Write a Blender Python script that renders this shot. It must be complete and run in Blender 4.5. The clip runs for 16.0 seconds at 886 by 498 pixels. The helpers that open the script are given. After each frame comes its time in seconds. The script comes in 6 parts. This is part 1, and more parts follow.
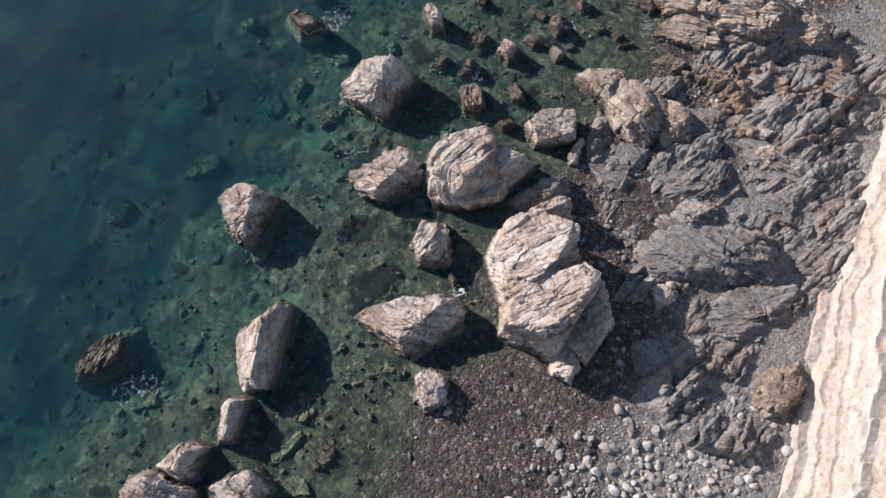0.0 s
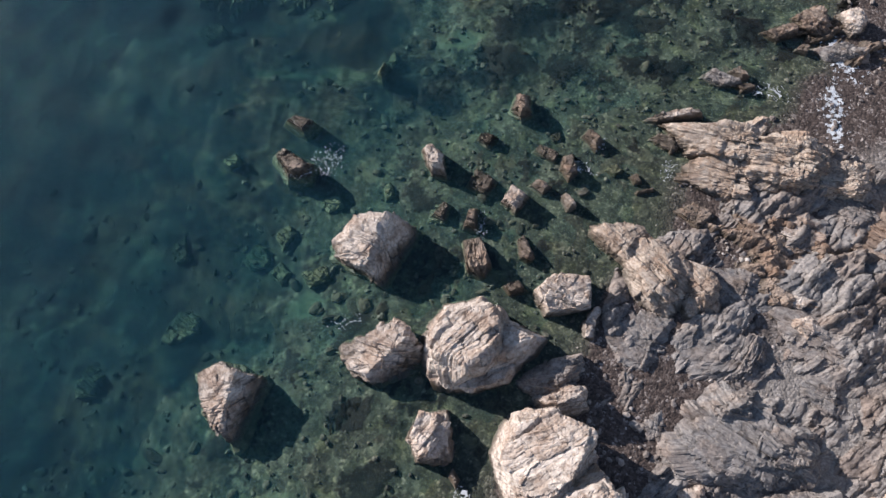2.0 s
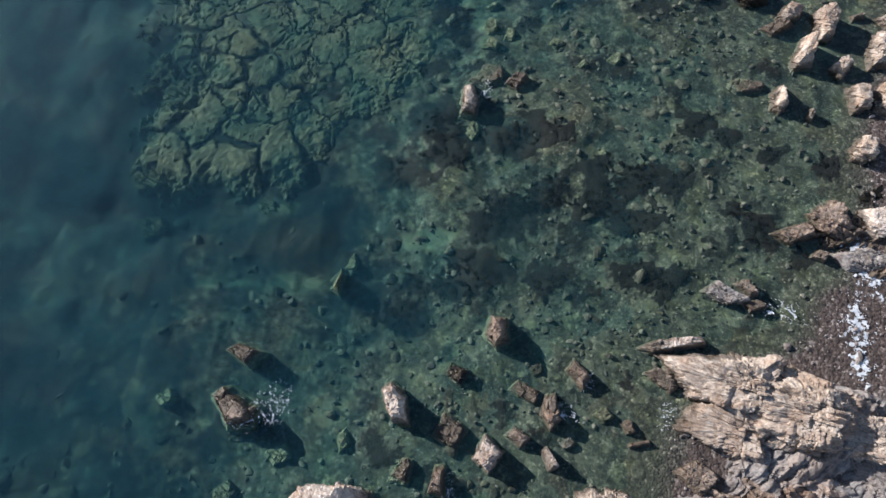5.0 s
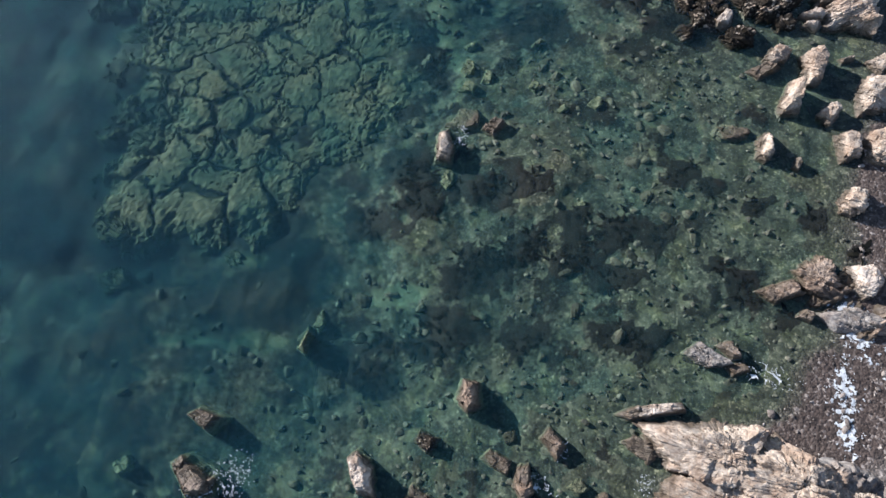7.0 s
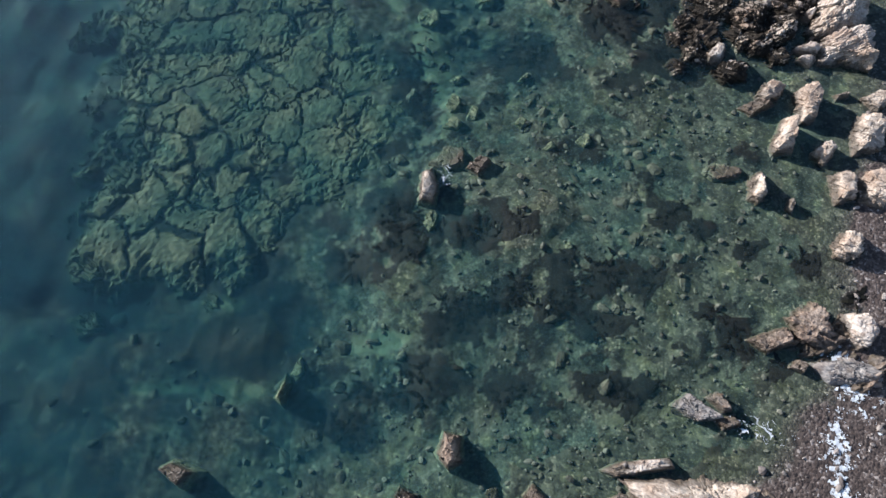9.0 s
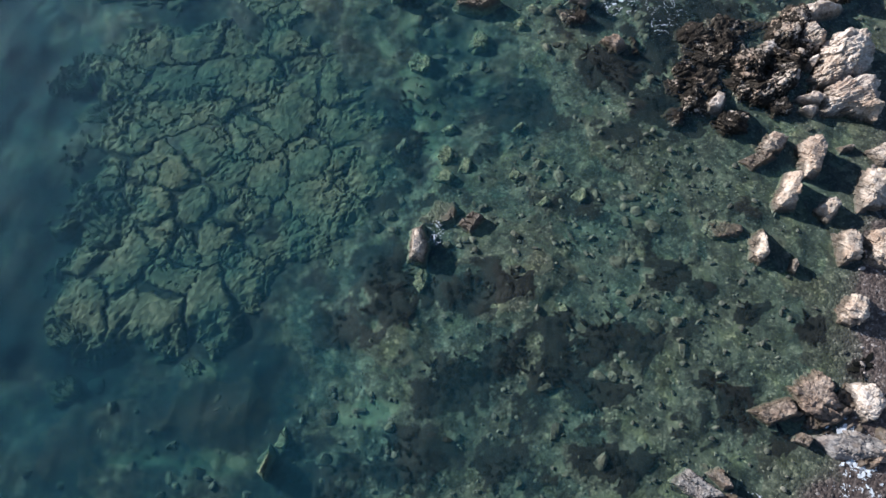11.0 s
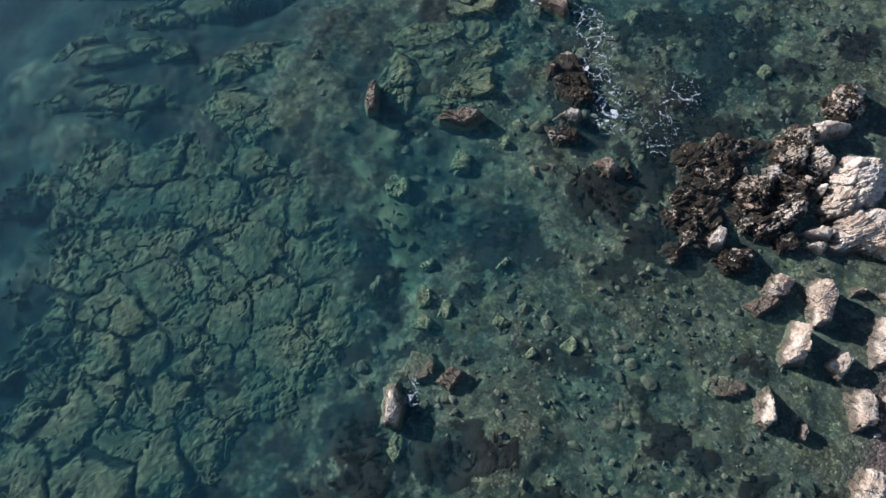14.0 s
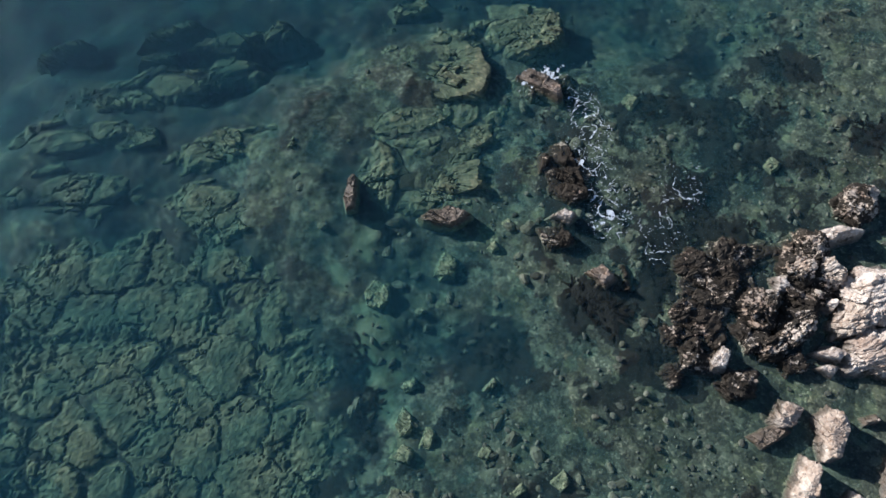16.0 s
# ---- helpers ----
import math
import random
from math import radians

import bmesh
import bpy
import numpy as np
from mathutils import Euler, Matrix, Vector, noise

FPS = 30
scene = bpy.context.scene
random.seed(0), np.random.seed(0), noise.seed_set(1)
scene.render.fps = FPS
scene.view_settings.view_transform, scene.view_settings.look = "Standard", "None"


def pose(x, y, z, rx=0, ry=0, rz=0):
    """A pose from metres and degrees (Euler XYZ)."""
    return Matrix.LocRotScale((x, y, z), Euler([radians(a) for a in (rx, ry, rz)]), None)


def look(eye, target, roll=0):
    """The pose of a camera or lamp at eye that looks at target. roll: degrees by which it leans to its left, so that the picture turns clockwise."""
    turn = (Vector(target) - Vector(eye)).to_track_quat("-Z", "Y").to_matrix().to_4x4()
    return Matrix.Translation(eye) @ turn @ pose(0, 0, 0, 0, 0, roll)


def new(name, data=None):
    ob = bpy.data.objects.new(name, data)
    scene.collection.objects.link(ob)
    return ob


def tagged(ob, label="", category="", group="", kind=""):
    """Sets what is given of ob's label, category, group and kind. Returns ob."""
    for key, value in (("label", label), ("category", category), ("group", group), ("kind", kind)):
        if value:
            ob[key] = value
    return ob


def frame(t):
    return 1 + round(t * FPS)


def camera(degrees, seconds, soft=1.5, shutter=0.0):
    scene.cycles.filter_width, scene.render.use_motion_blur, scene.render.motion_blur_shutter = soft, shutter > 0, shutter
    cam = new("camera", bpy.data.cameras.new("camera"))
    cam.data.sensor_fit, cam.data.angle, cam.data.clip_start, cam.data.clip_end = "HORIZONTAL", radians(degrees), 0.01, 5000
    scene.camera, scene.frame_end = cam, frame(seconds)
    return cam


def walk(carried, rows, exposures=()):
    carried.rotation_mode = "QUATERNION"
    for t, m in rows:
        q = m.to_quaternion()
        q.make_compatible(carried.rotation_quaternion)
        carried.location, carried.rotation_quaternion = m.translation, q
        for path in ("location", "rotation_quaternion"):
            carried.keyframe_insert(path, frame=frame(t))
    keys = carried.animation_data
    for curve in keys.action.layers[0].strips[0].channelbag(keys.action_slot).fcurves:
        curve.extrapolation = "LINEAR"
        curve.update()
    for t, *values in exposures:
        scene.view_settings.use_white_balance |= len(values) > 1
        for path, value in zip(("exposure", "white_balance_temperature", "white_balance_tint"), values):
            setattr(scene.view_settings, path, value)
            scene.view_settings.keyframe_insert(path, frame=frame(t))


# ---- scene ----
cam = camera(72.0, 16.0, soft=1.5)
# seconds, place of the drone, yaw, pitch, roll
ROWS = [
    (0, 0.00, 0.00, 28.06, 0.00, -69.85, -0.12),
    (0.5, -0.01, 1.76, 28.06, 0.07, -69.68, -0.06),
    (1, -0.00, 3.90, 28.06, 0.06, -69.56, 0.03),
    (1.5, 0.07, 6.37, 28.09, 0.08, -69.62, 0.18),
    (2, 0.21, 8.94, 28.09, 0.10, -69.76, 0.35),
    (2.5, 0.41, 11.40, 28.13, 0.10, -69.75, 0.49),
    (3, 0.66, 13.84, 28.11, -0.01, -69.75, 0.60),
    (3.5, 1.00, 16.18, 28.09, -0.06, -69.75, 0.70),
    (4, 1.35, 18.16, 28.08, -0.10, -69.56, 0.79),
    (4.5, 1.73, 19.78, 28.08, -0.13, -69.42, 0.84),
    (5, 2.12, 21.02, 28.03, -0.13, -69.35, 0.87),
    (7.5, 3.75, 24.45, 27.83, -0.07, -69.13, 0.86),
    (8, 3.96, 24.97, 27.79, -0.06, -68.99, 0.85),
    (8.5, 4.19, 25.56, 27.74, -0.04, -68.96, 0.85),
    (9, 4.37, 26.20, 27.76, -0.01, -69.07, 0.86),
    (11.5, 4.84, 30.41, 27.79, -0.13, -69.02, 0.65),
    (12, 4.96, 31.61, 27.81, -0.20, -69.03, 0.56),
    (12.5, 5.13, 32.87, 27.83, -0.23, -68.96, 0.50),
    (13, 5.31, 34.18, 27.84, -0.27, -68.86, 0.44),
    (13.5, 5.46, 35.55, 27.85, -0.33, -68.82, 0.39),
    (14, 5.60, 37.03, 27.90, -0.35, -68.97, 0.35),
    (14.5, 5.77, 38.60, 27.97, -0.38, -69.22, 0.26),
    (15, 5.96, 40.19, 28.01, -0.38, -69.47, 0.19),
    (15.5, 6.13, 41.81, 28.04, -0.35, -69.73, 0.09),
    (16, 6.27, 43.47, 28.01, -0.36, -70.00, 0.01),
]
walk(cam, [(t, pose(x, y, z, 90 + pitch, roll, yaw)) for t, x, y, z, yaw, pitch, roll in ROWS], [(0, 0.37, 6350, 19), (3, 0.41, 6300, 17), (8, 0.72, 6050, 14), (16, 0.52, 5900, 13)])

# ---- sky, sun ----
SUN_AZIMUTH, SUN_HEIGHT = 149.0, 21.5   # degrees from +x, counter-clockwise; above the horizon
world = bpy.data.worlds.new("sky")
scene.world = world
world.use_nodes = True
sky = world.node_tree.nodes.new("ShaderNodeTexSky")
sky.sky_type, sky.sun_disc = "NISHITA", False
sky.sun_elevation, sky.sun_rotation = radians(SUN_HEIGHT), radians(90 - SUN_AZIMUTH)
sky.air_density, sky.dust_density, sky.ozone_density = 1.0, 0.6, 1.5
world.node_tree.links.new(sky.outputs[0], world.node_tree.nodes["Background"].inputs[0])
world.node_tree.nodes["Background"].inputs[1].default_value = 0.1
sun = new("sun", bpy.data.lights.new("sun", "SUN"))
sun.data.energy, sun.data.angle, sun.data.color = 5.0, radians(0.53), (1.0, 0.95, 0.885)
toward = Vector((math.cos(radians(SUN_AZIMUTH)) * math.cos(radians(SUN_HEIGHT)), math.sin(radians(SUN_AZIMUTH)) * math.cos(radians(SUN_HEIGHT)), math.sin(radians(SUN_HEIGHT))))
sun.matrix_world = look(toward * 300, (0, 0, 0))


# ---- numeric noise ----
def hash3(ix, iy, iz, seed):
    h = (ix.astype(np.int64) * 374761393 + iy.astype(np.int64) * 668265263 + iz.astype(np.int64) * 2147483647 + seed * 1274126177) & 0x7FFFFFFF
    h = ((h ^ (h >> 13)) * 1274126177) & 0x7FFFFFFF
    h = ((h ^ (h >> 15)) * 2246822519) & 0x7FFFFFFF
    return ((h ^ (h >> 16)) & 0xFFFFFF) / float(0xFFFFFF)


def vnoise(p, seed=0):
    """Smooth value noise, -1 to 1, for points p (n x 3)."""
    i = np.floor(p).astype(np.int64)
    f = p - i
    u = f * f * f * (f * (f * 6 - 15) + 10)
    out = 0
    for a in (0, 1):
        wa = u[:, 0] if a else 1 - u[:, 0]
        for b in (0, 1):
            wb = u[:, 1] if b else 1 - u[:, 1]
            for c in (0, 1):
                wc = u[:, 2] if c else 1 - u[:, 2]
                out = out + wa * wb * wc * hash3(i[:, 0] + a, i[:, 1] + b, i[:, 2] + c, seed)
    return out * 2 - 1


def fbm(p, octaves=4, seed=0, gain=0.5):
    out, amp, total = 0, 1.0, 0
    for k in range(octaves):
        c, s = math.cos(0.7 * k + 0.4), math.sin(0.7 * k + 0.4)
        q = np.stack([p[:, 0] * c - p[:, 1] * s, p[:, 0] * s + p[:, 1] * c, p[:, 2]], 1)
        out = out + amp * vnoise(q * (2.03 ** k) + 17.3 * k, seed + k)
        total += amp
        amp *= gain
    return out / total


def ridged(p, octaves=3, seed=0):
    out, amp, total = 0, 1.0, 0
    for k in range(octaves):
        out = out + amp * (1 - np.abs(vnoise(p * (2.1 ** k) + 9.1 * k, seed + k)) * 2)
        total += amp
        amp *= 0.5
    return out / total


def flat3(x, y, s=1.0, z=0.0):
    return np.stack([x * s, y * s, np.full_like(x, z)], 1)


def step(a, b, x):
    t = np.clip((x - a) / (b - a), 0, 1)
    return t * t * (3 - 2 * t)


# ---- node helpers ----
class Nodes:
    def __init__(self, name):
        self.mat = bpy.data.materials.new(name)
        self.mat.use_nodes = True
        self.tree = self.mat.node_tree
        self.tree.nodes.clear()
        self.out = self.tree.nodes.new("ShaderNodeOutputMaterial")

    def add(self, kind, **inputs):
        node = self.tree.nodes.new(kind)
        for key, value in inputs.items():
            self.put(node, key.replace("_", " "), value)
        return node

    def put(self, node, key, value):
        socket = node.inputs[int(key[1:])] if key[0] == "i" and key[1:].isdigit() else node.inputs[key]
        if isinstance(value, bpy.types.NodeSocket):
            self.tree.links.new(value, socket)
        else:
            socket.default_value = value

    def noise(self, vector, scale, detail=5.0, rough=0.55, warp=0.0):
        n = self.add("ShaderNodeTexNoise", Vector=vector, Scale=scale, Detail=detail, Roughness=rough, Distortion=warp)
        return n.outputs["Fac"]

    def cells(self, vector, scale, feature="F1"):
        n = self.tree.nodes.new("ShaderNodeTexVoronoi")
        n.feature = feature
        self.put(n, "Vector", vector)
        self.put(n, "Scale", scale)
        return n

    def ramp(self, fac, *stops):
        n = self.tree.nodes.new("ShaderNodeValToRGB")
        el = n.color_ramp.elements
        while len(el) < len(stops):
            el.new(0.5)
        for e, (at, col) in zip(el, stops):
            e.position, e.color = at, (*col, 1) if len(col) == 3 else col
        self.put(n, "Fac", fac)
        return n.outputs["Color"]

    def band(self, value, low, high, a=0.0, b=1.0):
        n = self.tree.nodes.new("ShaderNodeMapRange")
        n.interpolation_type = "SMOOTHSTEP"
        for key, v in zip(("Value", "From Min", "From Max", "To Min", "To Max"), (value, low, high, a, b)):
            self.put(n, key, v)
        return n.outputs["Result"]

    def math(self, op, a, b=0.0):
        n = self.tree.nodes.new("ShaderNodeMath")
        n.operation = op
        self.put(n, "i0", a)
        self.put(n, "i1", b)
        return n.outputs[0]

    def mix(self, fac, a, b, mode="MIX"):
        n = self.tree.nodes.new("ShaderNodeMix")
        n.data_type, n.blend_type = "RGBA", mode
        self.put(n, "i0", fac)
        self.put(n, "i6", a if isinstance(a, bpy.types.NodeSocket) else (*a, 1))
        self.put(n, "i7", b if isinstance(b, bpy.types.NodeSocket) else (*b, 1))
        return n.outputs[2]

    def attribute(self, name):
        n = self.tree.nodes.new("ShaderNodeAttribute")
        n.attribute_name = name
        return n.outputs["Fac"]

    def surface(self, color, rough, bump=None, strength=0.5, distance=0.03, specular=0.35):
        b = self.add("ShaderNodeBsdfPrincipled")
        self.put(b, "Base Color", color if isinstance(color, bpy.types.NodeSocket) else (*color, 1))
        self.put(b, "Roughness", rough)
        self.put(b, "Specular IOR Level", specular)
        if bump is not None:
            n = self.add("ShaderNodeBump", Height=bump, Strength=strength, Distance=distance)
            self.put(b, "Normal", n.outputs[0])
        self.tree.links.new(b.outputs[0], self.out.inputs[0])
        return self.mat


def height_above_sea(n):
    geo = n.add("ShaderNodeNewGeometry")
    split = n.add("ShaderNodeSeparateXYZ", Vector=geo.outputs["Position"])
    return geo.outputs["Position"], split.outputs["Z"]


def rock_material(name, pale, mid, dark, weed=0.0, tide=0.35, pits=0.5, stain=0.55):
    """Layered schist: beds in pale, mid and dark tones, brown stains, dark wet weed up to the tide mark, olive film below the water."""
    n = Nodes(name)
    place, z = height_above_sea(n)
    bed = n.attribute("bed")
    info = n.add("ShaderNodeObjectInfo")
    shift = n.math("MULTIPLY", info.outputs["Random"], 37.0)
    along = n.add("ShaderNodeCombineXYZ", X=n.math("ADD", n.math("MULTIPLY", bed, 5.5), shift), Y=n.math("MULTIPLY", n.noise(place, 0.9, 3), 2.2), Z=0.0)
    beds = n.noise(along.outputs[0], 1.0, 5.0, 0.65)
    fine = n.noise(place, 7.0, 8.0, 0.7)
    big = n.noise(place, 0.55, 4.0, 0.55, 0.6)
    color = n.ramp(n.math("ADD", n.math("MULTIPLY", beds, 0.45), n.math("MULTIPLY", fine, 0.55)), (0.33, dark), (0.43, mid), (0.54, pale), (0.72, tuple(min(1, c * 1.18) for c in pale)))
    color = n.mix(n.band(big, 0.47, 0.62, 0.0, stain), color, (0.30, 0.215, 0.155))
    color = n.mix(n.band(n.noise(place, 1.7, 6, 0.7), 0.55, 0.7, 0.0, 0.6), color, mid)
    lichen = n.band(n.noise(place, 3.2, 9, 0.72, 0.4), 0.50, 0.60, 0.0, 0.6)
    color = n.mix(lichen, color, n.mix(1.0, color, (0.50, 0.46, 0.43), "MULTIPLY"))
    patina = n.band(n.noise(place, 1.7, 7, 0.7, 0.8), 0.49, 0.6, 0.0, 0.55)
    color = n.mix(patina, color, n.mix(1.0, color, (0.60, 0.50, 0.43) if stain > 0.3 else (0.58, 0.56, 0.55), "MULTIPLY"))
    jumble = n.math("MULTIPLY", n.noise(place, 1.1, 4, 0.6), 1.6)
    joint_place = n.add("ShaderNodeCombineXYZ", X=n.math("ADD", n.math("MULTIPLY", bed, 3.2), jumble), Y=n.math("ADD", n.math("MULTIPLY", n.attribute("strike"), 0.5), jumble), Z=shift)
    crack = n.cells(joint_place.outputs[0], 1.0, "DISTANCE_TO_EDGE").outputs["Distance"]
    seams = n.math("MULTIPLY", n.band(crack, 0.0, 0.06, 0.6, 0.0), n.band(n.noise(place, 1.3, 3), 0.48, 0.62))
    if name == "reef_schist":
        seams = n.math("MULTIPLY", seams, 0.15)
    block = n.attribute("block")
    color = n.mix(n.band(block, 0.55, 0.95, 0.0, 0.55), color, n.mix(1.0, color, (0.72, 0.60, 0.52), "MULTIPLY"))
    color = n.mix(n.band(block, 0.35, 0.05, 0.0, 0.6), color, n.mix(1.0, color, (0.66, 0.70, 0.74), "MULTIPLY"))
    color = n.mix(seams, color, (0.05, 0.042, 0.038))
    pit = n.cells(place, 6.0).outputs["Distance"]
    hole = n.math("MULTIPLY", n.band(pit, 0.10, 0.2, 1.0, 0.0), n.band(n.noise(place, 0.8, 3), 0.46, 0.56, 0.0, pits))
    color = n.mix(hole, color, (0.06, 0.05, 0.04))
    if weed:
        tuft = n.math("ADD", n.math("MULTIPLY", n.noise(place, 1.1, 4, 0.6), 0.45), n.math("MULTIPLY", n.noise(place, 5.5, 8, 0.72), 0.55))
        tuft = n.math("SUBTRACT", tuft, n.band(z, 0.0, 0.9, -0.02, 0.05))
        tufts = n.band(tuft, 0.477 - 0.03 * weed, 0.493 - 0.03 * weed)
        color = n.mix(n.math("MULTIPLY", tufts, 0.95), color, n.ramp(n.noise(place, 9.0, 4), (0.35, (0.005, 0.005, 0.004)), (0.7, (0.024, 0.021, 0.017))))
    mark = n.math("ADD", n.math("MULTIPLY", n.noise(place, 1.3, 6, 0.7), 0.9), -0.45 + tide)
    wet = n.band(n.math("SUBTRACT", z, mark), -0.22, 0.16, 1.0, 0.0)
    kelp = n.ramp(n.noise(place, 4.0, 6, 0.7), (0.36, (0.022, 0.018, 0.013)), (0.55, (0.06, 0.047, 0.03)), (0.7, (0.125, 0.095, 0.065)))
    color = n.mix(n.math("MULTIPLY", wet, 0.15 if weed else 0.8), color, kelp)
    algae = n.math("ADD", n.math("MULTIPLY", n.noise(place, 3.8, 8, 0.72), 0.65), n.math("MULTIPLY", n.noise(place, 1.3, 6, 0.65), 0.35))
    dim = {"reef_schist": 0.78, "drowned_schist": 1.15}.get(name, 1.0)
    film = n.ramp(algae, *[(at, tuple(dim * c for c in tone)) for at, tone in ((0.38, (0.06, 0.07, 0.047)), (0.47, (0.13, 0.145, 0.092)), (0.54, (0.19, 0.20, 0.125)), (0.62, (0.34, 0.32, 0.20)))])
    color = n.mix(n.band(z, -0.38, -0.03, 0.92 if weed < 1 else 0.3, 0.0) if name not in ("reef_schist", "drowned_schist") else n.band(z, 0.0, 0.25, 0.96, 0.0), color, film)
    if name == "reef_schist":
        # Joints and hollows darkened in the colour: weed, and shade the low relief lacks.
        color = n.mix(n.band(n.attribute("joint_and_shade"), 0.3, 0.8, 0.0, 0.8), color, (0.014, 0.016, 0.013))
    rough = n.band(wet, 0.2, 0.9, 0.9, 0.7 if weed else 0.5)
    relief = n.math("SUBTRACT", n.math("ADD", n.math("MULTIPLY", fine, 0.6), n.math("MULTIPLY", beds, 0.5)), n.math("ADD", n.math("MULTIPLY", seams, 0.6), n.math("MULTIPLY", hole, 0.9)))
    return n.surface(color, rough, relief, 0.7, 0.08 if weed else 0.07, 0.08 if weed else 0.3)


PALE_ROCK = rock_material("pale_schist", (0.61, 0.54, 0.465), (0.44, 0.378, 0.315), (0.13, 0.11, 0.098))
GREY_ROCK = rock_material("grey_schist", (0.31, 0.288, 0.262), (0.185, 0.175, 0.166), (0.055, 0.053, 0.054), tide=0.0, pits=0.2, stain=0.25)
BROWN_ROCK = rock_material("brown_schist", (0.35, 0.28, 0.22), (0.22, 0.172, 0.135), (0.08, 0.064, 0.053))
TAN_ROCK = rock_material("tan_schist", (0.51, 0.435, 0.355), (0.35, 0.292, 0.232), (0.10, 0.084, 0.07), pits=1.0)
DROWNED_ROCK = rock_material("drowned_schist", (0.33, 0.29, 0.21), (0.20, 0.18, 0.125), (0.08, 0.075, 0.055), weed=0.25)
WEEDY_ROCK = rock_material("weedy_schist", (0.56, 0.475, 0.385), (0.38, 0.315, 0.25), (0.12, 0.10, 0.085), weed=1.3, tide=0.55)
REEF_ROCK = rock_material("reef_schist", (0.33, 0.29, 0.21), (0.20, 0.18, 0.125), (0.08, 0.075, 0.055), weed=0.25)


def cliff_material():
    n = Nodes("pale_cliff")
    place, z = height_above_sea(n)
    bed = n.attribute("bed")
    along = n.add("ShaderNodeCombineXYZ", X=n.math("MULTIPLY", bed, 2.2), Y=n.math("MULTIPLY", n.noise(place, 0.6, 4), 2.2), Z=0.0)
    beds = n.noise(along.outputs[0], 1.0, 6, 0.65)
    fine = n.noise(place, 5.0, 8, 0.7)
    color = n.ramp(n.math("ADD", n.math("MULTIPLY", beds, 0.6), n.math("MULTIPLY", fine, 0.4)), (0.35, (0.20, 0.15, 0.11)), (0.45, (0.40, 0.34, 0.28)), (0.54, (0.53, 0.475, 0.41)), (0.68, (0.63, 0.59, 0.535)))
    color = n.mix(n.band(n.noise(place, 0.8, 5, 0.6, 0.8), 0.56, 0.7, 0.0, 0.6), color, (0.55, 0.38, 0.27))
    return n.surface(color, 0.9, n.math("ADD", fine, beds), 0.8, 0.12)


CLIFF_ROCK = cliff_material()


def ground_material():
    """Shingle: brown and grey pebbles, dry grey grit up the beach, olive film and dark weed under water, the weed tone
    also laid over the deep floor for light lost in deep water, bare sand in the hollows.
    """
    n = Nodes("shingle")
    place, z = height_above_sea(n)
    slight = n.add("ShaderNodeVectorMath", i0=n.add("ShaderNodeTexNoise", Vector=place, Scale=5.0, Detail=3.0).outputs["Color"])
    slight.operation = "SCALE"
    n.put(slight, "Scale", 0.13)
    ruffle = n.add("ShaderNodeVectorMath", i0=place, i1=slight.outputs[0])
    small, large = n.cells(ruffle.outputs[0], 10.0), n.cells(ruffle.outputs[0], 4.3)
    tone = n.math("ADD", n.math("MULTIPLY", n.add("ShaderNodeSeparateXYZ", Vector=small.outputs["Color"]).outputs[0], 0.6), n.math("MULTIPLY", n.add("ShaderNodeSeparateXYZ", Vector=large.outputs["Color"]).outputs[1], 0.4))
    broad = n.noise(place, 0.35, 5, 0.6)
    wet_tone = n.ramp(tone, (0.15, (0.045, 0.036, 0.032)), (0.5, (0.088, 0.066, 0.056)), (0.78, (0.15, 0.122, 0.105)), (0.93, (0.34, 0.30, 0.27)))
    dry_tone = n.ramp(tone, (0.15, (0.20, 0.182, 0.16)), (0.55, (0.27, 0.248, 0.22)), (0.9, (0.38, 0.35, 0.315)))
    color = n.mix(n.attribute("dry"), wet_tone, dry_tone)
    sea_tone = n.ramp(tone, (0.1, (0.058, 0.065, 0.046)), (0.45, (0.088, 0.10, 0.07)), (0.74, (0.13, 0.143, 0.10)), (0.95, (0.33, 0.32, 0.225)))
    sea_tone = n.mix(n.band(n.noise(place, 2.7, 9, 0.75, 0.5), 0.49, 0.56, 0.0, 0.6), sea_tone, (0.022, 0.027, 0.02))
    color = n.mix(n.band(z, -0.08, 0.03, 1.0, 0.0), color, sea_tone)
    bent = n.add("ShaderNodeVectorMath", i0=place, i1=n.add("ShaderNodeTexNoise", Vector=place, Scale=1.6, Detail=4.0).outputs["Color"])
    patchy = n.cells(bent.outputs[0], 1.7, "SMOOTH_F1")
    n.put(patchy, "Smoothness", 0.55)
    sea_stone_tone = n.add("ShaderNodeSeparateXYZ", Vector=patchy.outputs["Color"]).outputs[0]
    color = n.mix(n.math("MULTIPLY", n.band(z, -0.12, 0.0, 1.0, 0.0), n.band(sea_stone_tone, 0.25, 0.6, 0.6, 0.0)), color, n.mix(1.0, color, (0.32, 0.33, 0.33), "MULTIPLY"))
    color = n.mix(n.math("MULTIPLY", n.band(z, -0.12, 0.0, 1.0, 0.0), n.band(sea_stone_tone, 0.7, 0.95, 0.0, 0.4)), color, (0.19, 0.205, 0.135))
    color = n.mix(n.math("MULTIPLY", n.band(z, -0.12, 0.0, 1.0, 0.0), n.band(n.noise(place, 0.8, 5, 0.65), 0.47, 0.65, 0.0, 0.6)), color, n.mix(1.0, color, (1.22, 1.2, 0.85), "MULTIPLY"))
    sand = n.mix(n.noise(place, 3.0, 5), (0.14, 0.19, 0.115), (0.23, 0.29, 0.18))
    bare = n.math("ADD", n.attribute("sand"), n.math("MULTIPLY", n.math("SUBTRACT", n.noise(place, 1.8, 7, 0.7), 0.5), 2.0))
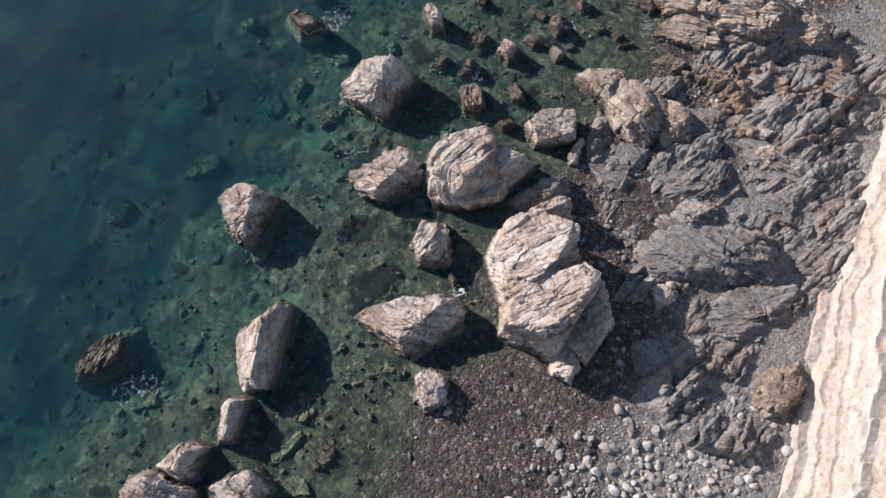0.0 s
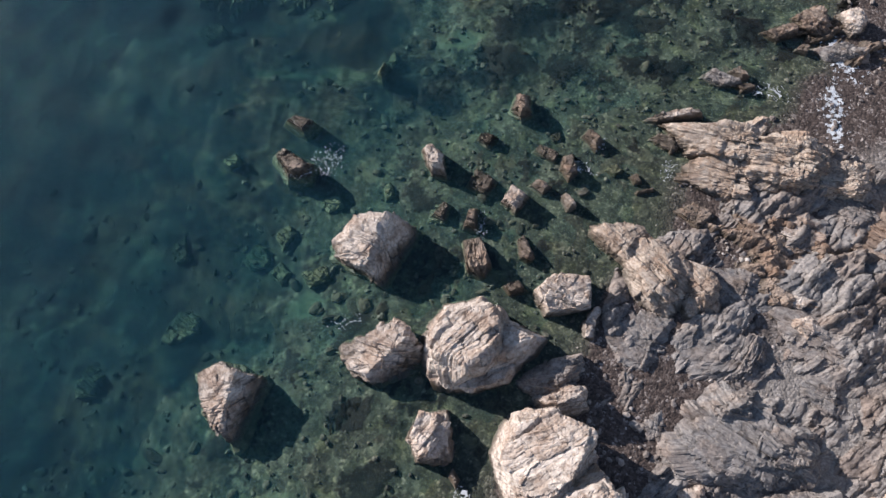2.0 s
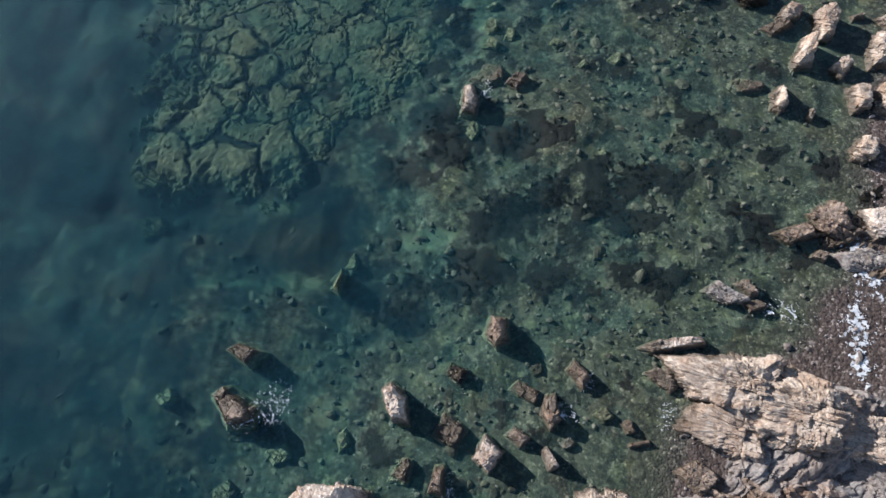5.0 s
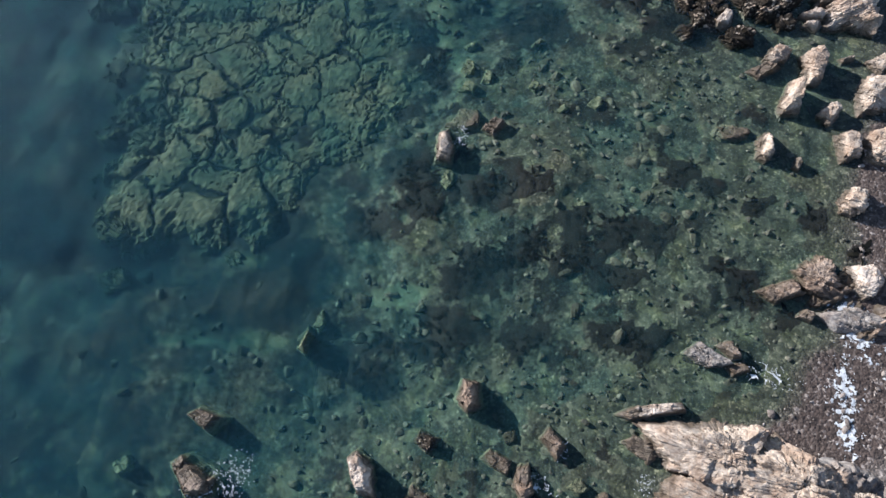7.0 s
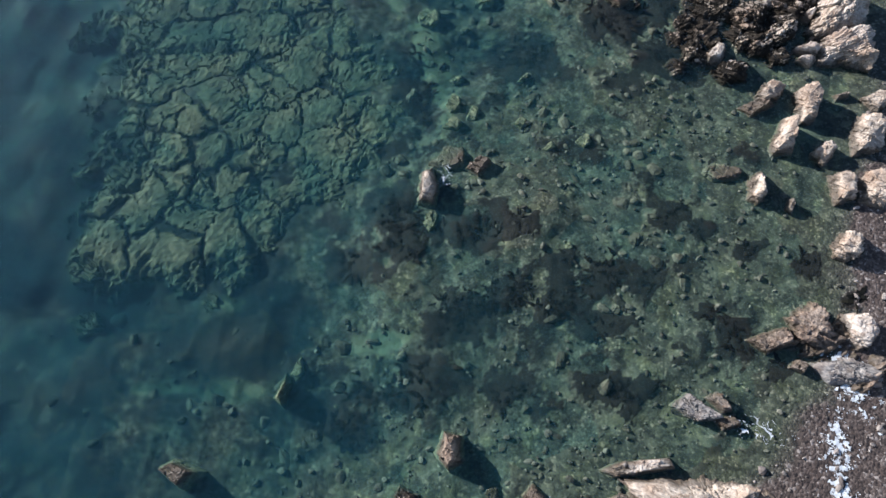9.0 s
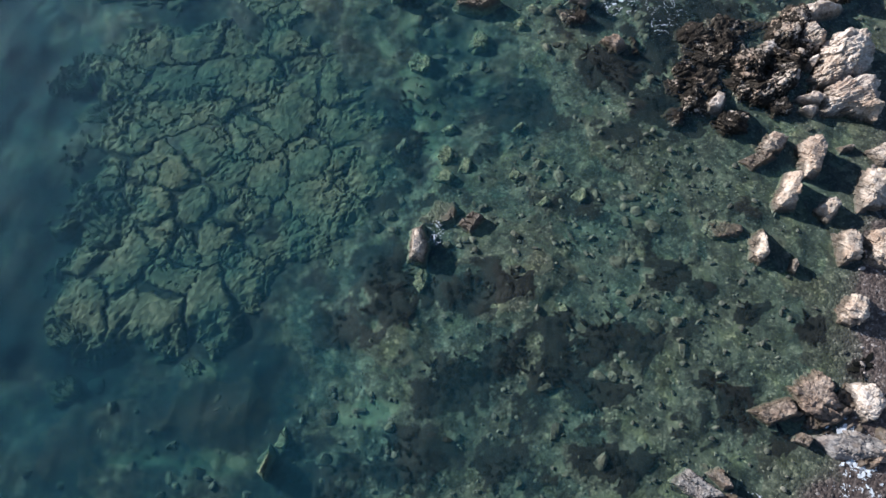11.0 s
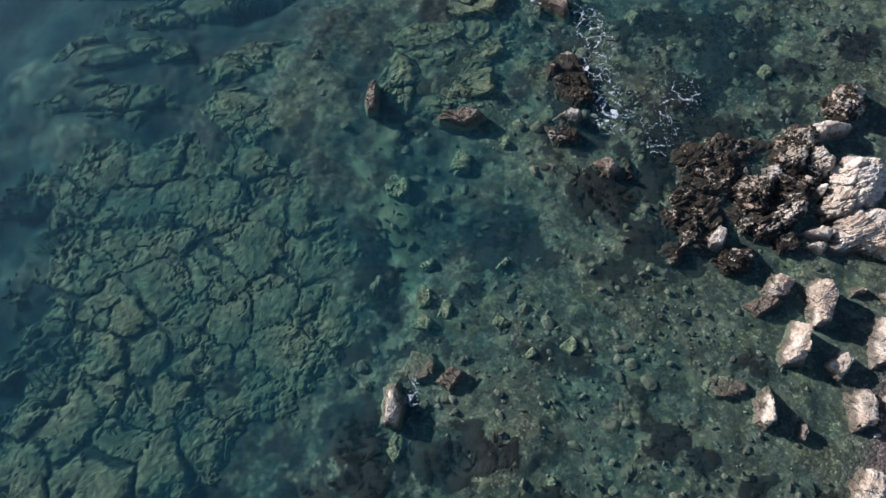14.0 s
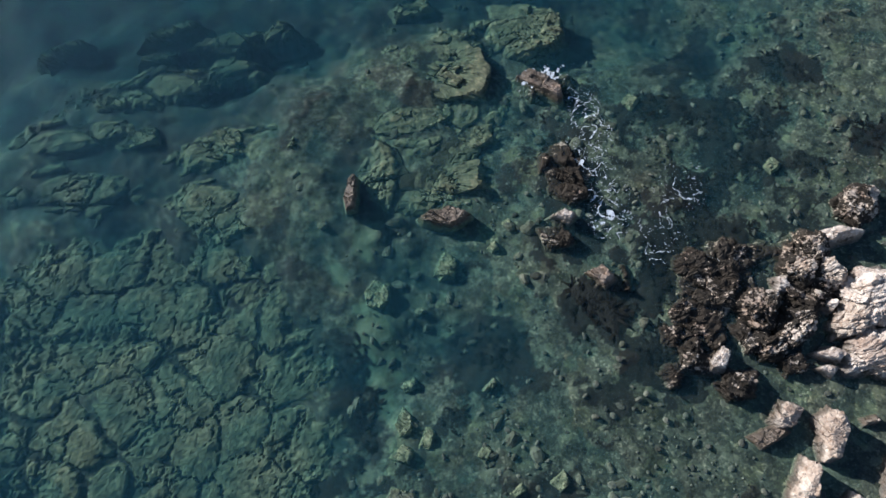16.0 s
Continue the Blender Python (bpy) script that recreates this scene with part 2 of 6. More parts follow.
    color = n.mix(n.math("MULTIPLY", n.band(bare, 0.2, 1.0, 0.0, 0.65), n.band(n.attribute("sand"), 0.02, 0.25)), color, sand)
    weed = n.ramp(n.noise(place, 5.0, 6, 0.7), (0.4, (0.005, 0.006, 0.005)), (0.65, (0.018, 0.018, 0.013)))
    fringe = n.math("ADD", n.attribute("weed"), n.math("MULTIPLY", n.math("SUBTRACT", n.noise(place, 3.2, 8, 0.75), 0.5), 1.5))
    color = n.mix(n.math("MULTIPLY", n.band(fringe, 0.34, 0.7, 0.0, 0.95), n.band(n.attribute("weed"), 0.02, 0.15)), color, weed)
    color = n.mix(n.band(broad, 0.4, 0.65, 0.0, 0.35), color, n.mix(1.0, color, (0.55, 0.52, 0.5), "MULTIPLY"))
    relief = n.math("ADD", n.math("MULTIPLY", small.outputs["Distance"], -1.0), n.math("MULTIPLY", large.outputs["Distance"], -1.2))
    relief = n.math("MULTIPLY", relief, n.band(z, -0.15, 0.02, 0.25, 1.0))
    return n.surface(color, 0.8, relief, 0.6, 0.06, 0.3)


SHINGLE = ground_material()


def stone_material(name, *tones, mottle=0.25):
    n = Nodes(name)
    place, z = height_above_sea(n)
    geo = n.add("ShaderNodeNewGeometry")
    pick = n.math("FRACT", n.math("ADD", geo.outputs["Random Per Island"], n.add("ShaderNodeObjectInfo").outputs["Random"]))
    color = n.ramp(pick, *[(k / (len(tones) - 0.999), c) for k, c in enumerate(tones)])
    grain = n.noise(place, 14.0, 6, 0.7)
    color = n.mix(n.band(grain, 0.35, 0.7, 0.0, 0.5), color, n.mix(1.0, color, (0.6, 0.56, 0.5), "MULTIPLY"))
    color = n.mix(n.band(n.noise(place, 4.0, 8, 0.75), 0.48, 0.6, 0.0, mottle), color, n.mix(1.0, color, (0.28, 0.28, 0.27), "MULTIPLY"))
    return n.surface(color, 0.85, grain, 0.5, 0.03)


BEACH_STONE = stone_material("beach_stone", (0.11, 0.095, 0.085), (0.18, 0.155, 0.14), (0.25, 0.222, 0.198), (0.36, 0.315, 0.28), (0.52, 0.47, 0.42))
WHITE_STONE = stone_material("white_stone", (0.50, 0.46, 0.41), (0.62, 0.58, 0.53), (0.33, 0.30, 0.27), (0.55, 0.50, 0.44), (0.26, 0.235, 0.215))
SEA_STONE = stone_material("sea_stone", (0.07, 0.072, 0.056), (0.11, 0.112, 0.087), (0.15, 0.152, 0.118), (0.17, 0.172, 0.13), (0.24, 0.24, 0.185), mottle=0.6)


REEF_RUBBLE = stone_material("reef_rubble", (0.05, 0.052, 0.036), (0.08, 0.084, 0.058), (0.11, 0.113, 0.077), (0.14, 0.142, 0.10), (0.18, 0.182, 0.13), mottle=0.85)


def weed_material():
    n = Nodes("dark_weed")
    geo = n.add("ShaderNodeNewGeometry")
    color = n.ramp(geo.outputs["Random Per Island"], (0.0, (0.005, 0.006, 0.005)), (0.7, (0.010, 0.010, 0.008)), (1.0, (0.022, 0.021, 0.014)))
    return n.surface(color, 0.8, None, specular=0.1)


WEED = weed_material()


def foam_material():
    n = Nodes("foam")
    place, z = height_above_sea(n)
    return n.surface(n.mix(n.noise(place, 12.0, 4), (0.45, 0.49, 0.51), (0.72, 0.75, 0.76)), 0.7)


FOAM = foam_material()

# ---- the sea: a rippled surface over sheets of green-blue water, so that colour grows with depth ----
# level, cloudiness, colour of the scattered light, colour let through
SHEETS = ((0.0, 0.012, (0.07, 0.20, 0.26), (0.895, 0.965, 0.955)), (-0.15, 0.024, (0.045, 0.20, 0.245), (0.86, 0.955, 0.945)), (-0.33, 0.033, (0.04, 0.18, 0.245), (0.81, 0.93, 0.92)),
          (-0.53, 0.034, (0.035, 0.16, 0.245), (0.77, 0.88, 0.885)), (-0.76, 0.027, (0.035, 0.135, 0.235), (0.69, 0.80, 0.83)), (-1.02, 0.018, (0.035, 0.12, 0.22), (0.60, 0.72, 0.76)), (-1.32, 0.012, (0.03, 0.11, 0.20), (0.45, 0.57, 0.65)))


def water_material(name, murk, tint, lets_through, surface):
    n = Nodes(name)
    place, z = height_above_sea(n)
    cloud = n.noise(place, 0.45, 4, 0.6)
    thin, thick = tuple(c ** 0.6 for c in lets_through), tuple(c ** 1.4 for c in lets_through)
    clear = n.add("ShaderNodeBsdfTransparent", Color=lets_through + (1,) if surface else n.mix(n.band(cloud, 0.3, 0.7), thin, thick))
    drift = n.band(cloud, 0.3, 0.7, murk * 0.7, murk * 1.3)
    body = n.add("ShaderNodeMixShader", Fac=drift, i1=clear.outputs[0], i2=n.add("ShaderNodeBsdfDiffuse", Color=(*tint, 1)).outputs[0])
    last = body.outputs[0]
    if surface:
        swell = n.math("ADD", n.math("MULTIPLY", n.noise(place, 0.7, 3, 0.5), 0.5), n.math("MULTIPLY", n.noise(place, 4.0, 4, 0.6), 0.16))
        bump = n.add("ShaderNodeBump", Height=swell, Strength=0.25, Distance=0.12)
        gloss = n.add("ShaderNodeBsdfGlossy", Color=(1, 1, 1, 1), Roughness=0.06, Normal=bump.outputs[0])
        fresnel = n.add("ShaderNodeFresnel", IOR=1.33, Normal=bump.outputs[0])
        last = n.add("ShaderNodeMixShader", Fac=fresnel.outputs[0], i1=last, i2=gloss.outputs[0]).outputs[0]
    n.tree.links.new(last, n.out.inputs[0])
    return n.mat


def sheet_mesh(name, verts, faces, mats=(), face_mats=None, attrs=None, smooth=False):
    """A mesh from arrays: verts n x 3, faces m x 3 or m x 4."""
    me = bpy.data.meshes.new(name)
    verts, faces = np.asarray(verts, np.float32), np.asarray(faces, np.int32)
    k = faces.shape[1]
    me.vertices.add(len(verts))
    me.vertices.foreach_set("co", verts.ravel())
    me.loops.add(faces.size)
    me.loops.foreach_set("vertex_index", faces.ravel())
    me.polygons.add(len(faces))
    me.polygons.foreach_set("loop_start", np.arange(0, faces.size, k, dtype=np.int32))
    me.polygons.foreach_set("loop_total", np.full(len(faces), k, np.int32))
    me.polygons.foreach_set("use_smooth", np.full(len(faces), smooth))
    for m in mats:
        me.materials.append(m)
    if face_mats is not None:
        me.polygons.foreach_set("material_index", np.asarray(face_mats, np.int32))
    me.update(calc_edges=True)
    for key, values in (attrs or {}).items():
        me.attributes.new(key, "FLOAT", "POINT").data.foreach_set("value", np.asarray(values, np.float32))
    return me


FAR = 1800.0
sea_verts, sea_faces, sea_mats = [], [], []
reach_x = np.concatenate([[-FAR, -400, -120], np.arange(-40, 41, 0.8), [120, 400, FAR]])
reach_y = np.concatenate([[-FAR, -400, -80], np.arange(-12, 81, 0.8), [160, 400, FAR]])
SX, SY = (g.ravel() for g in np.meshgrid(reach_x, reach_y))
for k, (level, *_) in enumerate(SHEETS):
    near = step(60, 38, np.abs(SX)) * step(70, 45, np.abs(SY - 34))
    wave = (0.0 if k == 0 else min(0.16, 0.25 * abs(level))) * near * fbm(flat3(SX, SY, 0.32, k * 3.1), 3, 600)
    at = np.arange((len(reach_y) - 1) * len(reach_x)).reshape(-1, len(reach_x))[:, :-1].ravel() + k * len(SX)
    sea_verts.append(np.stack([SX, SY, level + wave], 1))
    sea_faces.append(np.stack([at, at + 1, at + len(reach_x) + 1, at + len(reach_x)], 1))
    sea_mats += [k] * len(at)
sea_verts, sea_faces = np.concatenate(sea_verts), np.concatenate(sea_faces)
sea = new("water", sheet_mesh("water", sea_verts, sea_faces, [water_material(f"sea_water_{'top' if k == 0 else 'body'}", m, c, t, k == 0) for k, (_, m, c, t) in enumerate(SHEETS)], sea_mats, smooth=True))
sea.visible_shadow = False
tagged(sea, "clear green-blue sea water, rippled, darker where it deepens", "water", kind="structure")


# ---- ground: sea floor, shingle beach and land in one sheet ----
SHORE_Y = (-60, -8, -1, 2, 5, 8, 12, 16, 20, 24, 26, 28, 30, 33, 36, 41, 46, 52, 58, 70, 120)
SHORE_X = (-14, -4, -2.2, -0.8, 2.2, 3.0, 4.5, 8.2, 11.0, 12.8, 17.0, 20.0, 21.4, 23.0, 24.2, 25.2, 27.5, 30.5, 33.5, 42, 60)


def shore(y):
    return np.interp(y, SHORE_Y, SHORE_X)


def patch(x, y, cx, cy, rx, ry, turn):
    c, s = math.cos(radians(turn)), math.sin(radians(turn))
    u, v = ((x - cx) * c + (y - cy) * s) / rx, (-(x - cx) * s + (y - cy) * c) / ry
    return 1 - np.sqrt(u * u + v * v)


# x, y, half length, half width, turn, level: shoals of the sea floor
REEF_FLATS = [
    (14.6, 54.1, 8.4, 12.5, 0, -0.45),
    (7.9, 40.7, 7.1, 9.6, 0, -0.5),
    (4.0, 35.5, 8.4, 8.3, 0, -0.65),
    (0.5, 45.9, 5.8, 11.2, 0, -1.3),
    (-6.8, 43.8, 11.3, 12.5, 0, -1.5),
    (-3.4, 58.3, 9.3, 9.2, 0, -1.15),
    (5.9, 62.0, 10.1, 10.7, 0, -0.7),
    (-15.8, 43.2, 5.7, 10.0, 0, -2.5),
    (-13.0, 58.5, 11.0, 12.5, 0, -1.6),
    (-7.2, 28.4, 11.0, 9.5, 0, -1.6),
]


def bedrock_share(x, y):
    """Where bare bedrock shows through the beach."""
    m = np.maximum(patch(x, y, 14.6, 13.5, 7.4, 9.0, -25), patch(x, y, 12.2, 4.5, 4.2, 4.0, 0))
    m = np.maximum(m, patch(x, y, 18.6, 20.5, 6.0, 4.2, -20))
    return step(0.0, 0.16, m + 0.22 * fbm(flat3(x, y, 0.5), 4, 61))


def ground_height(x, y):
    x, y = np.atleast_1d(np.asarray(x, float)), np.atleast_1d(np.asarray(y, float))
    d = x - shore(y) + 1.2 * vnoise(flat3(x, y, 0.35), 5)
    h = np.interp(d, (-1500, -60, -42, -30, -22, -14, -8, -3, 0, 4, 12, 30, 1500), (-30, -8.0, -5.2, -3.4, -1.9, -0.8, -0.48, -0.27, 0.0, 0.16, 0.36, 1.2, 12))
    for cx, cy, rx, ry, turn, level in REEF_FLATS:
        w = step(-0.25, 0.75, patch(x, y, cx, cy, rx, ry, turn) + 0.22 * fbm(flat3(x, y, 0.3), 3, 9))
        h = h + (np.maximum(h, level + 0.45 * fbm(flat3(x, y, 0.4), 4, 13)) - h) * w
    h = h - 0.8 * step(-9, -20, d) * step(25, 15, y)
    near = step(60, 40, np.abs(y - 25)) * step(60, 40, np.abs(x))
    rough = step(0, 5, -d)
    h = h + near * ((0.05 + 0.16 * rough) * fbm(flat3(x, y, 0.6), 4, 3) + 0.02 * fbm(flat3(x, y, 3.0), 3, 8) + rough * 0.14 * np.maximum(0, ridged(flat3(x, y, 0.8), 3, 21) - 0.1))
    return np.where(h < 0, 0.62 * h, h)   # as shallow as refraction makes it look


def stretch(lo, hi, pitch, far):
    """Even steps from lo to hi, growing steps out to far."""
    mid = np.arange(lo, hi + pitch / 2, pitch)
    out, at, stepsize = [], hi, pitch
    while at < far:
        stepsize *= 1.35
        at += stepsize
        out.append(at)
    right = np.array(out)
    left = -(right - hi) + lo
    return np.concatenate([left[::-1], mid, right])


WEED_BEDS = [  # x, y, half length, half width, turn
    (6.5, 34.4, 3.5, 1.1, 30), (10.8, 35.1, 3.1, 0.8, 31), (11.6, 33.1, 1.1, 0.6, 0), (8.8, 48.8, 1.8, 1.7, 0), (2.5, 46.5, 1.0, 3.7, 11), (1.7, 38.1, 1.4, 2.4, 0), (5.8, 38.1, 2.6, 0.9, 10),
    (21.9, 60.4, 2.6, 3.1, 0), (25.1, 58.4, 1.3, 0.9, -18), (19.2, 56.6, 1.6, 1.9, 0), (12.7, 58.5, 1.2, 2.7, 11), (13.8, 50.9, 1.7, 1.3, 0), (18.9, 52.5, 3.5, 3.1, 0), (17.2, 48.4, 1.9, 2.0, 0), (28.7, 60.0, 1.2, 1.1, 0),
    (25.4, 64.3, 1.9, 1.2, 0), (2.7, 30.4, 2.4, 1.0, 10), (-0.4, 28.6, 2.0, 0.9, -20), (11.6, 30.1, 1.5, 0.8, -27), (12.6, 54.3, 1.5, 1.2, 0),
]
WEED_TUFTS = [  # x, y, half width
    (17.5, 32.5, 1.1), (16.6, 33.7, 0.7), (13.8, 35.1, 0.9), (16.7, 37.9, 0.7), (19.3, 30.9, 0.5), (7.2, 30.1, 1.0), (18.8, 36.8, 0.7), (21.5, 36.0, 0.7), (15.5, 38.6, 0.8), (12.5, 29.8, 0.9),
    (4.6, 34.0, 1.2), (0.8, 30.1, 1.0), (-6.8, 35.9, 0.6), (-4.0, 11.6, 0.9), (0.4, 42.9, 1.2), (-0.8, 36.1, 1.0), (17.8, 62.0, 1.6), (20.4, 64.8, 1.5), (6.8, 45.6, 0.8), (23.4, 34.3, 0.6),
]
WEED_BEDS += [(x, y, 1.15 * r, 0.7 * r, 20) for x, y, r in WEED_TUFTS]
SAND_HOLLOWS = [
    (3.1, 47.8, 1.2, 3.7, 20),
    (2.8, 49.6, 1.1, 2.6, 15),
    (1.2, 52.6, 0.9, 1.3, 20),
    (-2.7, 66.9, 2.9, 1.5, 10),
    (2.3, 54.2, 1.3, 1.8, 10),
    (3.8, 48.8, 0.7, 2.5, 10),
    (-15.0, 19.1, 2.3, 1.4, 20),
    (-7.1, 7.6, 1.4, 0.9, 0),
    (-6.7, 16.5, 1.2, 1.0, 0),
    (-9.2, 30.3, 2.4, 0.5, 0),
    (-5.7, 30.1, 2.3, 0.7, 0),
    (-7.1, 34.4, 1.5, 0.8, 0),
    (1.0, 32.4, 2.3, 0.8, 10),
    (-5.0, 64.6, 1.9, 0.8, 0),
]



def weed_cover(m, ragged):
    return step(0.22, 0.36, np.clip(m + 0.38, 0, 0.8) * 0.8 + ragged * 1.1) * step(-1.1, -0.25, m)


def weed_and_deep_dark(x, y):
    ragged = fbm(flat3(x, y, 1.0), 5, 33, 0.66)
    weed = np.zeros_like(x)
    for p in WEED_BEDS:
        weed = np.maximum(weed, weed_cover(patch(x, y, *p), ragged))
    d = x - shore(y)
    weed = weed * step(0.6, -1.0, d)
    weed = np.maximum(weed, step(0.2, 0.32, fbm(flat3(x, y, 0.6), 5, 44, 0.65)) * step(-1.5, -5, d) * 0.7)
    # Deep floor darkened in its colour, standing in for light lost in deep water.
    return np.maximum(weed, step(-13, -28, d + 0.18 * np.clip(y - 24, 0, 40)) * (0.48 + 0.45 * fbm(flat3(x, y, 0.3), 3, 45)))


def build_ground():
    gx, gy = stretch(-30, 34, 0.15, FAR), stretch(-6, 76, 0.15, FAR)
    X, Y = np.meshgrid(gx, gy)
    x, y = X.ravel(), Y.ravel()
    h = ground_height(x, y)
    d = x - shore(y)
    wob = 0.35 * fbm(flat3(x, y, 0.9), 4, 31)
    weed = weed_and_deep_dark(x, y)
    sand = np.zeros_like(x)
    for p in SAND_HOLLOWS:
        sand = np.maximum(sand, step(0.0, 0.7, patch(x, y, *p) + wob * 1.6))
    weed = weed * (1 - 0.9 * sand)
    sand = np.maximum(sand, step(0.3, 0.5, fbm(flat3(x, y, 0.22), 3, 57)) * step(-12, -20, d) * 0.35)
    h = h + 0.05 * weed
    dry = step(6.5, 10.5, d + 3 * wob)
    ny, nx = X.shape
    i = np.arange((ny - 1) * nx).reshape(ny - 1, nx)[:, :-1].ravel()
    faces = np.stack([i, i + 1, i + nx + 1, i + nx], 1)
    me = sheet_mesh("ground", np.stack([x, y, h], 1), faces, [SHINGLE], attrs={"weed": weed, "sand": sand * (1 - weed), "dry": dry}, smooth=True)
    return tagged(new("ground", me), "brown shingle beach running down into a pebbly, weedy sea floor", "ground", kind="structure")


build_ground()


# ---- rocks ----
def ball(n):
    """Directions over a sphere but for its underside: a cube's faces, n x n each, blown up. Returns directions and quads."""
    a = np.tan(np.linspace(-1, 1, n + 1) * math.pi / 4)
    U, V = np.meshgrid(a, a)
    u, v, one = U.ravel(), V.ravel(), np.ones(U.size)
    sides = [(u, v, one), (one, u, v), (-one, -u, v), (-u, one, v), (u, -one, v)]
    i = np.arange(n * (n + 1)).reshape(n, n + 1)[:, :-1].ravel()
    quad = np.stack([i, i + 1, i + n + 2, i + n + 1], 1)
    pts = np.concatenate([np.stack(s, 1) for s in sides])
    faces = np.concatenate([quad + k * U.size for k in range(5)])
    keys, first, back = np.unique(np.round(pts * 1e5).astype(np.int64), axis=0, return_index=True, return_inverse=True)
    pts = pts[first]
    return pts / np.linalg.norm(pts, axis=1)[:, None], back.ravel()[faces]


BALLS = {}


def blocks(p, seed):
    """Random jointed blocks: a number for the block that each point lies in, and the gap to the next."""
    i = np.floor(p).astype(np.int64)
    best, second, pick, tilt = np.full(len(p), 9.0), np.full(len(p), 9.0), np.zeros(len(p)), np.zeros(len(p))
    for a in (-1, 0, 1):
        for b in (-1, 0, 1):
            for c in (-1, 0, 1):
                x, y, z = i[:, 0] + a, i[:, 1] + b, i[:, 2] + c
                q = np.stack([x + hash3(x, y, z, seed), y + hash3(x, y, z, seed + 1), z + hash3(x, y, z, seed + 2)], 1)
                d = ((q - p) ** 2).sum(1)
                nearer = d < best
                second = np.where(nearer, best, np.minimum(second, d))
                best = np.where(nearer, d, best)
                pick = np.where(nearer, hash3(x, y, z, seed + 4), pick)
                lean = (p[:, 0] - q[:, 0]) * (hash3(x, y, z, seed + 5) - 0.5) + (p[:, 1] - q[:, 1]) * (hash3(x, y, z, seed + 6) - 0.5) + (p[:, 2] - q[:, 2]) * (hash3(x, y, z, seed + 7) - 0.5)
                tilt = np.where(nearer, 2 * lean, tilt)
    return pick, np.sqrt(second) - np.sqrt(best), tilt


def lobe(cuts, low, high, n, seed, flat=0.0, dip=(150.0, 10.0), bed=(60.0, 55.0), ledge=0.5, rough=1.0, steep=14.0, ridge=None):
    """One block of rock round its own origin at sea level: side faces at (bearing, distance), a top that dips, chipped corners,
    ledges along the beds. dip and bed: bearing and angle of the top's and the beds' slope."""
    rng = np.random.default_rng(seed)
    if n not in BALLS:
        BALLS[n] = ball(n)
    D, faces = BALLS[n]
    size = float(np.mean([d for _, d in cuts]))
    tall = high - low
    mid = low + 0.42 * tall
    normals, dist = [], []
    for b, d in cuts:
        e = radians(steep + rng.uniform(-8, 12))
        normals.append((math.cos(radians(b)) * math.cos(e), math.sin(radians(b)) * math.cos(e), math.sin(e)))
        dist.append(d * math.cos(e) * (1.05 + 0.18 * min(1.0, max(0.0, (0.9 - size) / 0.5))))
    db, da = radians(dip[0]), radians(dip[1])
    normals.append((math.cos(db) * math.sin(da), math.sin(db) * math.sin(da), math.cos(da)))
    dist.append((high - mid) * 0.93)
    if flat < 0.5 and ridge is None:
        b2 = db + radians(rng.uniform(120, 220))
        a2 = radians(rng.uniform(18, 34))
        normals.append((math.cos(b2) * math.sin(a2), math.sin(b2) * math.sin(a2), math.cos(a2)))
        dist.append((high - mid) * 0.97)
    if flat < 0.5 and high > 0.4 and (ridge or size > 0.9):
        rb, ra, ro = ridge or (rng.uniform(310, 352), rng.uniform(45, 58), rng.uniform(0.25, 0.55))
        rb, ra = radians(rb), radians(ra)
        normals.append((math.cos(rb) * math.sin(ra), math.sin(rb) * math.sin(ra), math.cos(ra)))
        dist.append(ro * size * math.sin(ra) + (high - mid) * 0.9 * math.cos(ra))
    normals.append((0, 0, -1))
    dist.append(mid - low)
    N, Hh = np.array(normals), np.array(dist)

    def reach(dirs, N, Hh):
        k = dirs @ N.T
        return np.min(np.where(k > 1e-3, Hh / np.maximum(k, 1e-3), 1e9), axis=1)

    chips = rng.normal(size=(14, 3))
    chips[:, 2] = np.abs(chips[:, 2]) * 0.8 + 0.6
    chips /= np.linalg.norm(chips, axis=1)[:, None]
    N2, H2 = np.concatenate([N, chips]), np.concatenate([Hh, ((D * reach(D, N, Hh)[:, None]) @ chips.T).max(0) * rng.uniform(0.84, 0.98, 14)])
    r = reach(D, N2, H2)
    p = D * r[:, None]
    off = seed * 3.77 % 97
    bb, ba = radians(bed[0]), radians(bed[1])
    nb = np.array((math.cos(bb) * math.sin(ba), math.sin(bb) * math.sin(ba), math.cos(ba)))
    strike = np.array((-math.sin(bb), math.cos(bb), 0.0))
    across = np.cross(nb, strike)
    unit = min(1.0, 0.13 + 0.3 * size)
    bent = p + unit * (0.16 * np.stack([fbm(p / (1.6 * unit) + off + 11 * k, 2, seed + k) for k in range(3)], 1) + 0.05 * np.stack([fbm(p / (0.3 * unit) + off + 7 * k, 3, seed + 20 + k) for k in range(3)], 1))
    s, along, deep = bent @ nb, bent @ strike, bent @ across
    spacing = 0.27 * unit

    def beds(thick, run, salt):
        """Beds of uneven thickness, snapped across into lengths: a number for each piece, the gap to its edge, its lean."""
        k = s / thick + 0.9 * vnoise(np.stack([s / (2.3 * thick), s * 0 + off, s * 0], 1), seed + salt)
        layer = np.floor(k)
        w = along / run + 7 * hash3(layer, layer * 0, layer * 0, seed + salt + 1)
        v = deep / (1.3 * run) + 5 * hash3(layer, layer * 0 + 3, layer * 0, seed + salt + 1)
        cut, cut2 = np.floor(w), np.floor(v)
        pick = hash3(layer, cut, cut2, seed + salt + 2)
        gap = np.minimum(np.minimum(k - layer, 1 - k + layer) * thick, np.minimum(np.minimum(w - cut, 1 - w + cut), np.minimum(v - cut2, 1 - v + cut2)) * run)
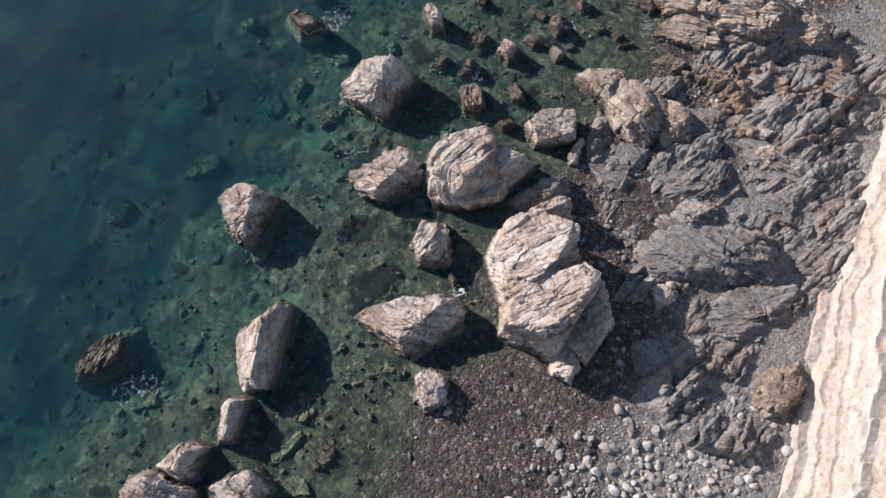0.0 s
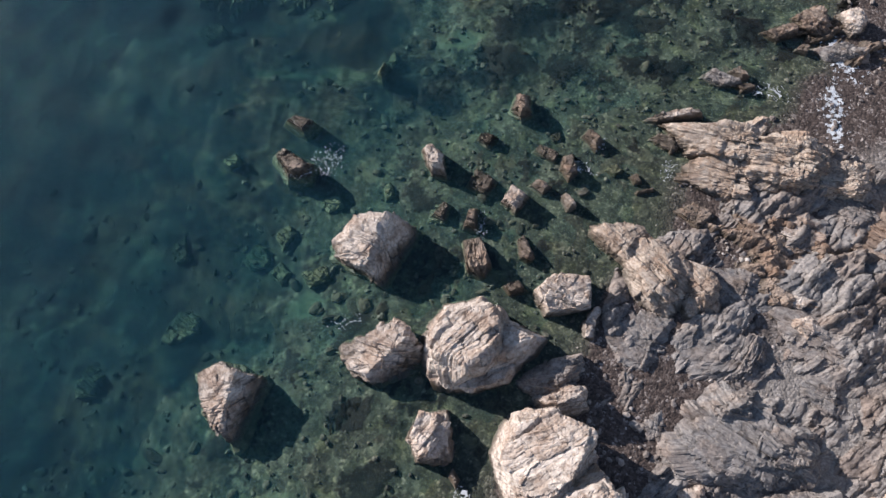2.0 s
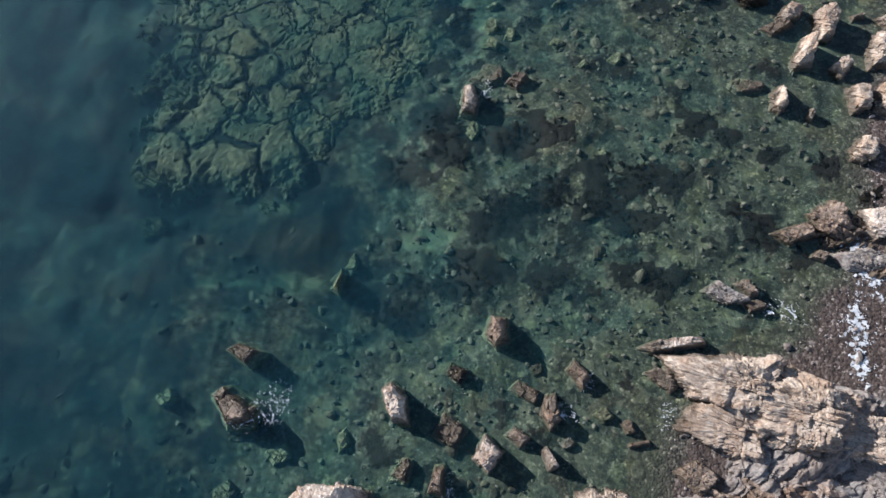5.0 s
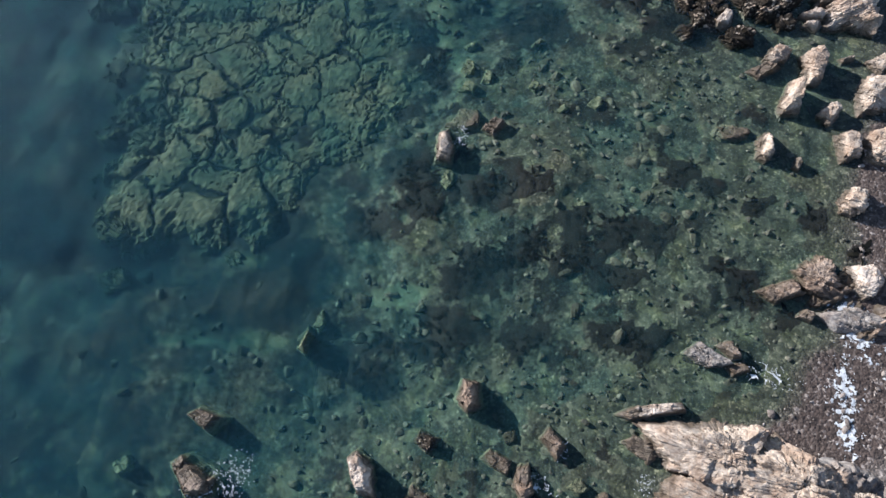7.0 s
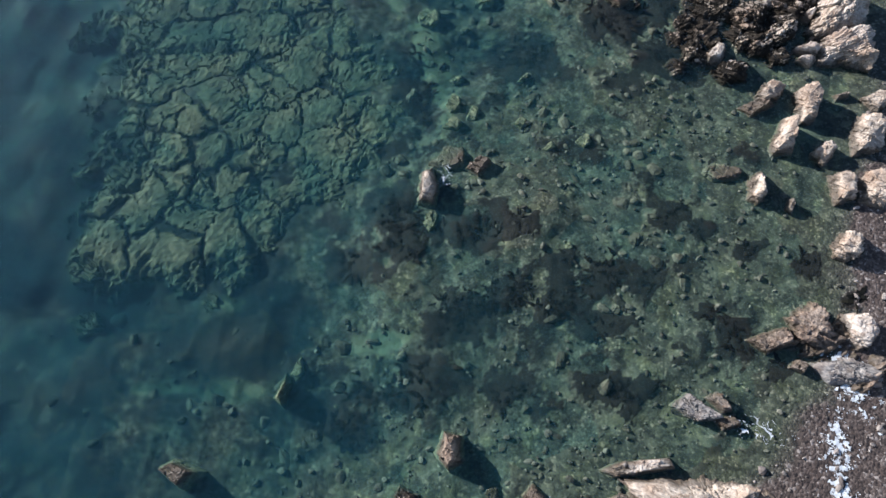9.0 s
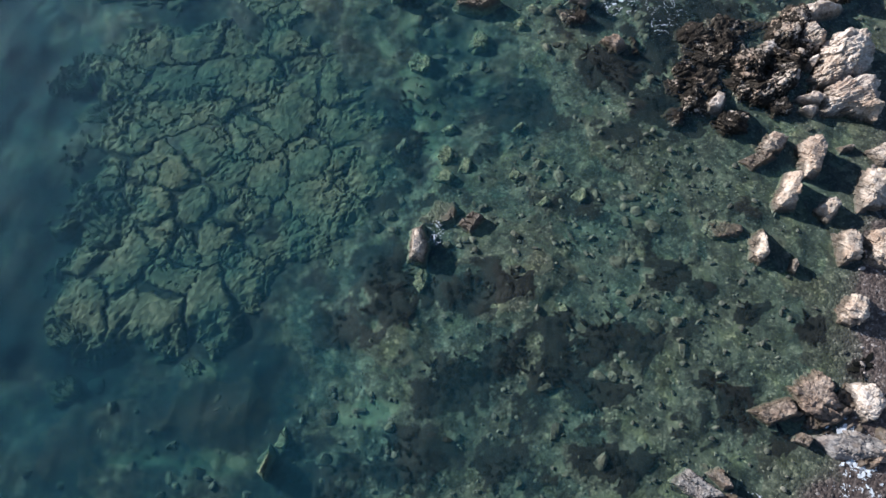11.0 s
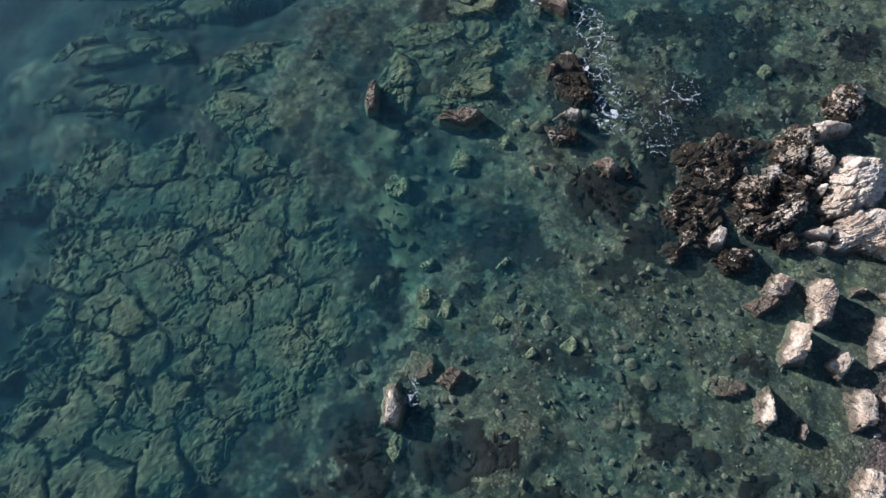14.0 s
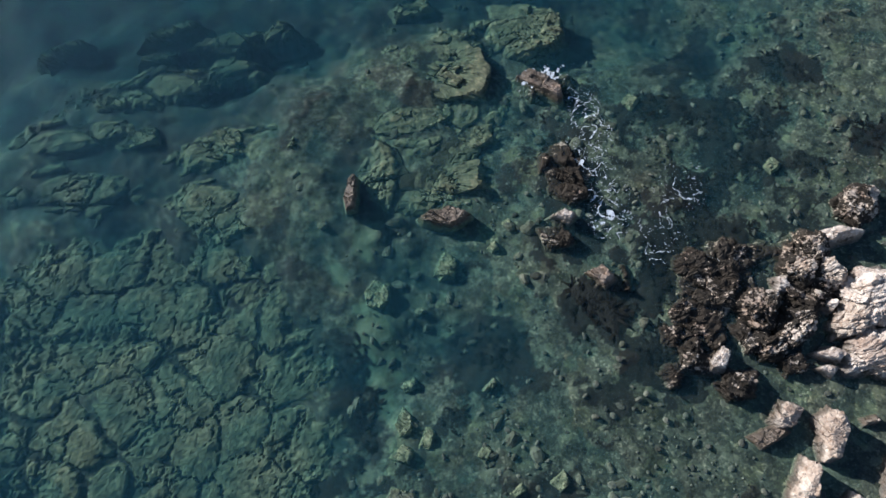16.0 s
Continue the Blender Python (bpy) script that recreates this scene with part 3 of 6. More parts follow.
        lean = (w - cut - 0.5) * (hash3(layer, cut, cut2, seed + salt + 3) - 0.5) + (v - cut2 - 0.5) * (hash3(layer, cut, cut2, seed + salt + 4) - 0.5) + (k - layer - 0.5) * (hash3(layer, cut, cut2, seed + salt + 5) - 0.5)
        return pick, gap, lean

    big, big_gap, big_lean = beds(3.1 * spacing, 1.7 * unit, 40)
    small, small_gap, small_lean = beds(spacing, 0.95 * unit, 50)
    thin, thin_gap, _ = beds(0.36 * spacing, 0.5 * unit, 60)
    grit = fbm(p * (3.4 / unit) + off, 4, seed + 5, 0.65)
    low_noise = fbm(p / (size * 0.8) + off, 3, seed)
    worn = step(-0.2, 0.35, fbm(p / (1.4 * unit) + off + 31, 2, seed + 9))
    pits = step(0.2, 0.55, vnoise(p * (2.6 / unit) + off, seed + 12)) * worn
    push = rough * unit * (0.14 * low_noise + 0.42 * (big - 0.5) + 0.55 * big_lean + (0.4 + ledge) * (0.19 * (small - 0.5) + 0.16 * small_lean) + (0.3 + ledge) * 0.12 * (thin - 0.5)
                           + (0.025 + 0.06 * worn) * grit - 0.08 * pits - 0.16 * np.exp(-big_gap / (0.05 * unit)) - 0.05 * np.exp(-small_gap / (0.03 * unit)))
    sideways = D * np.array((1, 1, 0.75)) if flat < 0.5 else D * np.array((0.45, 0.45, 0.0)) + np.array((0, 0, 0.8)) * step(0.1, 0.5, D[:, 2])[:, None]
    p = p + sideways * push[:, None]
    p[:, 2] += mid
    return p, faces, {"bed": s, "strike": along, "block": 0.55 * big + 0.45 * small, "joint_and_shade": big * 0.0}


def size_steps(size, seen=1.0):
    return int(np.clip(13 + 27 * size * seen, 13, 92))


def rock_shelf(name, label, cx, cy, half, share, pitch, material, bearing, lift, rough, seed, level=None, cell=1.0, crack=1.0, ribs=1.0, swell=(0.75, 0.3), centres=None):
    """A spread of bare, ledged bedrock that breaks through the beach. share(x, y): how much of it shows."""
    a = np.arange(-half, half + pitch, pitch)
    X, Y = np.meshgrid(a + cx, a + cy)
    x, y = X.ravel(), Y.ravel()
    m = share(x, y)
    c, s = math.cos(radians(bearing)), math.sin(radians(bearing))
    sunken = ribs < 0.3
    bend = flat3(x, y) + (0.8 if sunken else 0.28) * np.stack([fbm(flat3(x, y, 0.6, k), 5, seed + k, 0.62) for k in range(3)], 1)
    u, v = bend[:, 0] * c + bend[:, 1] * s, -bend[:, 0] * s + bend[:, 1] * c
    big, gap, face = blocks(np.stack([u * 0.42, v * (0.42 + 0.53 * ribs), u * 0], 1) / cell, seed)
    if centres is not None:
        far = np.sort(np.concatenate([np.hypot(bend[:, :1] - cx2, bend[:, 1:2] - cy2) for cx2, cy2 in centres], 1), 1)
        pick = np.argmin(np.concatenate([np.hypot(bend[:, :1] - cx2, bend[:, 1:2] - cy2) for cx2, cy2 in centres], 1), 1)
        gap, big, face = (far[:, 1] - far[:, 0]) / 2.4, hash3(pick, pick * 0, pick * 0, seed), face * 0.4
    small, gap2, _ = blocks(np.stack([u * 1.1, v * (1.1 + 1.5 * ribs), u * 0], 1) / cell ** 0.5, seed + 5)
    k = v / 0.34
    layer = np.floor(k)
    each, after = hash3(layer, layer * 0, layer * 0, seed + 9), hash3(layer + 1, layer * 0, layer * 0, seed + 9)
    ledges = each + (after - each) * step(0.72, 1.0, k - layer)
    shape = lift + swell[0] * fbm(flat3(x, y, swell[1]), 4, seed + 2)
    if level is not None and material is REEF_ROCK:
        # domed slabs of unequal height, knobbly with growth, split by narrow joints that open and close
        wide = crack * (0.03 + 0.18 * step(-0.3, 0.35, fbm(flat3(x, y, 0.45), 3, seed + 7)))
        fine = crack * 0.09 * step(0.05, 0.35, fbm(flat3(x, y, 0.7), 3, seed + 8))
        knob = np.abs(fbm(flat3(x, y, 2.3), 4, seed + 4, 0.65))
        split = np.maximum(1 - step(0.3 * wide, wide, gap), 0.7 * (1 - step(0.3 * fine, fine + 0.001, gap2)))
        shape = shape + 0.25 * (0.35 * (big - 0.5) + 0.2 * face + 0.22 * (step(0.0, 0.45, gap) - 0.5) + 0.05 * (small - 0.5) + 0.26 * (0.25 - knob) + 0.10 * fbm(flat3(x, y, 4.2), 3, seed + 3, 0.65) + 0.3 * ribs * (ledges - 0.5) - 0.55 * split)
        # Painted dark: the joints, and more faintly, as shade, the hollows between knobs.
        joint_and_shade = np.clip(split + 0.45 * step(0.22, 0.45, knob), 0, 1)
    else:
        shape = shape + rough * (0.36 * (big - 0.5) + 0.34 * face + 0.20 * (small - 0.5) + 0.26 * ribs * (ledges - 0.5) + 0.09 * fbm(flat3(x, y, 2.2), 4, seed + 3, 0.65) - 0.16 * crack * np.exp(-gap / (0.06 * crack)) - 0.06 * np.exp(-gap2 / 0.07))
        joint_and_shade = 1 - step(0.03 * crack, 0.12 * crack, gap)
    floor = ground_height(x, y)
    crest = floor + shape if level is None else level + shape
    z = floor - 0.2 + m * (crest - floor + 0.2)
    n = len(a)
    keep = (m.reshape(n, n)[:-1, :-1] > 0.01).ravel()
    i = (np.arange(n * (n - 1)).reshape(n - 1, n)[:, :-1].ravel())[keep]
    faces = np.stack([i, i + 1, i + n + 1, i + n], 1)
    used, back = np.unique(faces, return_inverse=True)
    me = sheet_mesh(name, np.stack([x[used] - cx, y[used] - cy, z[used]], 1), back.reshape(faces.shape), [material], attrs={"bed": v[used], "strike": u[used], "block": big[used], "joint_and_shade": joint_and_shade[used]})
    ob = new(name, me)
    ob.location = (cx, cy, 0)
    return tagged(ob, label, "bedrock", kind="structure")


rock_shelf("bedrock", "grey ribbed bedrock breaking through the upper beach", 14.5, 12.5, 12.5, bedrock_share, 0.075, GREY_ROCK, 38.0, 0.26, 0.8, 200, swell=(1.0, 0.35))


def spread(*parts):
    """A share function: ragged ovals (x, y, half length, half width, turn)."""
    def share(x, y):
        m = np.full_like(x, -9.0)
        for p in parts:
            m = np.maximum(m, patch(x, y, *p))
        return step(-0.12, 0.5, m + 0.55 * fbm(flat3(x, y, 0.55), 5, 88, 0.6))
    return share


# middles of the slabs into which the broad reef has split
REEF_SLABS = [(-1.5, 50.4), (-1.0, 47.5), (-2.7, 44.9), (-0.7, 44.8), (-4.3, 48.4), (-5.0, 44.3), (-8.7, 48.9), (-8.2, 45.8), (-9.6, 44.4), (-8.9, 42.7), (-10.3, 42.6), (-6.4, 44.3), (-5.6, 42.4), (-7.0, 40.6),
              (-6.8, 38.0), (-9.2, 39.4), (-13.0, 41.3), (-11.3, 40.1), (-3.1, 39.4), (-9.6, 37.0), (-13.7, 36.5), (-7.2, 53.4), (-6.7, 56.7), (-4.3, 56.7), (-13.2, 52.7), (-3.7, 53.4), (-13.6, 47.6), (-14.9, 44.7),
              (-9.6, 54.0), (-6.0, 50.6), (-3.7, 50.8), (-10.5, 50.0), (-8.7, 40.5), (-2.0, 42.8), (-3.8, 41.3), (-5.4, 38.8), (-7.5, 50.7), (-14.4, 51.1), (-17.1, 47.0), (-6.0, 46.2), (-10.1, 41.0), (-2.2, 53.9)]
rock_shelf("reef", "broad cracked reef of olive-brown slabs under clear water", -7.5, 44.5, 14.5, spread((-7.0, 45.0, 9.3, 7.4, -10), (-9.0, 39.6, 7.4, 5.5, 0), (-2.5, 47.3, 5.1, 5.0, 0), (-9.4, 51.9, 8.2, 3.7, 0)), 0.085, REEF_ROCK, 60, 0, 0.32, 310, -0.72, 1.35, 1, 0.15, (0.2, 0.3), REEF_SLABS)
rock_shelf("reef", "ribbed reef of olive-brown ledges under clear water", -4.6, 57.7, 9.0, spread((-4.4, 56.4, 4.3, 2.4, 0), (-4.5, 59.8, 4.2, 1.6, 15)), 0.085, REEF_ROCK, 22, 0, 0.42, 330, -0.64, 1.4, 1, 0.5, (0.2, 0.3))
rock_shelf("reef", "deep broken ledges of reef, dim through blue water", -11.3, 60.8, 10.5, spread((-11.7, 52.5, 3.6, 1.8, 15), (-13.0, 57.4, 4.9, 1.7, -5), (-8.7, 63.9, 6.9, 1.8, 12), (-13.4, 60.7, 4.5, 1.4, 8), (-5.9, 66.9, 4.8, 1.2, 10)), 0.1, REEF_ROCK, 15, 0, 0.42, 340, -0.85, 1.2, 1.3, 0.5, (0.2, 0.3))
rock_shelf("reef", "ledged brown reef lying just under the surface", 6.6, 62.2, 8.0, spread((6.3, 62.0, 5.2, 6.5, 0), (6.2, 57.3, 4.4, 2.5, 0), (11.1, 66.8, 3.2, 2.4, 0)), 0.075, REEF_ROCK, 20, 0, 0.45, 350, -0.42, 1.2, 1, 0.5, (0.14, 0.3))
rock_shelf("weedy_shelf", "shelf of broken rock shaggy with black weed", 22.5, 50.7, 9.0, spread((19.3, 51.7, 2.7, 2.6, 0), (23.0, 50.9, 3.5, 3.2, 0), (25.2, 48.7, 3.2, 2.5, 0), (18.4, 49.0, 1.9, 1.7, 0), (21.5, 53.2, 4.2, 1.8, 0)), 0.07, WEEDY_ROCK, 35, 0, 0.7, 370, -0.12, 0.7, 1.2, 0.3, (0.4, 0.6))
rock_shelf("weedy_shelf", "line of dark weed-clad reef awash with foam", 12.7, 58.5, 7.0, spread((12.7, 58.5, 1.5, 2.5, 15), (12.0, 54.7, 1.6, 1.5, 0), (12.2, 63.4, 1.9, 1.5, 0), (14.2, 52.0, 1.4, 1.2, 0)), 0.07, WEEDY_ROCK, 70, 0, 0.7, 390, -0.2, 0.7, 1.2, 0.3, (0.45, 0.6))
rock_shelf("rock_ledges", "brown wet ledges at the swash line", 20.8, 31.9, 5.0, spread((21.3, 32.3, 2.9, 1.4, -10), (22.8, 30.9, 2.3, 1.1, -10)), 0.07, BROWN_ROCK, 30, 0, 1.3, 410, 0.22, 0.7, 1.2, 0.8, (0.75, 0.3))
rock_shelf("bedrock", "ochre and grey bedrock running down into a gully", 16.5, 19.1, 7.5, spread((15.7, 20.2, 4.7, 1.5, -20), (17.9, 17.4, 4.2, 2.5, -20)), 0.07, BROWN_ROCK, -20, 0, 1.1, 420, 0.35, 0.8, 1.2, 0.8, (0.75, 0.3))
COUNT = [0]


def rock(name, label, category, x, y, high, material, *lobes, group="", sunk=0.45, **style):
    """A rock that rises to high above the sea. Each lobe: (dx, dy, top as a share of high, cuts)."""
    COUNT[0] += 1
    seed = 100 + COUNT[0] * 7
    floor = float(ground_height(x, y)[0])
    high = 0.62 * high if high < 0 else high
    if group == "sunken rocks":
        high = min(high, floor + 0.3)
    whole = len(lobes) == 1
    top = None if whole else new(name)
    for k, (dx, dy, share, cuts) in enumerate(lobes):
        size = float(np.mean([d for _, d in cuts]))
        low = min(floor, high - 0.15) - sunk
        p, f, marks = lobe(cuts, low, low + (high - low) * share, size_steps(size), seed + k, **style)
        part_name = name if whole else ("block" if k == 0 else "ledge")
        ob = new(part_name, sheet_mesh(part_name, p, f, [material], attrs=marks))
        if whole:
            top = ob
        else:
            ob.parent, ob.location = top, (dx, dy, 0)
    top.location = (x, y, 0)
    return tagged(top, label, category, group)


rock("boulder", "big sunlit beige boulder standing alone in green water", "boulder", -9.40, 11.95, 0.9, PALE_ROCK, (0.0, 0.0, 1, [(30, 1.7), (72, 1.42), (114, 1.81), (196, 1.47), (226, 1.30), (335, 1.49), (350, 1.59)]), bed=(110.0, 60.0), dip=(190.0, 22.0), ridge=(340.0, 48.0, 0.02), rough=0.7, steep=6.0, ledge=0.7)
rock("boulder", "wedge-shaped pale boulder with tilted dark blue-grey beds", "boulder", -2.80, 19.05, 1.37, PALE_ROCK, (0.0, 0.0, 1, [(1, 1.98), (85, 1.55), (127, 2.06), (194, 2.35), (235, 1.49), (276, 1.98), (326, 2.09)]), bed=(240.0, 62.0), dip=(200.0, 20.0), ledge=1.0, steep=5.0, ridge=(330.0, 52.0, -0.15), rough=0.75)
rock("boulder", "broad pale pink boulder split by diagonal cracks", "boulder", 1.15, 14.57, 2.2, PALE_ROCK, (0.00, -0.00, 1, [(10, 1.81), (52, 1.99), (107, 1.73), (143, 1.66), (189, 1.79), (232, 1.98), (288, 1.7), (316, 1.59)]), (1.80, -0.26, 0.86, [(61, 1.18), (81, 1.13), (161, 1.4), (185, 1.46), (285, 0.94), (299, 0.8), (324, 1.1)]), (0.90, -1.29, 0.55, [(77, 1.11), (104, 0.78), (173, 1.86), (260, 1.05), (285, 0.73), (321, 1.22)]), bed=(300.0, 50.0), dip=(140.0, 14.0), ridge=(322.0, 68.0, 0.7), rough=0.75)
rock("boulder", "low jagged pale brown boulder pointing out to sea", "boulder", -2.50, 13.99, 0.86, PALE_ROCK, (0.0, 0.0, 1, [(35, 1.55), (66, 1.5), (111, 1.44), (132, 1.76), (225, 1.5), (242, 1.3), (278, 1.4), (353, 2.15)]), bed=(80.0, 60.0), ledge=1.0, dip=(170.0, 18.0), steep=5.0, ridge=(300.0, 45.0, 0.08), rough=0.95)
rock("boulder", "grey-beige ledge wedged between two large boulders", "boulder", 5.03, 12.92, 0.94, GREY_ROCK, (-0.00, 0.00, 1, [(6, 1.4), (96, 0.95), (126, 0.92), (221, 1.2), (291, 0.95)]), bed=(100.0, 60.0), ledge=0.9)
rock("boulder", "largest pale boulder, split by a broad step, on the shingle", "boulder", 4.31, 9.75, 2.8, PALE_ROCK, (0.00, 0.00, 0.92, [(20, 1.9), (63, 1.58), (98, 1.77), (151, 1.78), (199, 1.99), (289, 1.9), (330, 1.9)]), (0.72, -2.57, 1, [(31, 2.2), (107, 1.5), (143, 1.68), (172, 2.1), (247, 1.99), (323, 1.36)]), (2.39, -3.21, 0.55, [(7, 1.14), (120, 1.14), (176, 1.3), (231, 1.56), (324, 0.96)]), (1.2, -4.99, 0.42, [(23, 0.54), (99, 1.3), (182, 0.6), (240, 0.75), (313, 0.94)]), (-0.96, -3.6, 0.5, [(24, 0.6), (90, 0.8), (182, 0.5), (229, 0.35), (280, 0.42)]), bed=(120.0, 58.0), dip=(160.0, 20.0), steep=4.0, ridge=(328.0, 72.0, 0.75), rough=0.7)
rock("boulder", "small layered pale block on the shoulder of a boulder", "boulder", 5.32, 11.95, 1.58, PALE_ROCK, (-0.00, -0.00, 1, [(94, 0.55), (115, 0.51), (216, 0.82), (286, 0.53), (359, 0.94)]), bed=(100.0, 50.0), ledge=0.9)
rock("boulder", "dumpy pitted pale boulder awash in the shallows", "boulder", -0.47, 10.42, 0.94, PALE_ROCK, (0.00, 0.00, 1, [(12, 0.9), (93, 1.09), (156, 0.91), (206, 0.94), (261, 1.0), (353, 0.93)]), bed=(140.0, 60.0))
rock("boulder", "small pale stone beside a pitted boulder", "boulder", 0.54, 8.72, 0.36, PALE_ROCK, (0.00, 0.00, 1, [(37, 0.2), (151, 0.25), (210, 0.18), (337, 0.22)]), flat=1.0)
rock("boulder", "long pointed pale boulder at the edge of the shingle", "boulder", -1.04, 6.48, 1.15, PALE_ROCK, (0.0, 0.0, 1, [(40, 2.13), (87, 1.37), (109, 1.51), (233, 1.45), (260, 1.49), (297, 1.95), (355, 2.18)]), bed=(70.0, 58.0), dip=(160.0, 18.0), ledge=0.9, steep=5.0, ridge=(300.0, 45.0, 0.12), rough=0.8)
rock("boulder", "stubby pale pink boulder with a flat face on dark pebbles", "boulder", -0.51, 3.50, 0.79, PALE_ROCK, (-0.00, -0.00, 1, [(57, 0.77), (113, 0.89), (180, 0.65), (214, 0.77), (288, 0.83), (357, 0.7)]), dip=(250.0, 10.0))
rock("boulder", "tall blocky boulder with one bright side and one black", "boulder", -7.41, 5.40, 1.44, PALE_ROCK, (0.0, 0.0, 1, [(26, 1.92), (67, 2.01), (126, 1.75), (187, 1.81), (204, 2.01), (274, 1.8), (299, 1.86), (357, 1.81)]), bed=(185.0, 75.0), dip=(180.0, 26.0), steep=3.0, ridge=(352.0, 50.0, -0.5), rough=0.5)
rock("boulder", "flat dark grey boulder just breaking the surface", "boulder", -15.77, 5.12, 0.12, BROWN_ROCK, (-0.00, 0.00, 1, [(2, 1.28), (112, 1.01), (148, 0.77), (196, 1.4), (280, 1.11), (303, 0.99)]), flat=1.0, bed=(150.0, 60.0), dip=(150.0, 10.0))
rock("boulder", "narrow fin of pale rock leaning out of the water", "boulder", -8.99, 2.18, 0.86, PALE_ROCK, (0.00, 0.00, 1, [(16, 0.72), (85, 0.93), (146, 0.84), (177, 0.76), (270, 0.95), (314, 0.91)]), dip=(180.0, 36.0), steep=5.0, ridge=(345.0, 55.0, -0.35), rough=0.6)
rock("boulder", "pale tilted block in a pile at the shore", "boulder", -10.92, 0.38, 1.08, PALE_ROCK, (-0.00, 0.00, 1, [(70, 0.86), (132, 0.79), (244, 0.77), (261, 0.69), (347, 1.15)]), dip=(150.0, 30.0), ridge=(345.0, 58.0, 0.0))
rock("boulder", "pale cracked block heaped against its neighbours", "boulder", -12.08, -1.05, 1.3, PALE_ROCK, (-0.00, 0.00, 1, [(13, 1.56), (68, 0.86), (110, 1.21), (165, 1.43), (191, 1.43), (274, 1.08)]), bed=(60.0, 60.0), ledge=0.8)
rock("boulder", "brown-edged pale block heaped against its neighbours", "boulder", -8.35, -0.91, 0.86, PALE_ROCK, (0.00, -0.00, 1, [(55, 1.08), (99, 0.95), (130, 1.25), (206, 1.3), (265, 0.99), (347, 1.56)]))
rock("sunken_rock", "sunken rock with an olive film, under clear water", "rock", -6.44, 2.68, -0.15, DROWNED_ROCK, (-0.00, 0.00, 1, [(7, 0.57), (97, 0.68), (180, 0.58), (228, 0.58), (299, 0.63)]), group='sunken rocks', flat=1.0)
rock("sunken_rock", "sunken rock with an olive film, under clear water", "rock", -5.56, 0.73, -0.15, BROWN_ROCK, (0.00, -0.00, 1, [(84, 0.7), (141, 0.66), (220, 0.78), (284, 0.63), (357, 0.85)]), group='sunken rocks', flat=1.0)
rock("sunken_rock", "sunken rock with an olive film, under clear water", "rock", -8.24, 1.85, -0.25, DROWNED_ROCK, (0.00, 0.00, 1, [(10, 0.34), (139, 0.2), (211, 0.41), (309, 0.29)]), group='sunken rocks', flat=1.0)
rock("sunken_rock", "sunken rock with an olive film, under clear water", "rock", -6.85, 1.06, -0.25, DROWNED_ROCK, (0.00, -0.00, 1, [(38, 0.85), (132, 0.25), (226, 0.83), (316, 0.27)]), group='sunken rocks', flat=1.0)
rock("sunken_rock", "sunken rock with an olive film, under clear water", "rock", -6.50, -0.54, -0.2, DROWNED_ROCK, (0.00, -0.00, 1, [(21, 0.68), (99, 0.38), (219, 0.56), (275, 0.41)]), group='sunken rocks', flat=1.0)
rock("sunken_rock", "sunken rock with an olive film, under clear water", "rock", -4.38, 2.29, -0.2, DROWNED_ROCK, (-0.00, 0.00, 1, [(7, 0.19), (124, 0.36), (190, 0.2), (259, 0.41)]), group='sunken rocks', flat=1.0)
rock("sunken_rock", "sunken rock with an olive film, under clear water", "rock", -4.35, 4.47, -0.3, DROWNED_ROCK, (-0.00, -0.00, 1, [(18, 0.26), (128, 0.22), (220, 0.27), (291, 0.29)]), group='sunken rocks', flat=1.0)
rock("sunken_rock", "sunken rock with an olive film, under clear water", "rock", -3.48, -0.36, -0.25, DROWNED_ROCK, (-0.00, 0.00, 1, [(22, 0.4), (116, 0.37), (202, 0.4), (295, 0.37)]), group='sunken rocks', flat=1.0)
rock("sunken_rock", "sunken rock with an olive film, under clear water", "rock", -7.69, 2.84, -0.3, DROWNED_ROCK, (0.00, -0.00, 1, [(125, 0.27), (198, 0.27), (299, 0.35), (356, 0.25)]), group='sunken rocks', flat=1.0)
rock("sunken_rock", "sunken rock with an olive film, under clear water", "rock", -17.03, 13.01, -0.7, DROWNED_ROCK, (0.00, -0.00, 1, [(64, 0.66), (153, 0.49), (208, 0.7), (272, 0.66), (354, 0.63)]), group='sunken rocks', flat=1.0)
rock("sunken_rock", "square olive-brown sunken slab under green water", "rock", -12.84, 15.61, -0.7, DROWNED_ROCK, (-0.00, -0.00, 1, [(9, 0.91), (78, 0.81), (158, 0.74), (237, 0.94), (299, 0.64)]), group='sunken rocks', flat=1.0)
rock("sunken_rock", "sunken rock with an olive film, under clear water", "rock", -9.42, 19.25, -0.75, DROWNED_ROCK, (0.00, -0.00, 1, [(57, 0.6), (143, 0.56), (224, 0.67), (281, 0.61), (353, 0.69)]), group='sunken rocks', flat=1.0)
rock("sunken_rock", "sunken rock with an olive film, under clear water", "rock", -8.11, 20.25, -0.75, DROWNED_ROCK, (0.00, -0.00, 1, [(32, 0.4), (127, 0.43), (209, 0.36), (319, 0.39)]), group='sunken rocks', flat=1.0)
rock("sunken_rock", "sunken rock with an olive film, under clear water", "rock", -8.11, 18.34, -0.7, DROWNED_ROCK, (-0.00, -0.00, 1, [(48, 0.43), (137, 0.47), (225, 0.42), (320, 0.46)]), group='sunken rocks', flat=1.0)
rock("sunken_rock", "sunken rock with an olive film, under clear water", "rock", -6.26, 18.09, -0.6, DROWNED_ROCK, (-0.00, -0.00, 1, [(15, 0.6), (107, 0.42), (212, 0.51), (297, 0.43)]), group='sunken rocks', ledge=1.2, flat=1.0)
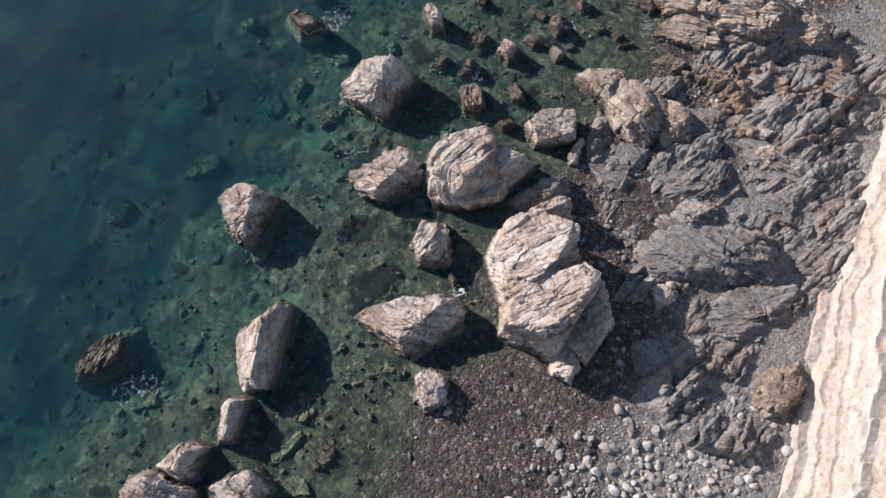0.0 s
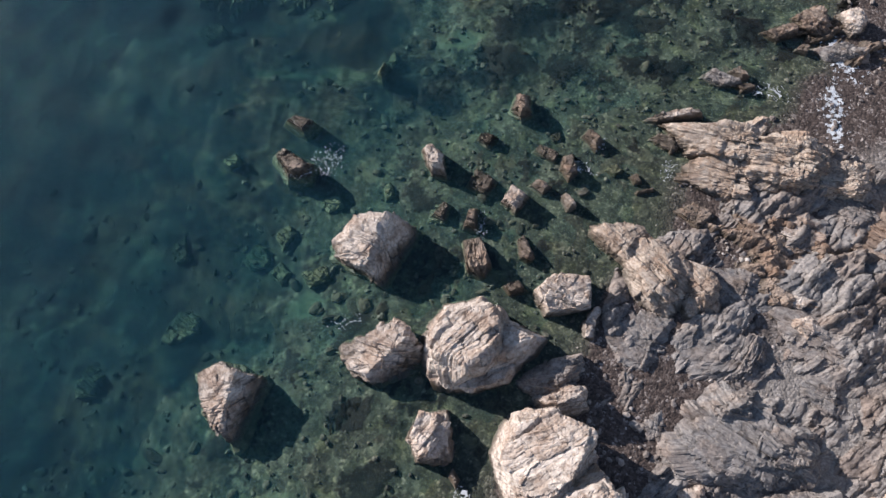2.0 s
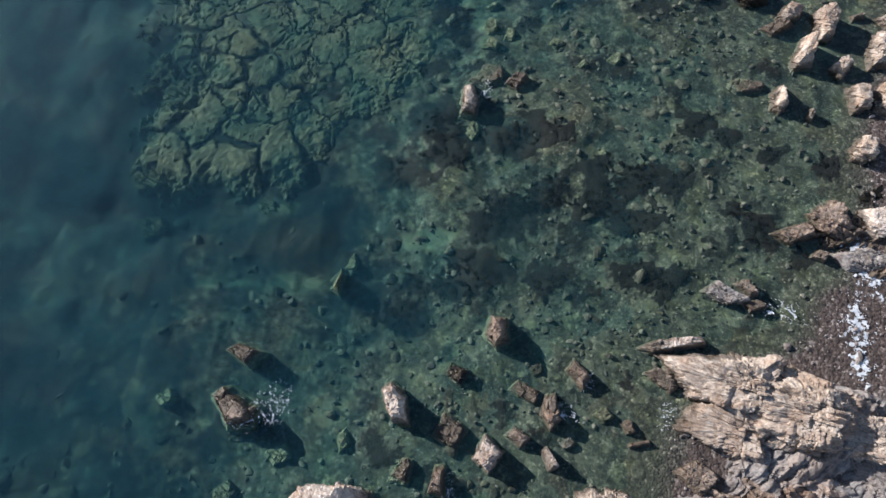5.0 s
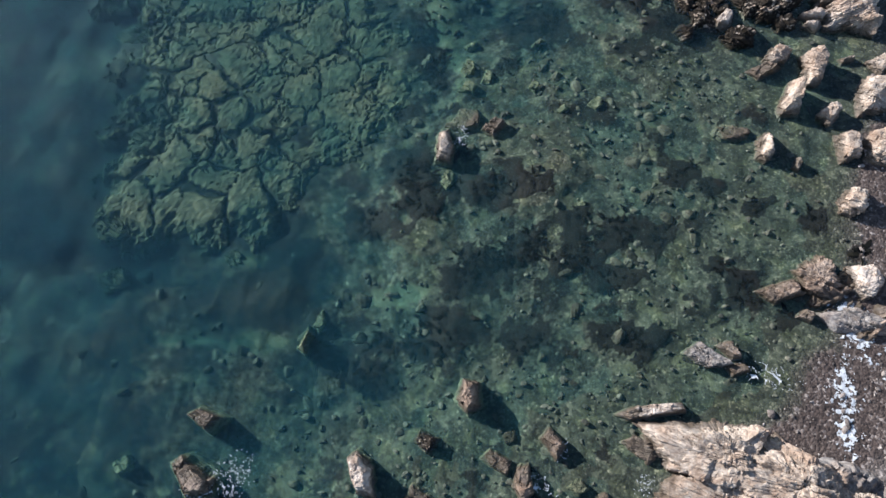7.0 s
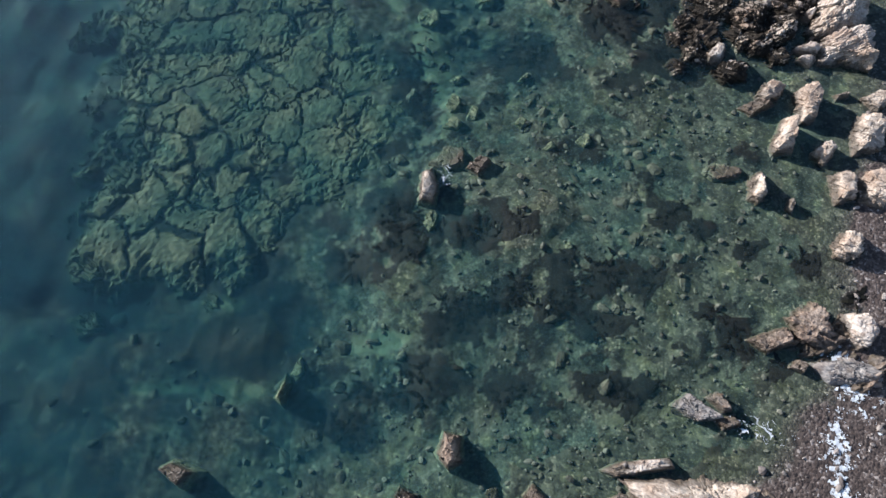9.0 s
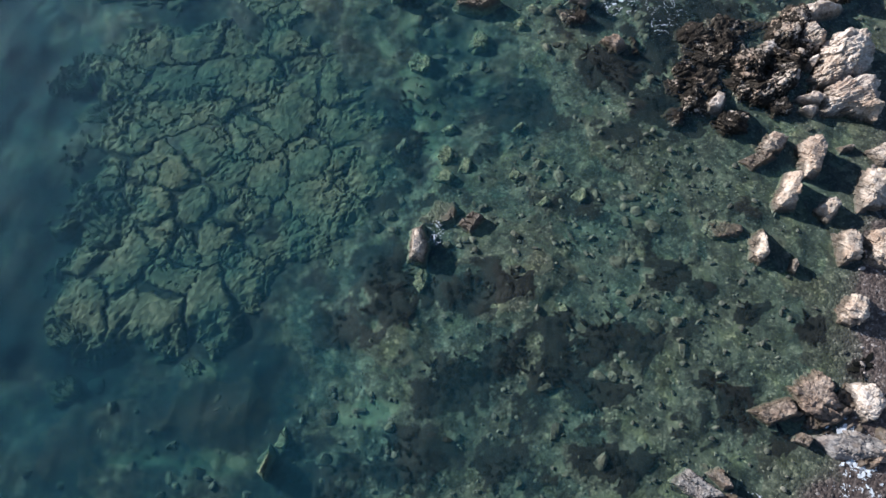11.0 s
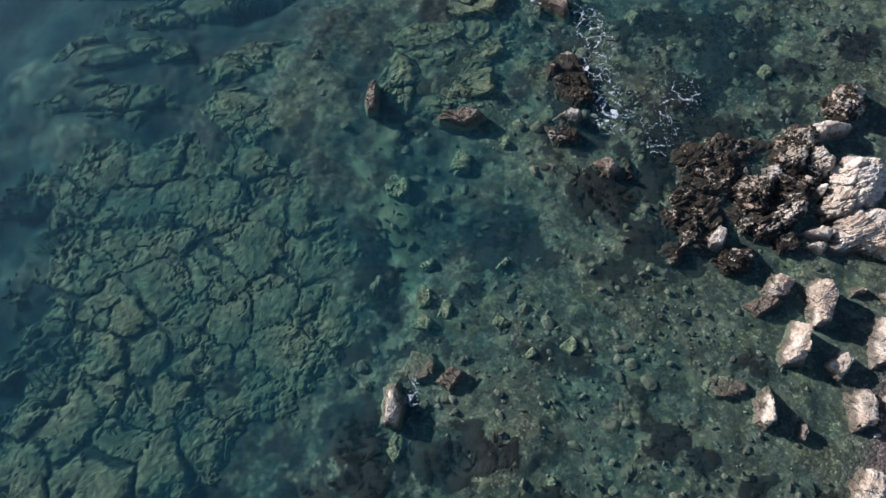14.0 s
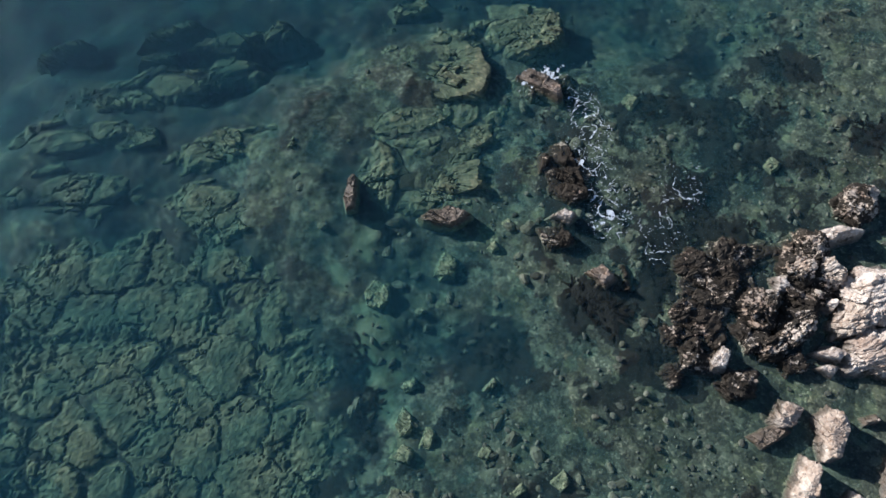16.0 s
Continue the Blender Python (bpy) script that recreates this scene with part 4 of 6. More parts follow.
rock("sunken_rock", "sunken rock with an olive film, under clear water", "rock", -13.60, 19.72, -0.9, DROWNED_ROCK, (-0.00, -0.00, 1, [(14, 0.37), (128, 0.51), (206, 0.39), (287, 0.64)]), group='sunken rocks', flat=1.0)
rock("sunken_rock", "ribbed brown slab under shallow water", "rock", -0.26, 21.35, -0.45, BROWN_ROCK, (-0.00, -0.00, 1, [(82, 0.52), (162, 0.45), (259, 0.5), (348, 0.47)]), group='sunken rocks', flat=1.0)
rock("sunken_rock", "sunken rock with an olive film, under clear water", "rock", -2.84, 4.59, -0.2, DROWNED_ROCK, (-0.00, -0.00, 1, [(23, 0.55), (96, 0.34), (213, 0.49), (277, 0.35)]), group='sunken rocks', flat=1.0)
rock("sunken_rock", "sunken rock with an olive film, under clear water", "rock", -13.65, 3.12, -0.8, DROWNED_ROCK, (-0.00, -0.00, 1, [(27, 0.62), (101, 0.41), (207, 0.62), (281, 0.41)]), group='sunken rocks', flat=1.0)
rock("sunken_rock", "sunken rock with an olive film, under clear water", "rock", -2.83, 1.53, -0.4, DROWNED_ROCK, (-0.00, 0.00, 1, [(24, 0.39), (108, 0.33), (205, 0.39), (288, 0.33)]), group='sunken rocks', flat=1.0)
rock("sunken_rock", "sunken rock with an olive film, under clear water", "rock", -4.82, -0.86, -0.35, DROWNED_ROCK, (-0.00, -0.00, 1, [(21, 0.52), (110, 0.42), (201, 0.51), (293, 0.4)]), group='sunken rocks', flat=1.0)
rock("sunken_rock", "sunken rock with an olive film, under clear water", "rock", -2.56, 3.39, -0.3, DROWNED_ROCK, (0.00, 0.00, 1, [(14, 0.39), (105, 0.29), (200, 0.38), (284, 0.3)]), group='sunken rocks', flat=1.0)
rock("boulder", "narrow dark wet rock ribbed along its length", "boulder", 1.68, 18.79, 0.45, BROWN_ROCK, (0.00, -0.00, 1, [(17, 0.53), (102, 0.99), (186, 0.55), (240, 0.78), (327, 0.75)]), bed=(10.0, 70.0), ledge=1.0, flat=1.0)
rock("boulder", "squared pale block with a chipped flat top", "boulder", 5.62, 16.91, 1.08, PALE_ROCK, (-0.00, -0.00, 1, [(0, 1.24), (84, 0.88), (131, 0.94), (204, 1.1), (278, 0.86)]), flat=1.0, dip=(250.0, 8.0), steep=5.0)
rock("boulder", "slim pale stone leaning against a block", "boulder", 6.98, 15.58, 0.5, PALE_ROCK, (-0.00, -0.00, 1, [(50, 0.75), (142, 0.3), (187, 0.48), (270, 0.7), (339, 0.28)]))
rock("boulder", "small rust-brown stone in a wet channel", "boulder", 3.49, 17.29, 0.35, BROWN_ROCK, (-0.00, 0.00, 1, [(35, 0.38), (110, 0.31), (220, 0.36), (292, 0.32)]), flat=1.0)
rock("boulder", "slim rust-brown stone standing in a wet channel", "boulder", 4.09, 19.28, 0.35, BROWN_ROCK, (0.00, -0.00, 1, [(22, 0.25), (132, 0.54), (184, 0.31), (236, 0.46), (324, 0.49)]), flat=1.0)
rock("boulder", "long pitted pale boulder lying along the wet channel", "boulder", 10.31, 17.69, 1.37, TAN_ROCK, (0.00, -0.00, 1, [(17, 1.48), (45, 1.52), (94, 1.99), (163, 1.67), (197, 1.36), (219, 1.43), (262, 1.92), (331, 1.65)]), (-1.43, 1.71, 0.8, [(52, 1.04), (79, 0.98), (110, 1.4), (221, 0.72), (257, 1.01), (353, 1.58)]), (2.00, -0.59, 0.85, [(26, 0.87), (64, 1.04), (175, 0.93), (263, 1.36), (324, 0.97)]), bed=(40.0, 60.0), ledge=0.5)
rock("rock_outcrop", "long pale outcrop of tilted beds running into the sea", "outcrop", 15.13, 24.91, 1.51, TAN_ROCK, (-0.00, -0.00, 1, [(69, 1.46), (91, 1.23), (208, 2.29), (248, 1.35), (270, 1.26), (348, 2.83)]), (2.63, -1.28, 1.25, [(38, 1.71), (55, 1.41), (95, 1.75), (175, 2.63), (259, 1.66), (286, 1.69)]), (-0.27, -2.04, 0.72, [(39, 1.93), (85, 1.39), (126, 2.07), (240, 1.24), (253, 1.14), (297, 1.89)]), (4.96, -2.38, 1, [(51, 0.91), (79, 1.0), (182, 1.54), (247, 1.06), (312, 1.41)]), (-3.27, 0.33, 0.35, [(74, 0.34), (115, 0.56), (230, 0.4), (303, 0.47)]), bed=(75.0, 62.0), ledge=1.0, rough=1.05, dip=(200.0, 16.0))
rock("boulder", "low pale ledge lying off the point of an outcrop", "boulder", 12.16, 26.77, 0.36, PALE_ROCK, (-0.00, 0.00, 1, [(27, 1.37), (94, 0.28), (111, 0.42), (242, 0.83), (277, 0.27)]), bed=(80.0, 60.0), flat=1.0)
rock("rock_outcrop", "brown broken outcrop beside the pale ridge", "outcrop", 20.62, 21.27, 0.94, GREY_ROCK, (-0.00, 0.00, 1, [(85, 1.27), (125, 1.1), (198, 1.39), (284, 1.15), (353, 1.35)]), (-2.74, -1.04, 0.6, [(31, 0.95), (90, 0.54), (207, 0.96), (274, 0.53)]), ledge=0.9)
rock("boulder", "ochre boulder stained by wet weed in a gully", "boulder", 12.59, 21.01, 0.36, BROWN_ROCK, (0.00, 0.00, 1, [(49, 0.57), (113, 0.6), (223, 0.52), (308, 0.6)]), flat=1.0)
rock("boulder", "ochre angular rock in a weedy gully", "boulder", 15.05, 20.65, 0.43, BROWN_ROCK, (-0.00, 0.00, 1, [(16, 0.73), (107, 0.54), (201, 0.72), (281, 0.58)]), flat=1.0)
rock("boulder", "low tan rock in a weedy gully", "boulder", 17.41, 19.63, 0.43, PALE_ROCK, (-0.00, -0.00, 1, [(29, 1.01), (94, 0.41), (204, 1.03), (277, 0.39)]), flat=1.0)
rock("boulder", "rounded grey boulder on the bedrock", "boulder", 19.15, 18.23, 0.65, GREY_ROCK, (0.00, 0.00, 1, [(50, 0.62), (135, 0.42), (185, 0.55), (270, 0.63), (337, 0.43)]), ledge=0.1)
rock("boulder", "small rust-coloured boulder on the bedrock", "boulder", 20.58, 18.17, 0.43, BROWN_ROCK, (-0.00, 0.00, 1, [(56, 0.4), (118, 0.39), (216, 0.38), (312, 0.34)]), ledge=0.1, flat=1.0)
rock("rock_outcrop", "smooth grey-tan mound of bedrock with a knob", "outcrop", 13.68, 9.96, 1.37, GREY_ROCK, (0.00, 0.00, 1, [(43, 2.25), (55, 1.86), (72, 1.77), (100, 2.17), (136, 2.93), (211, 3.66), (263, 1.64), (321, 3.68)]), (-1.05, 1.75, 1.5, [(71, 0.77), (135, 0.66), (193, 0.84), (264, 0.74), (345, 0.77)]), (1.17, -0.21, 1.1, [(44, 1.09), (90, 1.22), (177, 1.32), (262, 1.2), (330, 1.22)]), bed=(60.0, 50.0), rough=1.1, steep=34.0)
rock("rock_outcrop", "low ribbed grey bedrock hump", "outcrop", 14.81, 6.94, 0.83, GREY_ROCK, (-0.00, -0.00, 1, [(37, 2.68), (96, 1.31), (121, 1.58), (192, 2.55), (250, 1.71), (292, 1.4), (332, 1.9)]), steep=34.0, ledge=0.7, bed=(100.0, 55.0))
rock("rock_outcrop", "grey bedrock with slanting ridges", "outcrop", 13.70, 13.86, 0.68, GREY_ROCK, (-0.00, 0.00, 1, [(49, 2.01), (80, 1.23), (112, 1.56), (225, 2.28), (264, 1.22), (289, 1.51)]), ledge=1.0, steep=36.0, bed=(140.0, 60.0))
rock("rock_outcrop", "broken grey-brown bedrock below the path", "outcrop", 17.73, 14.55, 0.86, GREY_ROCK, (0.00, 0.00, 1, [(81, 1.37), (189, 2.05), (253, 1.35), (298, 1.69), (358, 2.11)]), (-0.64, -2.42, 0.85, [(0, 1.22), (86, 1.26), (170, 1.25), (224, 0.83), (257, 1.09)]), ledge=0.9, steep=28.0, bed=(60.0, 60.0))
rock("rock_outcrop", "low dark grey bedrock in a hollow", "outcrop", 9.53, 14.58, 0.43, GREY_ROCK, (0.00, -0.00, 1, [(59, 1.54), (128, 1.62), (200, 1.59), (249, 1.43), (341, 1.71)]), ledge=0.9, steep=36.0)
rock("rock_outcrop", "blue-grey slab of bedrock in the shade of a boulder", "outcrop", 10.49, 4.71, 0.65, GREY_ROCK, (0.00, -0.00, 1, [(55, 1.14), (103, 1.26), (168, 1.79), (235, 1.29), (277, 1.17), (340, 1.86)]), ledge=0.5, steep=30.0)
rock("rock_outcrop", "grey bedrock hump among white cobbles", "outcrop", 10.06, 2.47, 0.47, GREY_ROCK, (-0.00, 0.00, 1, [(68, 1.08), (106, 0.78), (216, 1.34), (271, 0.9), (334, 1.32)]), ledge=0.6, steep=38.0)
rock("rock_outcrop", "dark grey bedrock hump among white cobbles", "outcrop", 10.38, 0.03, 0.36, GREY_ROCK, (-0.00, 0.00, 1, [(61, 0.94), (99, 0.73), (195, 1.47), (271, 0.75), (308, 0.96)]), ledge=0.6, steep=38.0)
rock("rock_outcrop", "dry grassy lump of tan rock at the cliff foot", "outcrop", 14.99, 3.32, 1.37, BROWN_ROCK, (0.00, 0.00, 1, [(20, 1.22), (101, 1.01), (150, 0.85), (196, 1.18), (267, 1.11), (314, 0.82)]), ledge=0.2)
rock("rock_outcrop", "flat olive rock beside a pool", "outcrop", 9.45, 11.01, 0.35, GREY_ROCK, (0.00, -0.00, 1, [(5, 0.68), (119, 0.49), (191, 0.7), (285, 0.62)]), steep=30.0)
rock("boulder", "light brown squared stone resting in shade", "boulder", 10.45, 7.86, 0.72, PALE_ROCK, (0.00, 0.00, 1, [(7, 0.57), (96, 0.58), (191, 0.53), (299, 0.46)]))
rock("boulder", "upright white stone on grey sand", "boulder", 16.53, 5.75, 0.5, PALE_ROCK, (-0.00, 0.00, 1, [(21, 0.18), (149, 0.19), (196, 0.19), (312, 0.23)]))
rock("boulder", "pale tan flat boulder on the bedrock", "boulder", 16.60, 16.49, 0.79, PALE_ROCK, (-0.00, 0.00, 1, [(61, 0.38), (115, 0.33), (236, 0.38), (298, 0.32)]))
rock("boulder", "pale boulder perched on the bedrock", "boulder", 16.83, 15.19, 0.86, PALE_ROCK, (-0.00, 0.00, 1, [(39, 0.48), (104, 0.47), (206, 0.53), (290, 0.43)]))
rock("boulder", "rounded pale boulder on the bedrock", "boulder", 19.14, 17.90, 0.65, PALE_ROCK, (-0.00, 0.00, 1, [(48, 0.59), (131, 0.42), (188, 0.58), (270, 0.58), (330, 0.44)]), ledge=0.1)
rock("boulder", "small grey-white stone on the shingle", "boulder", 4.80, 1.16, 0.43, PALE_ROCK, (0.00, -0.00, 1, [(42, 0.29), (138, 0.23), (234, 0.29), (323, 0.26)]), flat=1.0)
rock("boulder", "slab-sided grey stone among cobbles", "boulder", 8.33, 1.81, 0.43, GREY_ROCK, (0.00, -0.00, 1, [(107, 0.38), (178, 0.19), (280, 0.4), (359, 0.2)]), flat=1.0)
rock("rock_outcrop", "ledge of tan bedrock under the ridge", "outcrop", 17.51, 20.29, 0.65, PALE_ROCK, (0.00, 0.00, 1, [(1, 1.48), (85, 0.74), (113, 0.78), (230, 0.98), (270, 0.76)]), ledge=0.9)
rock("rock_outcrop", "brown craggy outcrop at the head of the beach", "outcrop", 21.27, 19.84, 0.94, BROWN_ROCK, (0.00, -0.00, 1, [(41, 1.68), (97, 1.85), (173, 1.91), (236, 1.79), (281, 1.73), (351, 1.93)]), ledge=0.9)
rock("rock_outcrop", "weathered grey bedrock beside wet pebbles", "outcrop", 14.34, 17.28, 0.43, GREY_ROCK, (-0.00, -0.00, 1, [(35, 1.51), (94, 1.22), (183, 1.57), (230, 1.34), (301, 1.06)]), ledge=1.0, steep=34.0)
rock("boulder", "jagged brown slab at the swash line", "boulder", 18.96, 32.27, 0.43, BROWN_ROCK, (0.00, -0.00, 1, [(17, 0.88), (106, 0.38), (233, 0.62), (289, 0.46)]), ledge=0.9, flat=1.0)
rock("boulder", "broken brown-grey rock awash at the swash line", "boulder", 20.90, 32.68, 0.65, BROWN_ROCK, (-0.00, 0.00, 1, [(39, 0.75), (107, 0.86), (194, 0.8), (251, 0.79), (318, 0.83)]), ledge=0.9)
rock("boulder", "bright cream boulder on the upper beach", "boulder", 22.92, 32.61, 0.94, PALE_ROCK, (0.00, -0.00, 1, [(15, 0.52), (97, 0.74), (175, 0.53), (229, 0.62), (309, 0.61)]))
rock("boulder", "grey rock shelf washed by swash", "boulder", 22.05, 30.81, 0.43, GREY_ROCK, (0.00, -0.00, 1, [(72, 0.71), (103, 0.76), (220, 1.04), (265, 0.65), (355, 1.51)]), ledge=0.9, steep=30.0, flat=1.0)
rock("boulder", "small tan stone at the swash line", "boulder", 19.97, 31.09, 0.36, PALE_ROCK, (-0.00, -0.00, 1, [(66, 0.27), (134, 0.24), (243, 0.24), (326, 0.26)]), flat=1.0)
rock("boulder", "dark grey jointed slab in shallow water", "boulder", 15.21, 29.26, 0.25, GREY_ROCK, (0.00, -0.00, 1, [(54, 0.3), (123, 0.66), (230, 0.55), (274, 0.5)]), ledge=1.1, flat=1.0)
rock("boulder", "small tan pointed rock in shallow water", "boulder", 16.16, 29.50, 0.36, PALE_ROCK, (0.00, -0.00, 1, [(25, 0.28), (117, 0.4), (222, 0.25), (283, 0.44)]), flat=1.0)
rock("boulder", "cobble-sized brown rock beside a jointed slab", "boulder", 16.39, 28.63, 0.25, BROWN_ROCK, (-0.00, 0.00, 1, [(30, 0.37), (99, 0.28), (208, 0.37), (282, 0.28)]), flat=1.0)
rock("boulder", "tan rounded boulder in ankle-deep water", "boulder", 21.44, 45.70, 0.58, TAN_ROCK, (-0.00, -0.00, 1, [(65, 0.57), (139, 0.41), (215, 0.71), (274, 0.48), (329, 0.53)]), ledge=0.6, group="boulders at the water's edge")
rock("boulder", "low brown wet rock beside a tan boulder", "boulder", 20.68, 44.78, 0.3, BROWN_ROCK, (0.00, -0.00, 1, [(75, 0.48), (114, 0.39), (225, 0.65), (298, 0.3)]), group="boulders at the water's edge", flat=1.0)
rock("boulder", "tall cream boulder at the water's edge", "boulder", 23.25, 44.89, 1.08, TAN_ROCK, (-0.00, -0.00, 1, [(30, 0.69), (123, 0.8), (180, 0.57), (282, 0.91), (335, 0.49)]), ledge=0.6, group="boulders at the water's edge")
rock("boulder", "peaked cream boulder at the water's edge", "boulder", 21.62, 42.94, 1.22, TAN_ROCK, (0.00, 0.00, 1, [(42, 0.83), (150, 0.32), (194, 0.73), (274, 0.77), (340, 0.46)]), ledge=0.6, group="boulders at the water's edge")
rock("boulder", "squat tan boulder with shaded side", "boulder", 23.44, 41.92, 0.65, TAN_ROCK, (0.00, -0.00, 1, [(34, 0.51), (131, 0.34), (223, 0.49), (316, 0.37)]), ledge=0.6, group="boulders at the water's edge")
rock("boulder", "squared cream boulder near the beach", "boulder", 23.96, 39.99, 0.79, TAN_ROCK, (-0.00, -0.00, 1, [(106, 0.64), (177, 0.45), (289, 0.62), (350, 0.39)]), ledge=0.6, group="boulders at the water's edge")
rock("boulder", "upright tan boulder in shallow green water", "boulder", 19.72, 40.00, 0.79, TAN_ROCK, (-0.00, 0.00, 1, [(118, 0.55), (163, 0.28), (236, 0.7), (306, 0.53), (356, 0.37)]), ledge=0.6, group="boulders at the water's edge")
rock("boulder", "small tan stone in shallow water", "boulder", 21.22, 39.02, 0.36, TAN_ROCK, (-0.00, -0.00, 1, [(37, 0.29), (153, 0.19), (225, 0.32), (334, 0.21)]), group="boulders at the water's edge", flat=1.0)
rock("boulder", "round cream boulder on wet shingle", "boulder", 23.39, 36.75, 0.79, TAN_ROCK, (-0.00, 0.00, 1, [(86, 0.67), (139, 0.51), (175, 0.61), (241, 0.69), (298, 0.51), (350, 0.62)]), ledge=0.6, group="boulders at the water's edge")
rock("boulder", "reddish-brown rock barely covered by water", "boulder", 18.26, 41.04, -0.05, BROWN_ROCK, (-0.00, 0.00, 1, [(73, 0.47), (131, 0.67), (218, 0.73), (271, 0.51), (330, 0.81)]), flat=1.0, group="boulders at the water's edge")
rock("boulder", "cream boulder on the beach", "boulder", 25.82, 42.99, 0.86, TAN_ROCK, (-0.00, -0.00, 1, [(76, 1.02), (149, 0.67), (176, 0.74), (276, 0.99), (349, 0.73)]), group="boulders at the water's edge")
rock("boulder", "white cobble boulder on wet shingle", "boulder", 26.90, 44.98, 0.58, TAN_ROCK, (-0.00, -0.00, 1, [(44, 0.49), (117, 0.44), (212, 0.48), (305, 0.4)]), group="boulders at the water's edge")
rock("boulder", "pale flat stone beside a cream boulder", "boulder", 25.26, 45.47, 0.36, TAN_ROCK, (0.00, -0.00, 1, [(106, 0.18), (189, 0.36), (281, 0.21), (353, 0.34)]), group="boulders at the water's edge", flat=1.0)
rock("boulder", "cream pitted boulder higher on the beach", "boulder", 25.51, 39.85, 1.01, TAN_ROCK, (0.00, -0.00, 1, [(49, 0.79), (111, 0.78), (171, 0.63), (243, 0.86), (331, 0.54)]), group="boulders at the water's edge")
rock("boulder", "lumpy brown rock at the swash line", "boulder", 20.91, 33.14, 0.65, BROWN_ROCK, (0.00, -0.00, 1, [(33, 0.71), (125, 0.59), (193, 0.67), (251, 0.74), (323, 0.58)]), ledge=0.8, group="boulders at the water's edge")
rock("rock_outcrop", "weed-covered tan rock at the top of the headland", "outcrop", 27.05, 55.86, 1.01, WEEDY_ROCK, (0.00, -0.00, 1, [(78, 1.1), (131, 0.87), (175, 1.03), (228, 1.08), (298, 0.89), (351, 1.03)]))
rock("rock_outcrop", "long cream slab on the weedy headland", "outcrop", 25.91, 54.21, 0.94, PALE_ROCK, (-0.00, 0.00, 1, [(82, 0.44), (103, 0.42), (215, 0.9), (285, 0.32), (316, 0.64)]), flat=1.0)
rock("rock_outcrop", "bright cream crag on the weedy headland", "outcrop", 26.22, 51.03, 1.73, PALE_ROCK, (0.00, -0.00, 1, [(2, 1.28), (96, 1.28), (134, 1.0), (168, 1.04), (215, 1.33), (277, 1.3)]), (-0.22, -2.55, 0.75, [(78, 1.01), (129, 1.0), (179, 1.35), (266, 1.02), (338, 1.19)]), bed=(120.0, 60.0), ledge=1.2)
rock("rock_outcrop", "broken rock shaggy with dark weed", "outcrop", 23.93, 51.55, 0.58, WEEDY_ROCK, (0.00, -0.00, 1, [(79, 1.91), (115, 1.6), (159, 1.37), (178, 1.4), (226, 2.05), (321, 0.92), (337, 1.05)]), rough=1.6, ledge=0.8)
rock("rock_outcrop", "shaggy rock hump covered in dark weed", "outcrop", 20.87, 49.67, 0.54, WEEDY_ROCK, (0.00, 0.00, 1, [(68, 1.07), (139, 0.89), (205, 1.0), (283, 1.03), (349, 0.94)]), rough=1.6)
rock("rock_outcrop", "low dark weed-covered reef rock at the surface", "outcrop", 19.06, 51.88, 0.22, WEEDY_ROCK, (0.00, -0.00, 1, [(81, 1.29), (131, 1.18), (190, 1.42), (277, 1.25), (344, 1.26)]), rough=1.5, flat=1.0)
rock("rock_outcrop", "low tan rock ringed with dark weed", "outcrop", 17.67, 48.52, 0.45, WEEDY_ROCK, (0.00, -0.00, 1, [(119, 0.52), (181, 0.46), (293, 0.58), (359, 0.46)]), rough=1.4)
rock("boulder", "pale squared boulder at the edge of the weed", "boulder", 18.95, 48.14, 0.58, PALE_ROCK, (-0.00, 0.00, 1, [(41, 0.47), (138, 0.32), (181, 0.45), (270, 0.48), (334, 0.38)]), flat=1.0)
rock("rock_outcrop", "knobbly tan rock with a fringe of weed", "outcrop", 19.63, 47.07, 0.54, WEEDY_ROCK, (0.00, -0.00, 1, [(86, 0.65), (130, 0.65), (223, 0.79), (277, 0.61), (343, 0.83)]), rough=1.4)
rock("boulder", "small white stone wedged on the headland", "boulder", 24.47, 50.71, 0.86, PALE_ROCK, (-0.00, -0.00, 1, [(61, 0.32), (132, 0.26), (226, 0.3), (321, 0.23)]))
rock("boulder", "cream block at the foot of a crag", "boulder", 24.01, 48.39, 0.65, PALE_ROCK, (0.00, -0.00, 1, [(77, 0.33), (111, 0.3), (250, 0.28), (320, 0.44)]))
rock("boulder", "flat cream stone at the foot of a crag", "boulder", 23.78, 47.64, 0.5, PALE_ROCK, (0.00, 0.00, 1, [(74, 0.26), (108, 0.25), (241, 0.23), (318, 0.32)]), flat=1.0)
rock("rock_outcrop", "tan rock showing through dark weed", "outcrop", 22.37, 51.78, 0.65, PALE_ROCK, (0.00, 0.00, 1, [(112, 0.34), (186, 0.31), (284, 0.39), (358, 0.31)]))
rock("rock_outcrop", "low dark rock in the weed", "outcrop", 22.27, 47.91, 0.4, WEEDY_ROCK, (0.00, 0.00, 1, [(7, 0.5), (111, 0.33), (192, 0.5), (285, 0.37)]), rough=1.4)
rock("rock_outcrop", "half-drowned rock under dark weed", "outcrop", 17.87, 49.87, 0.1, WEEDY_ROCK, (-0.00, 0.00, 1, [(4, 0.63), (108, 0.54), (186, 0.63), (282, 0.59)]), rough=1.5, flat=1.0)
rock("boulder", "pink-topped rock with a wet dark skirt", "boulder", 12.35, 55.37, 0.43, PALE_ROCK, (-0.00, 0.00, 1, [(62, 0.41), (121, 0.36), (246, 0.35), (319, 0.46)]), flat=1.0)
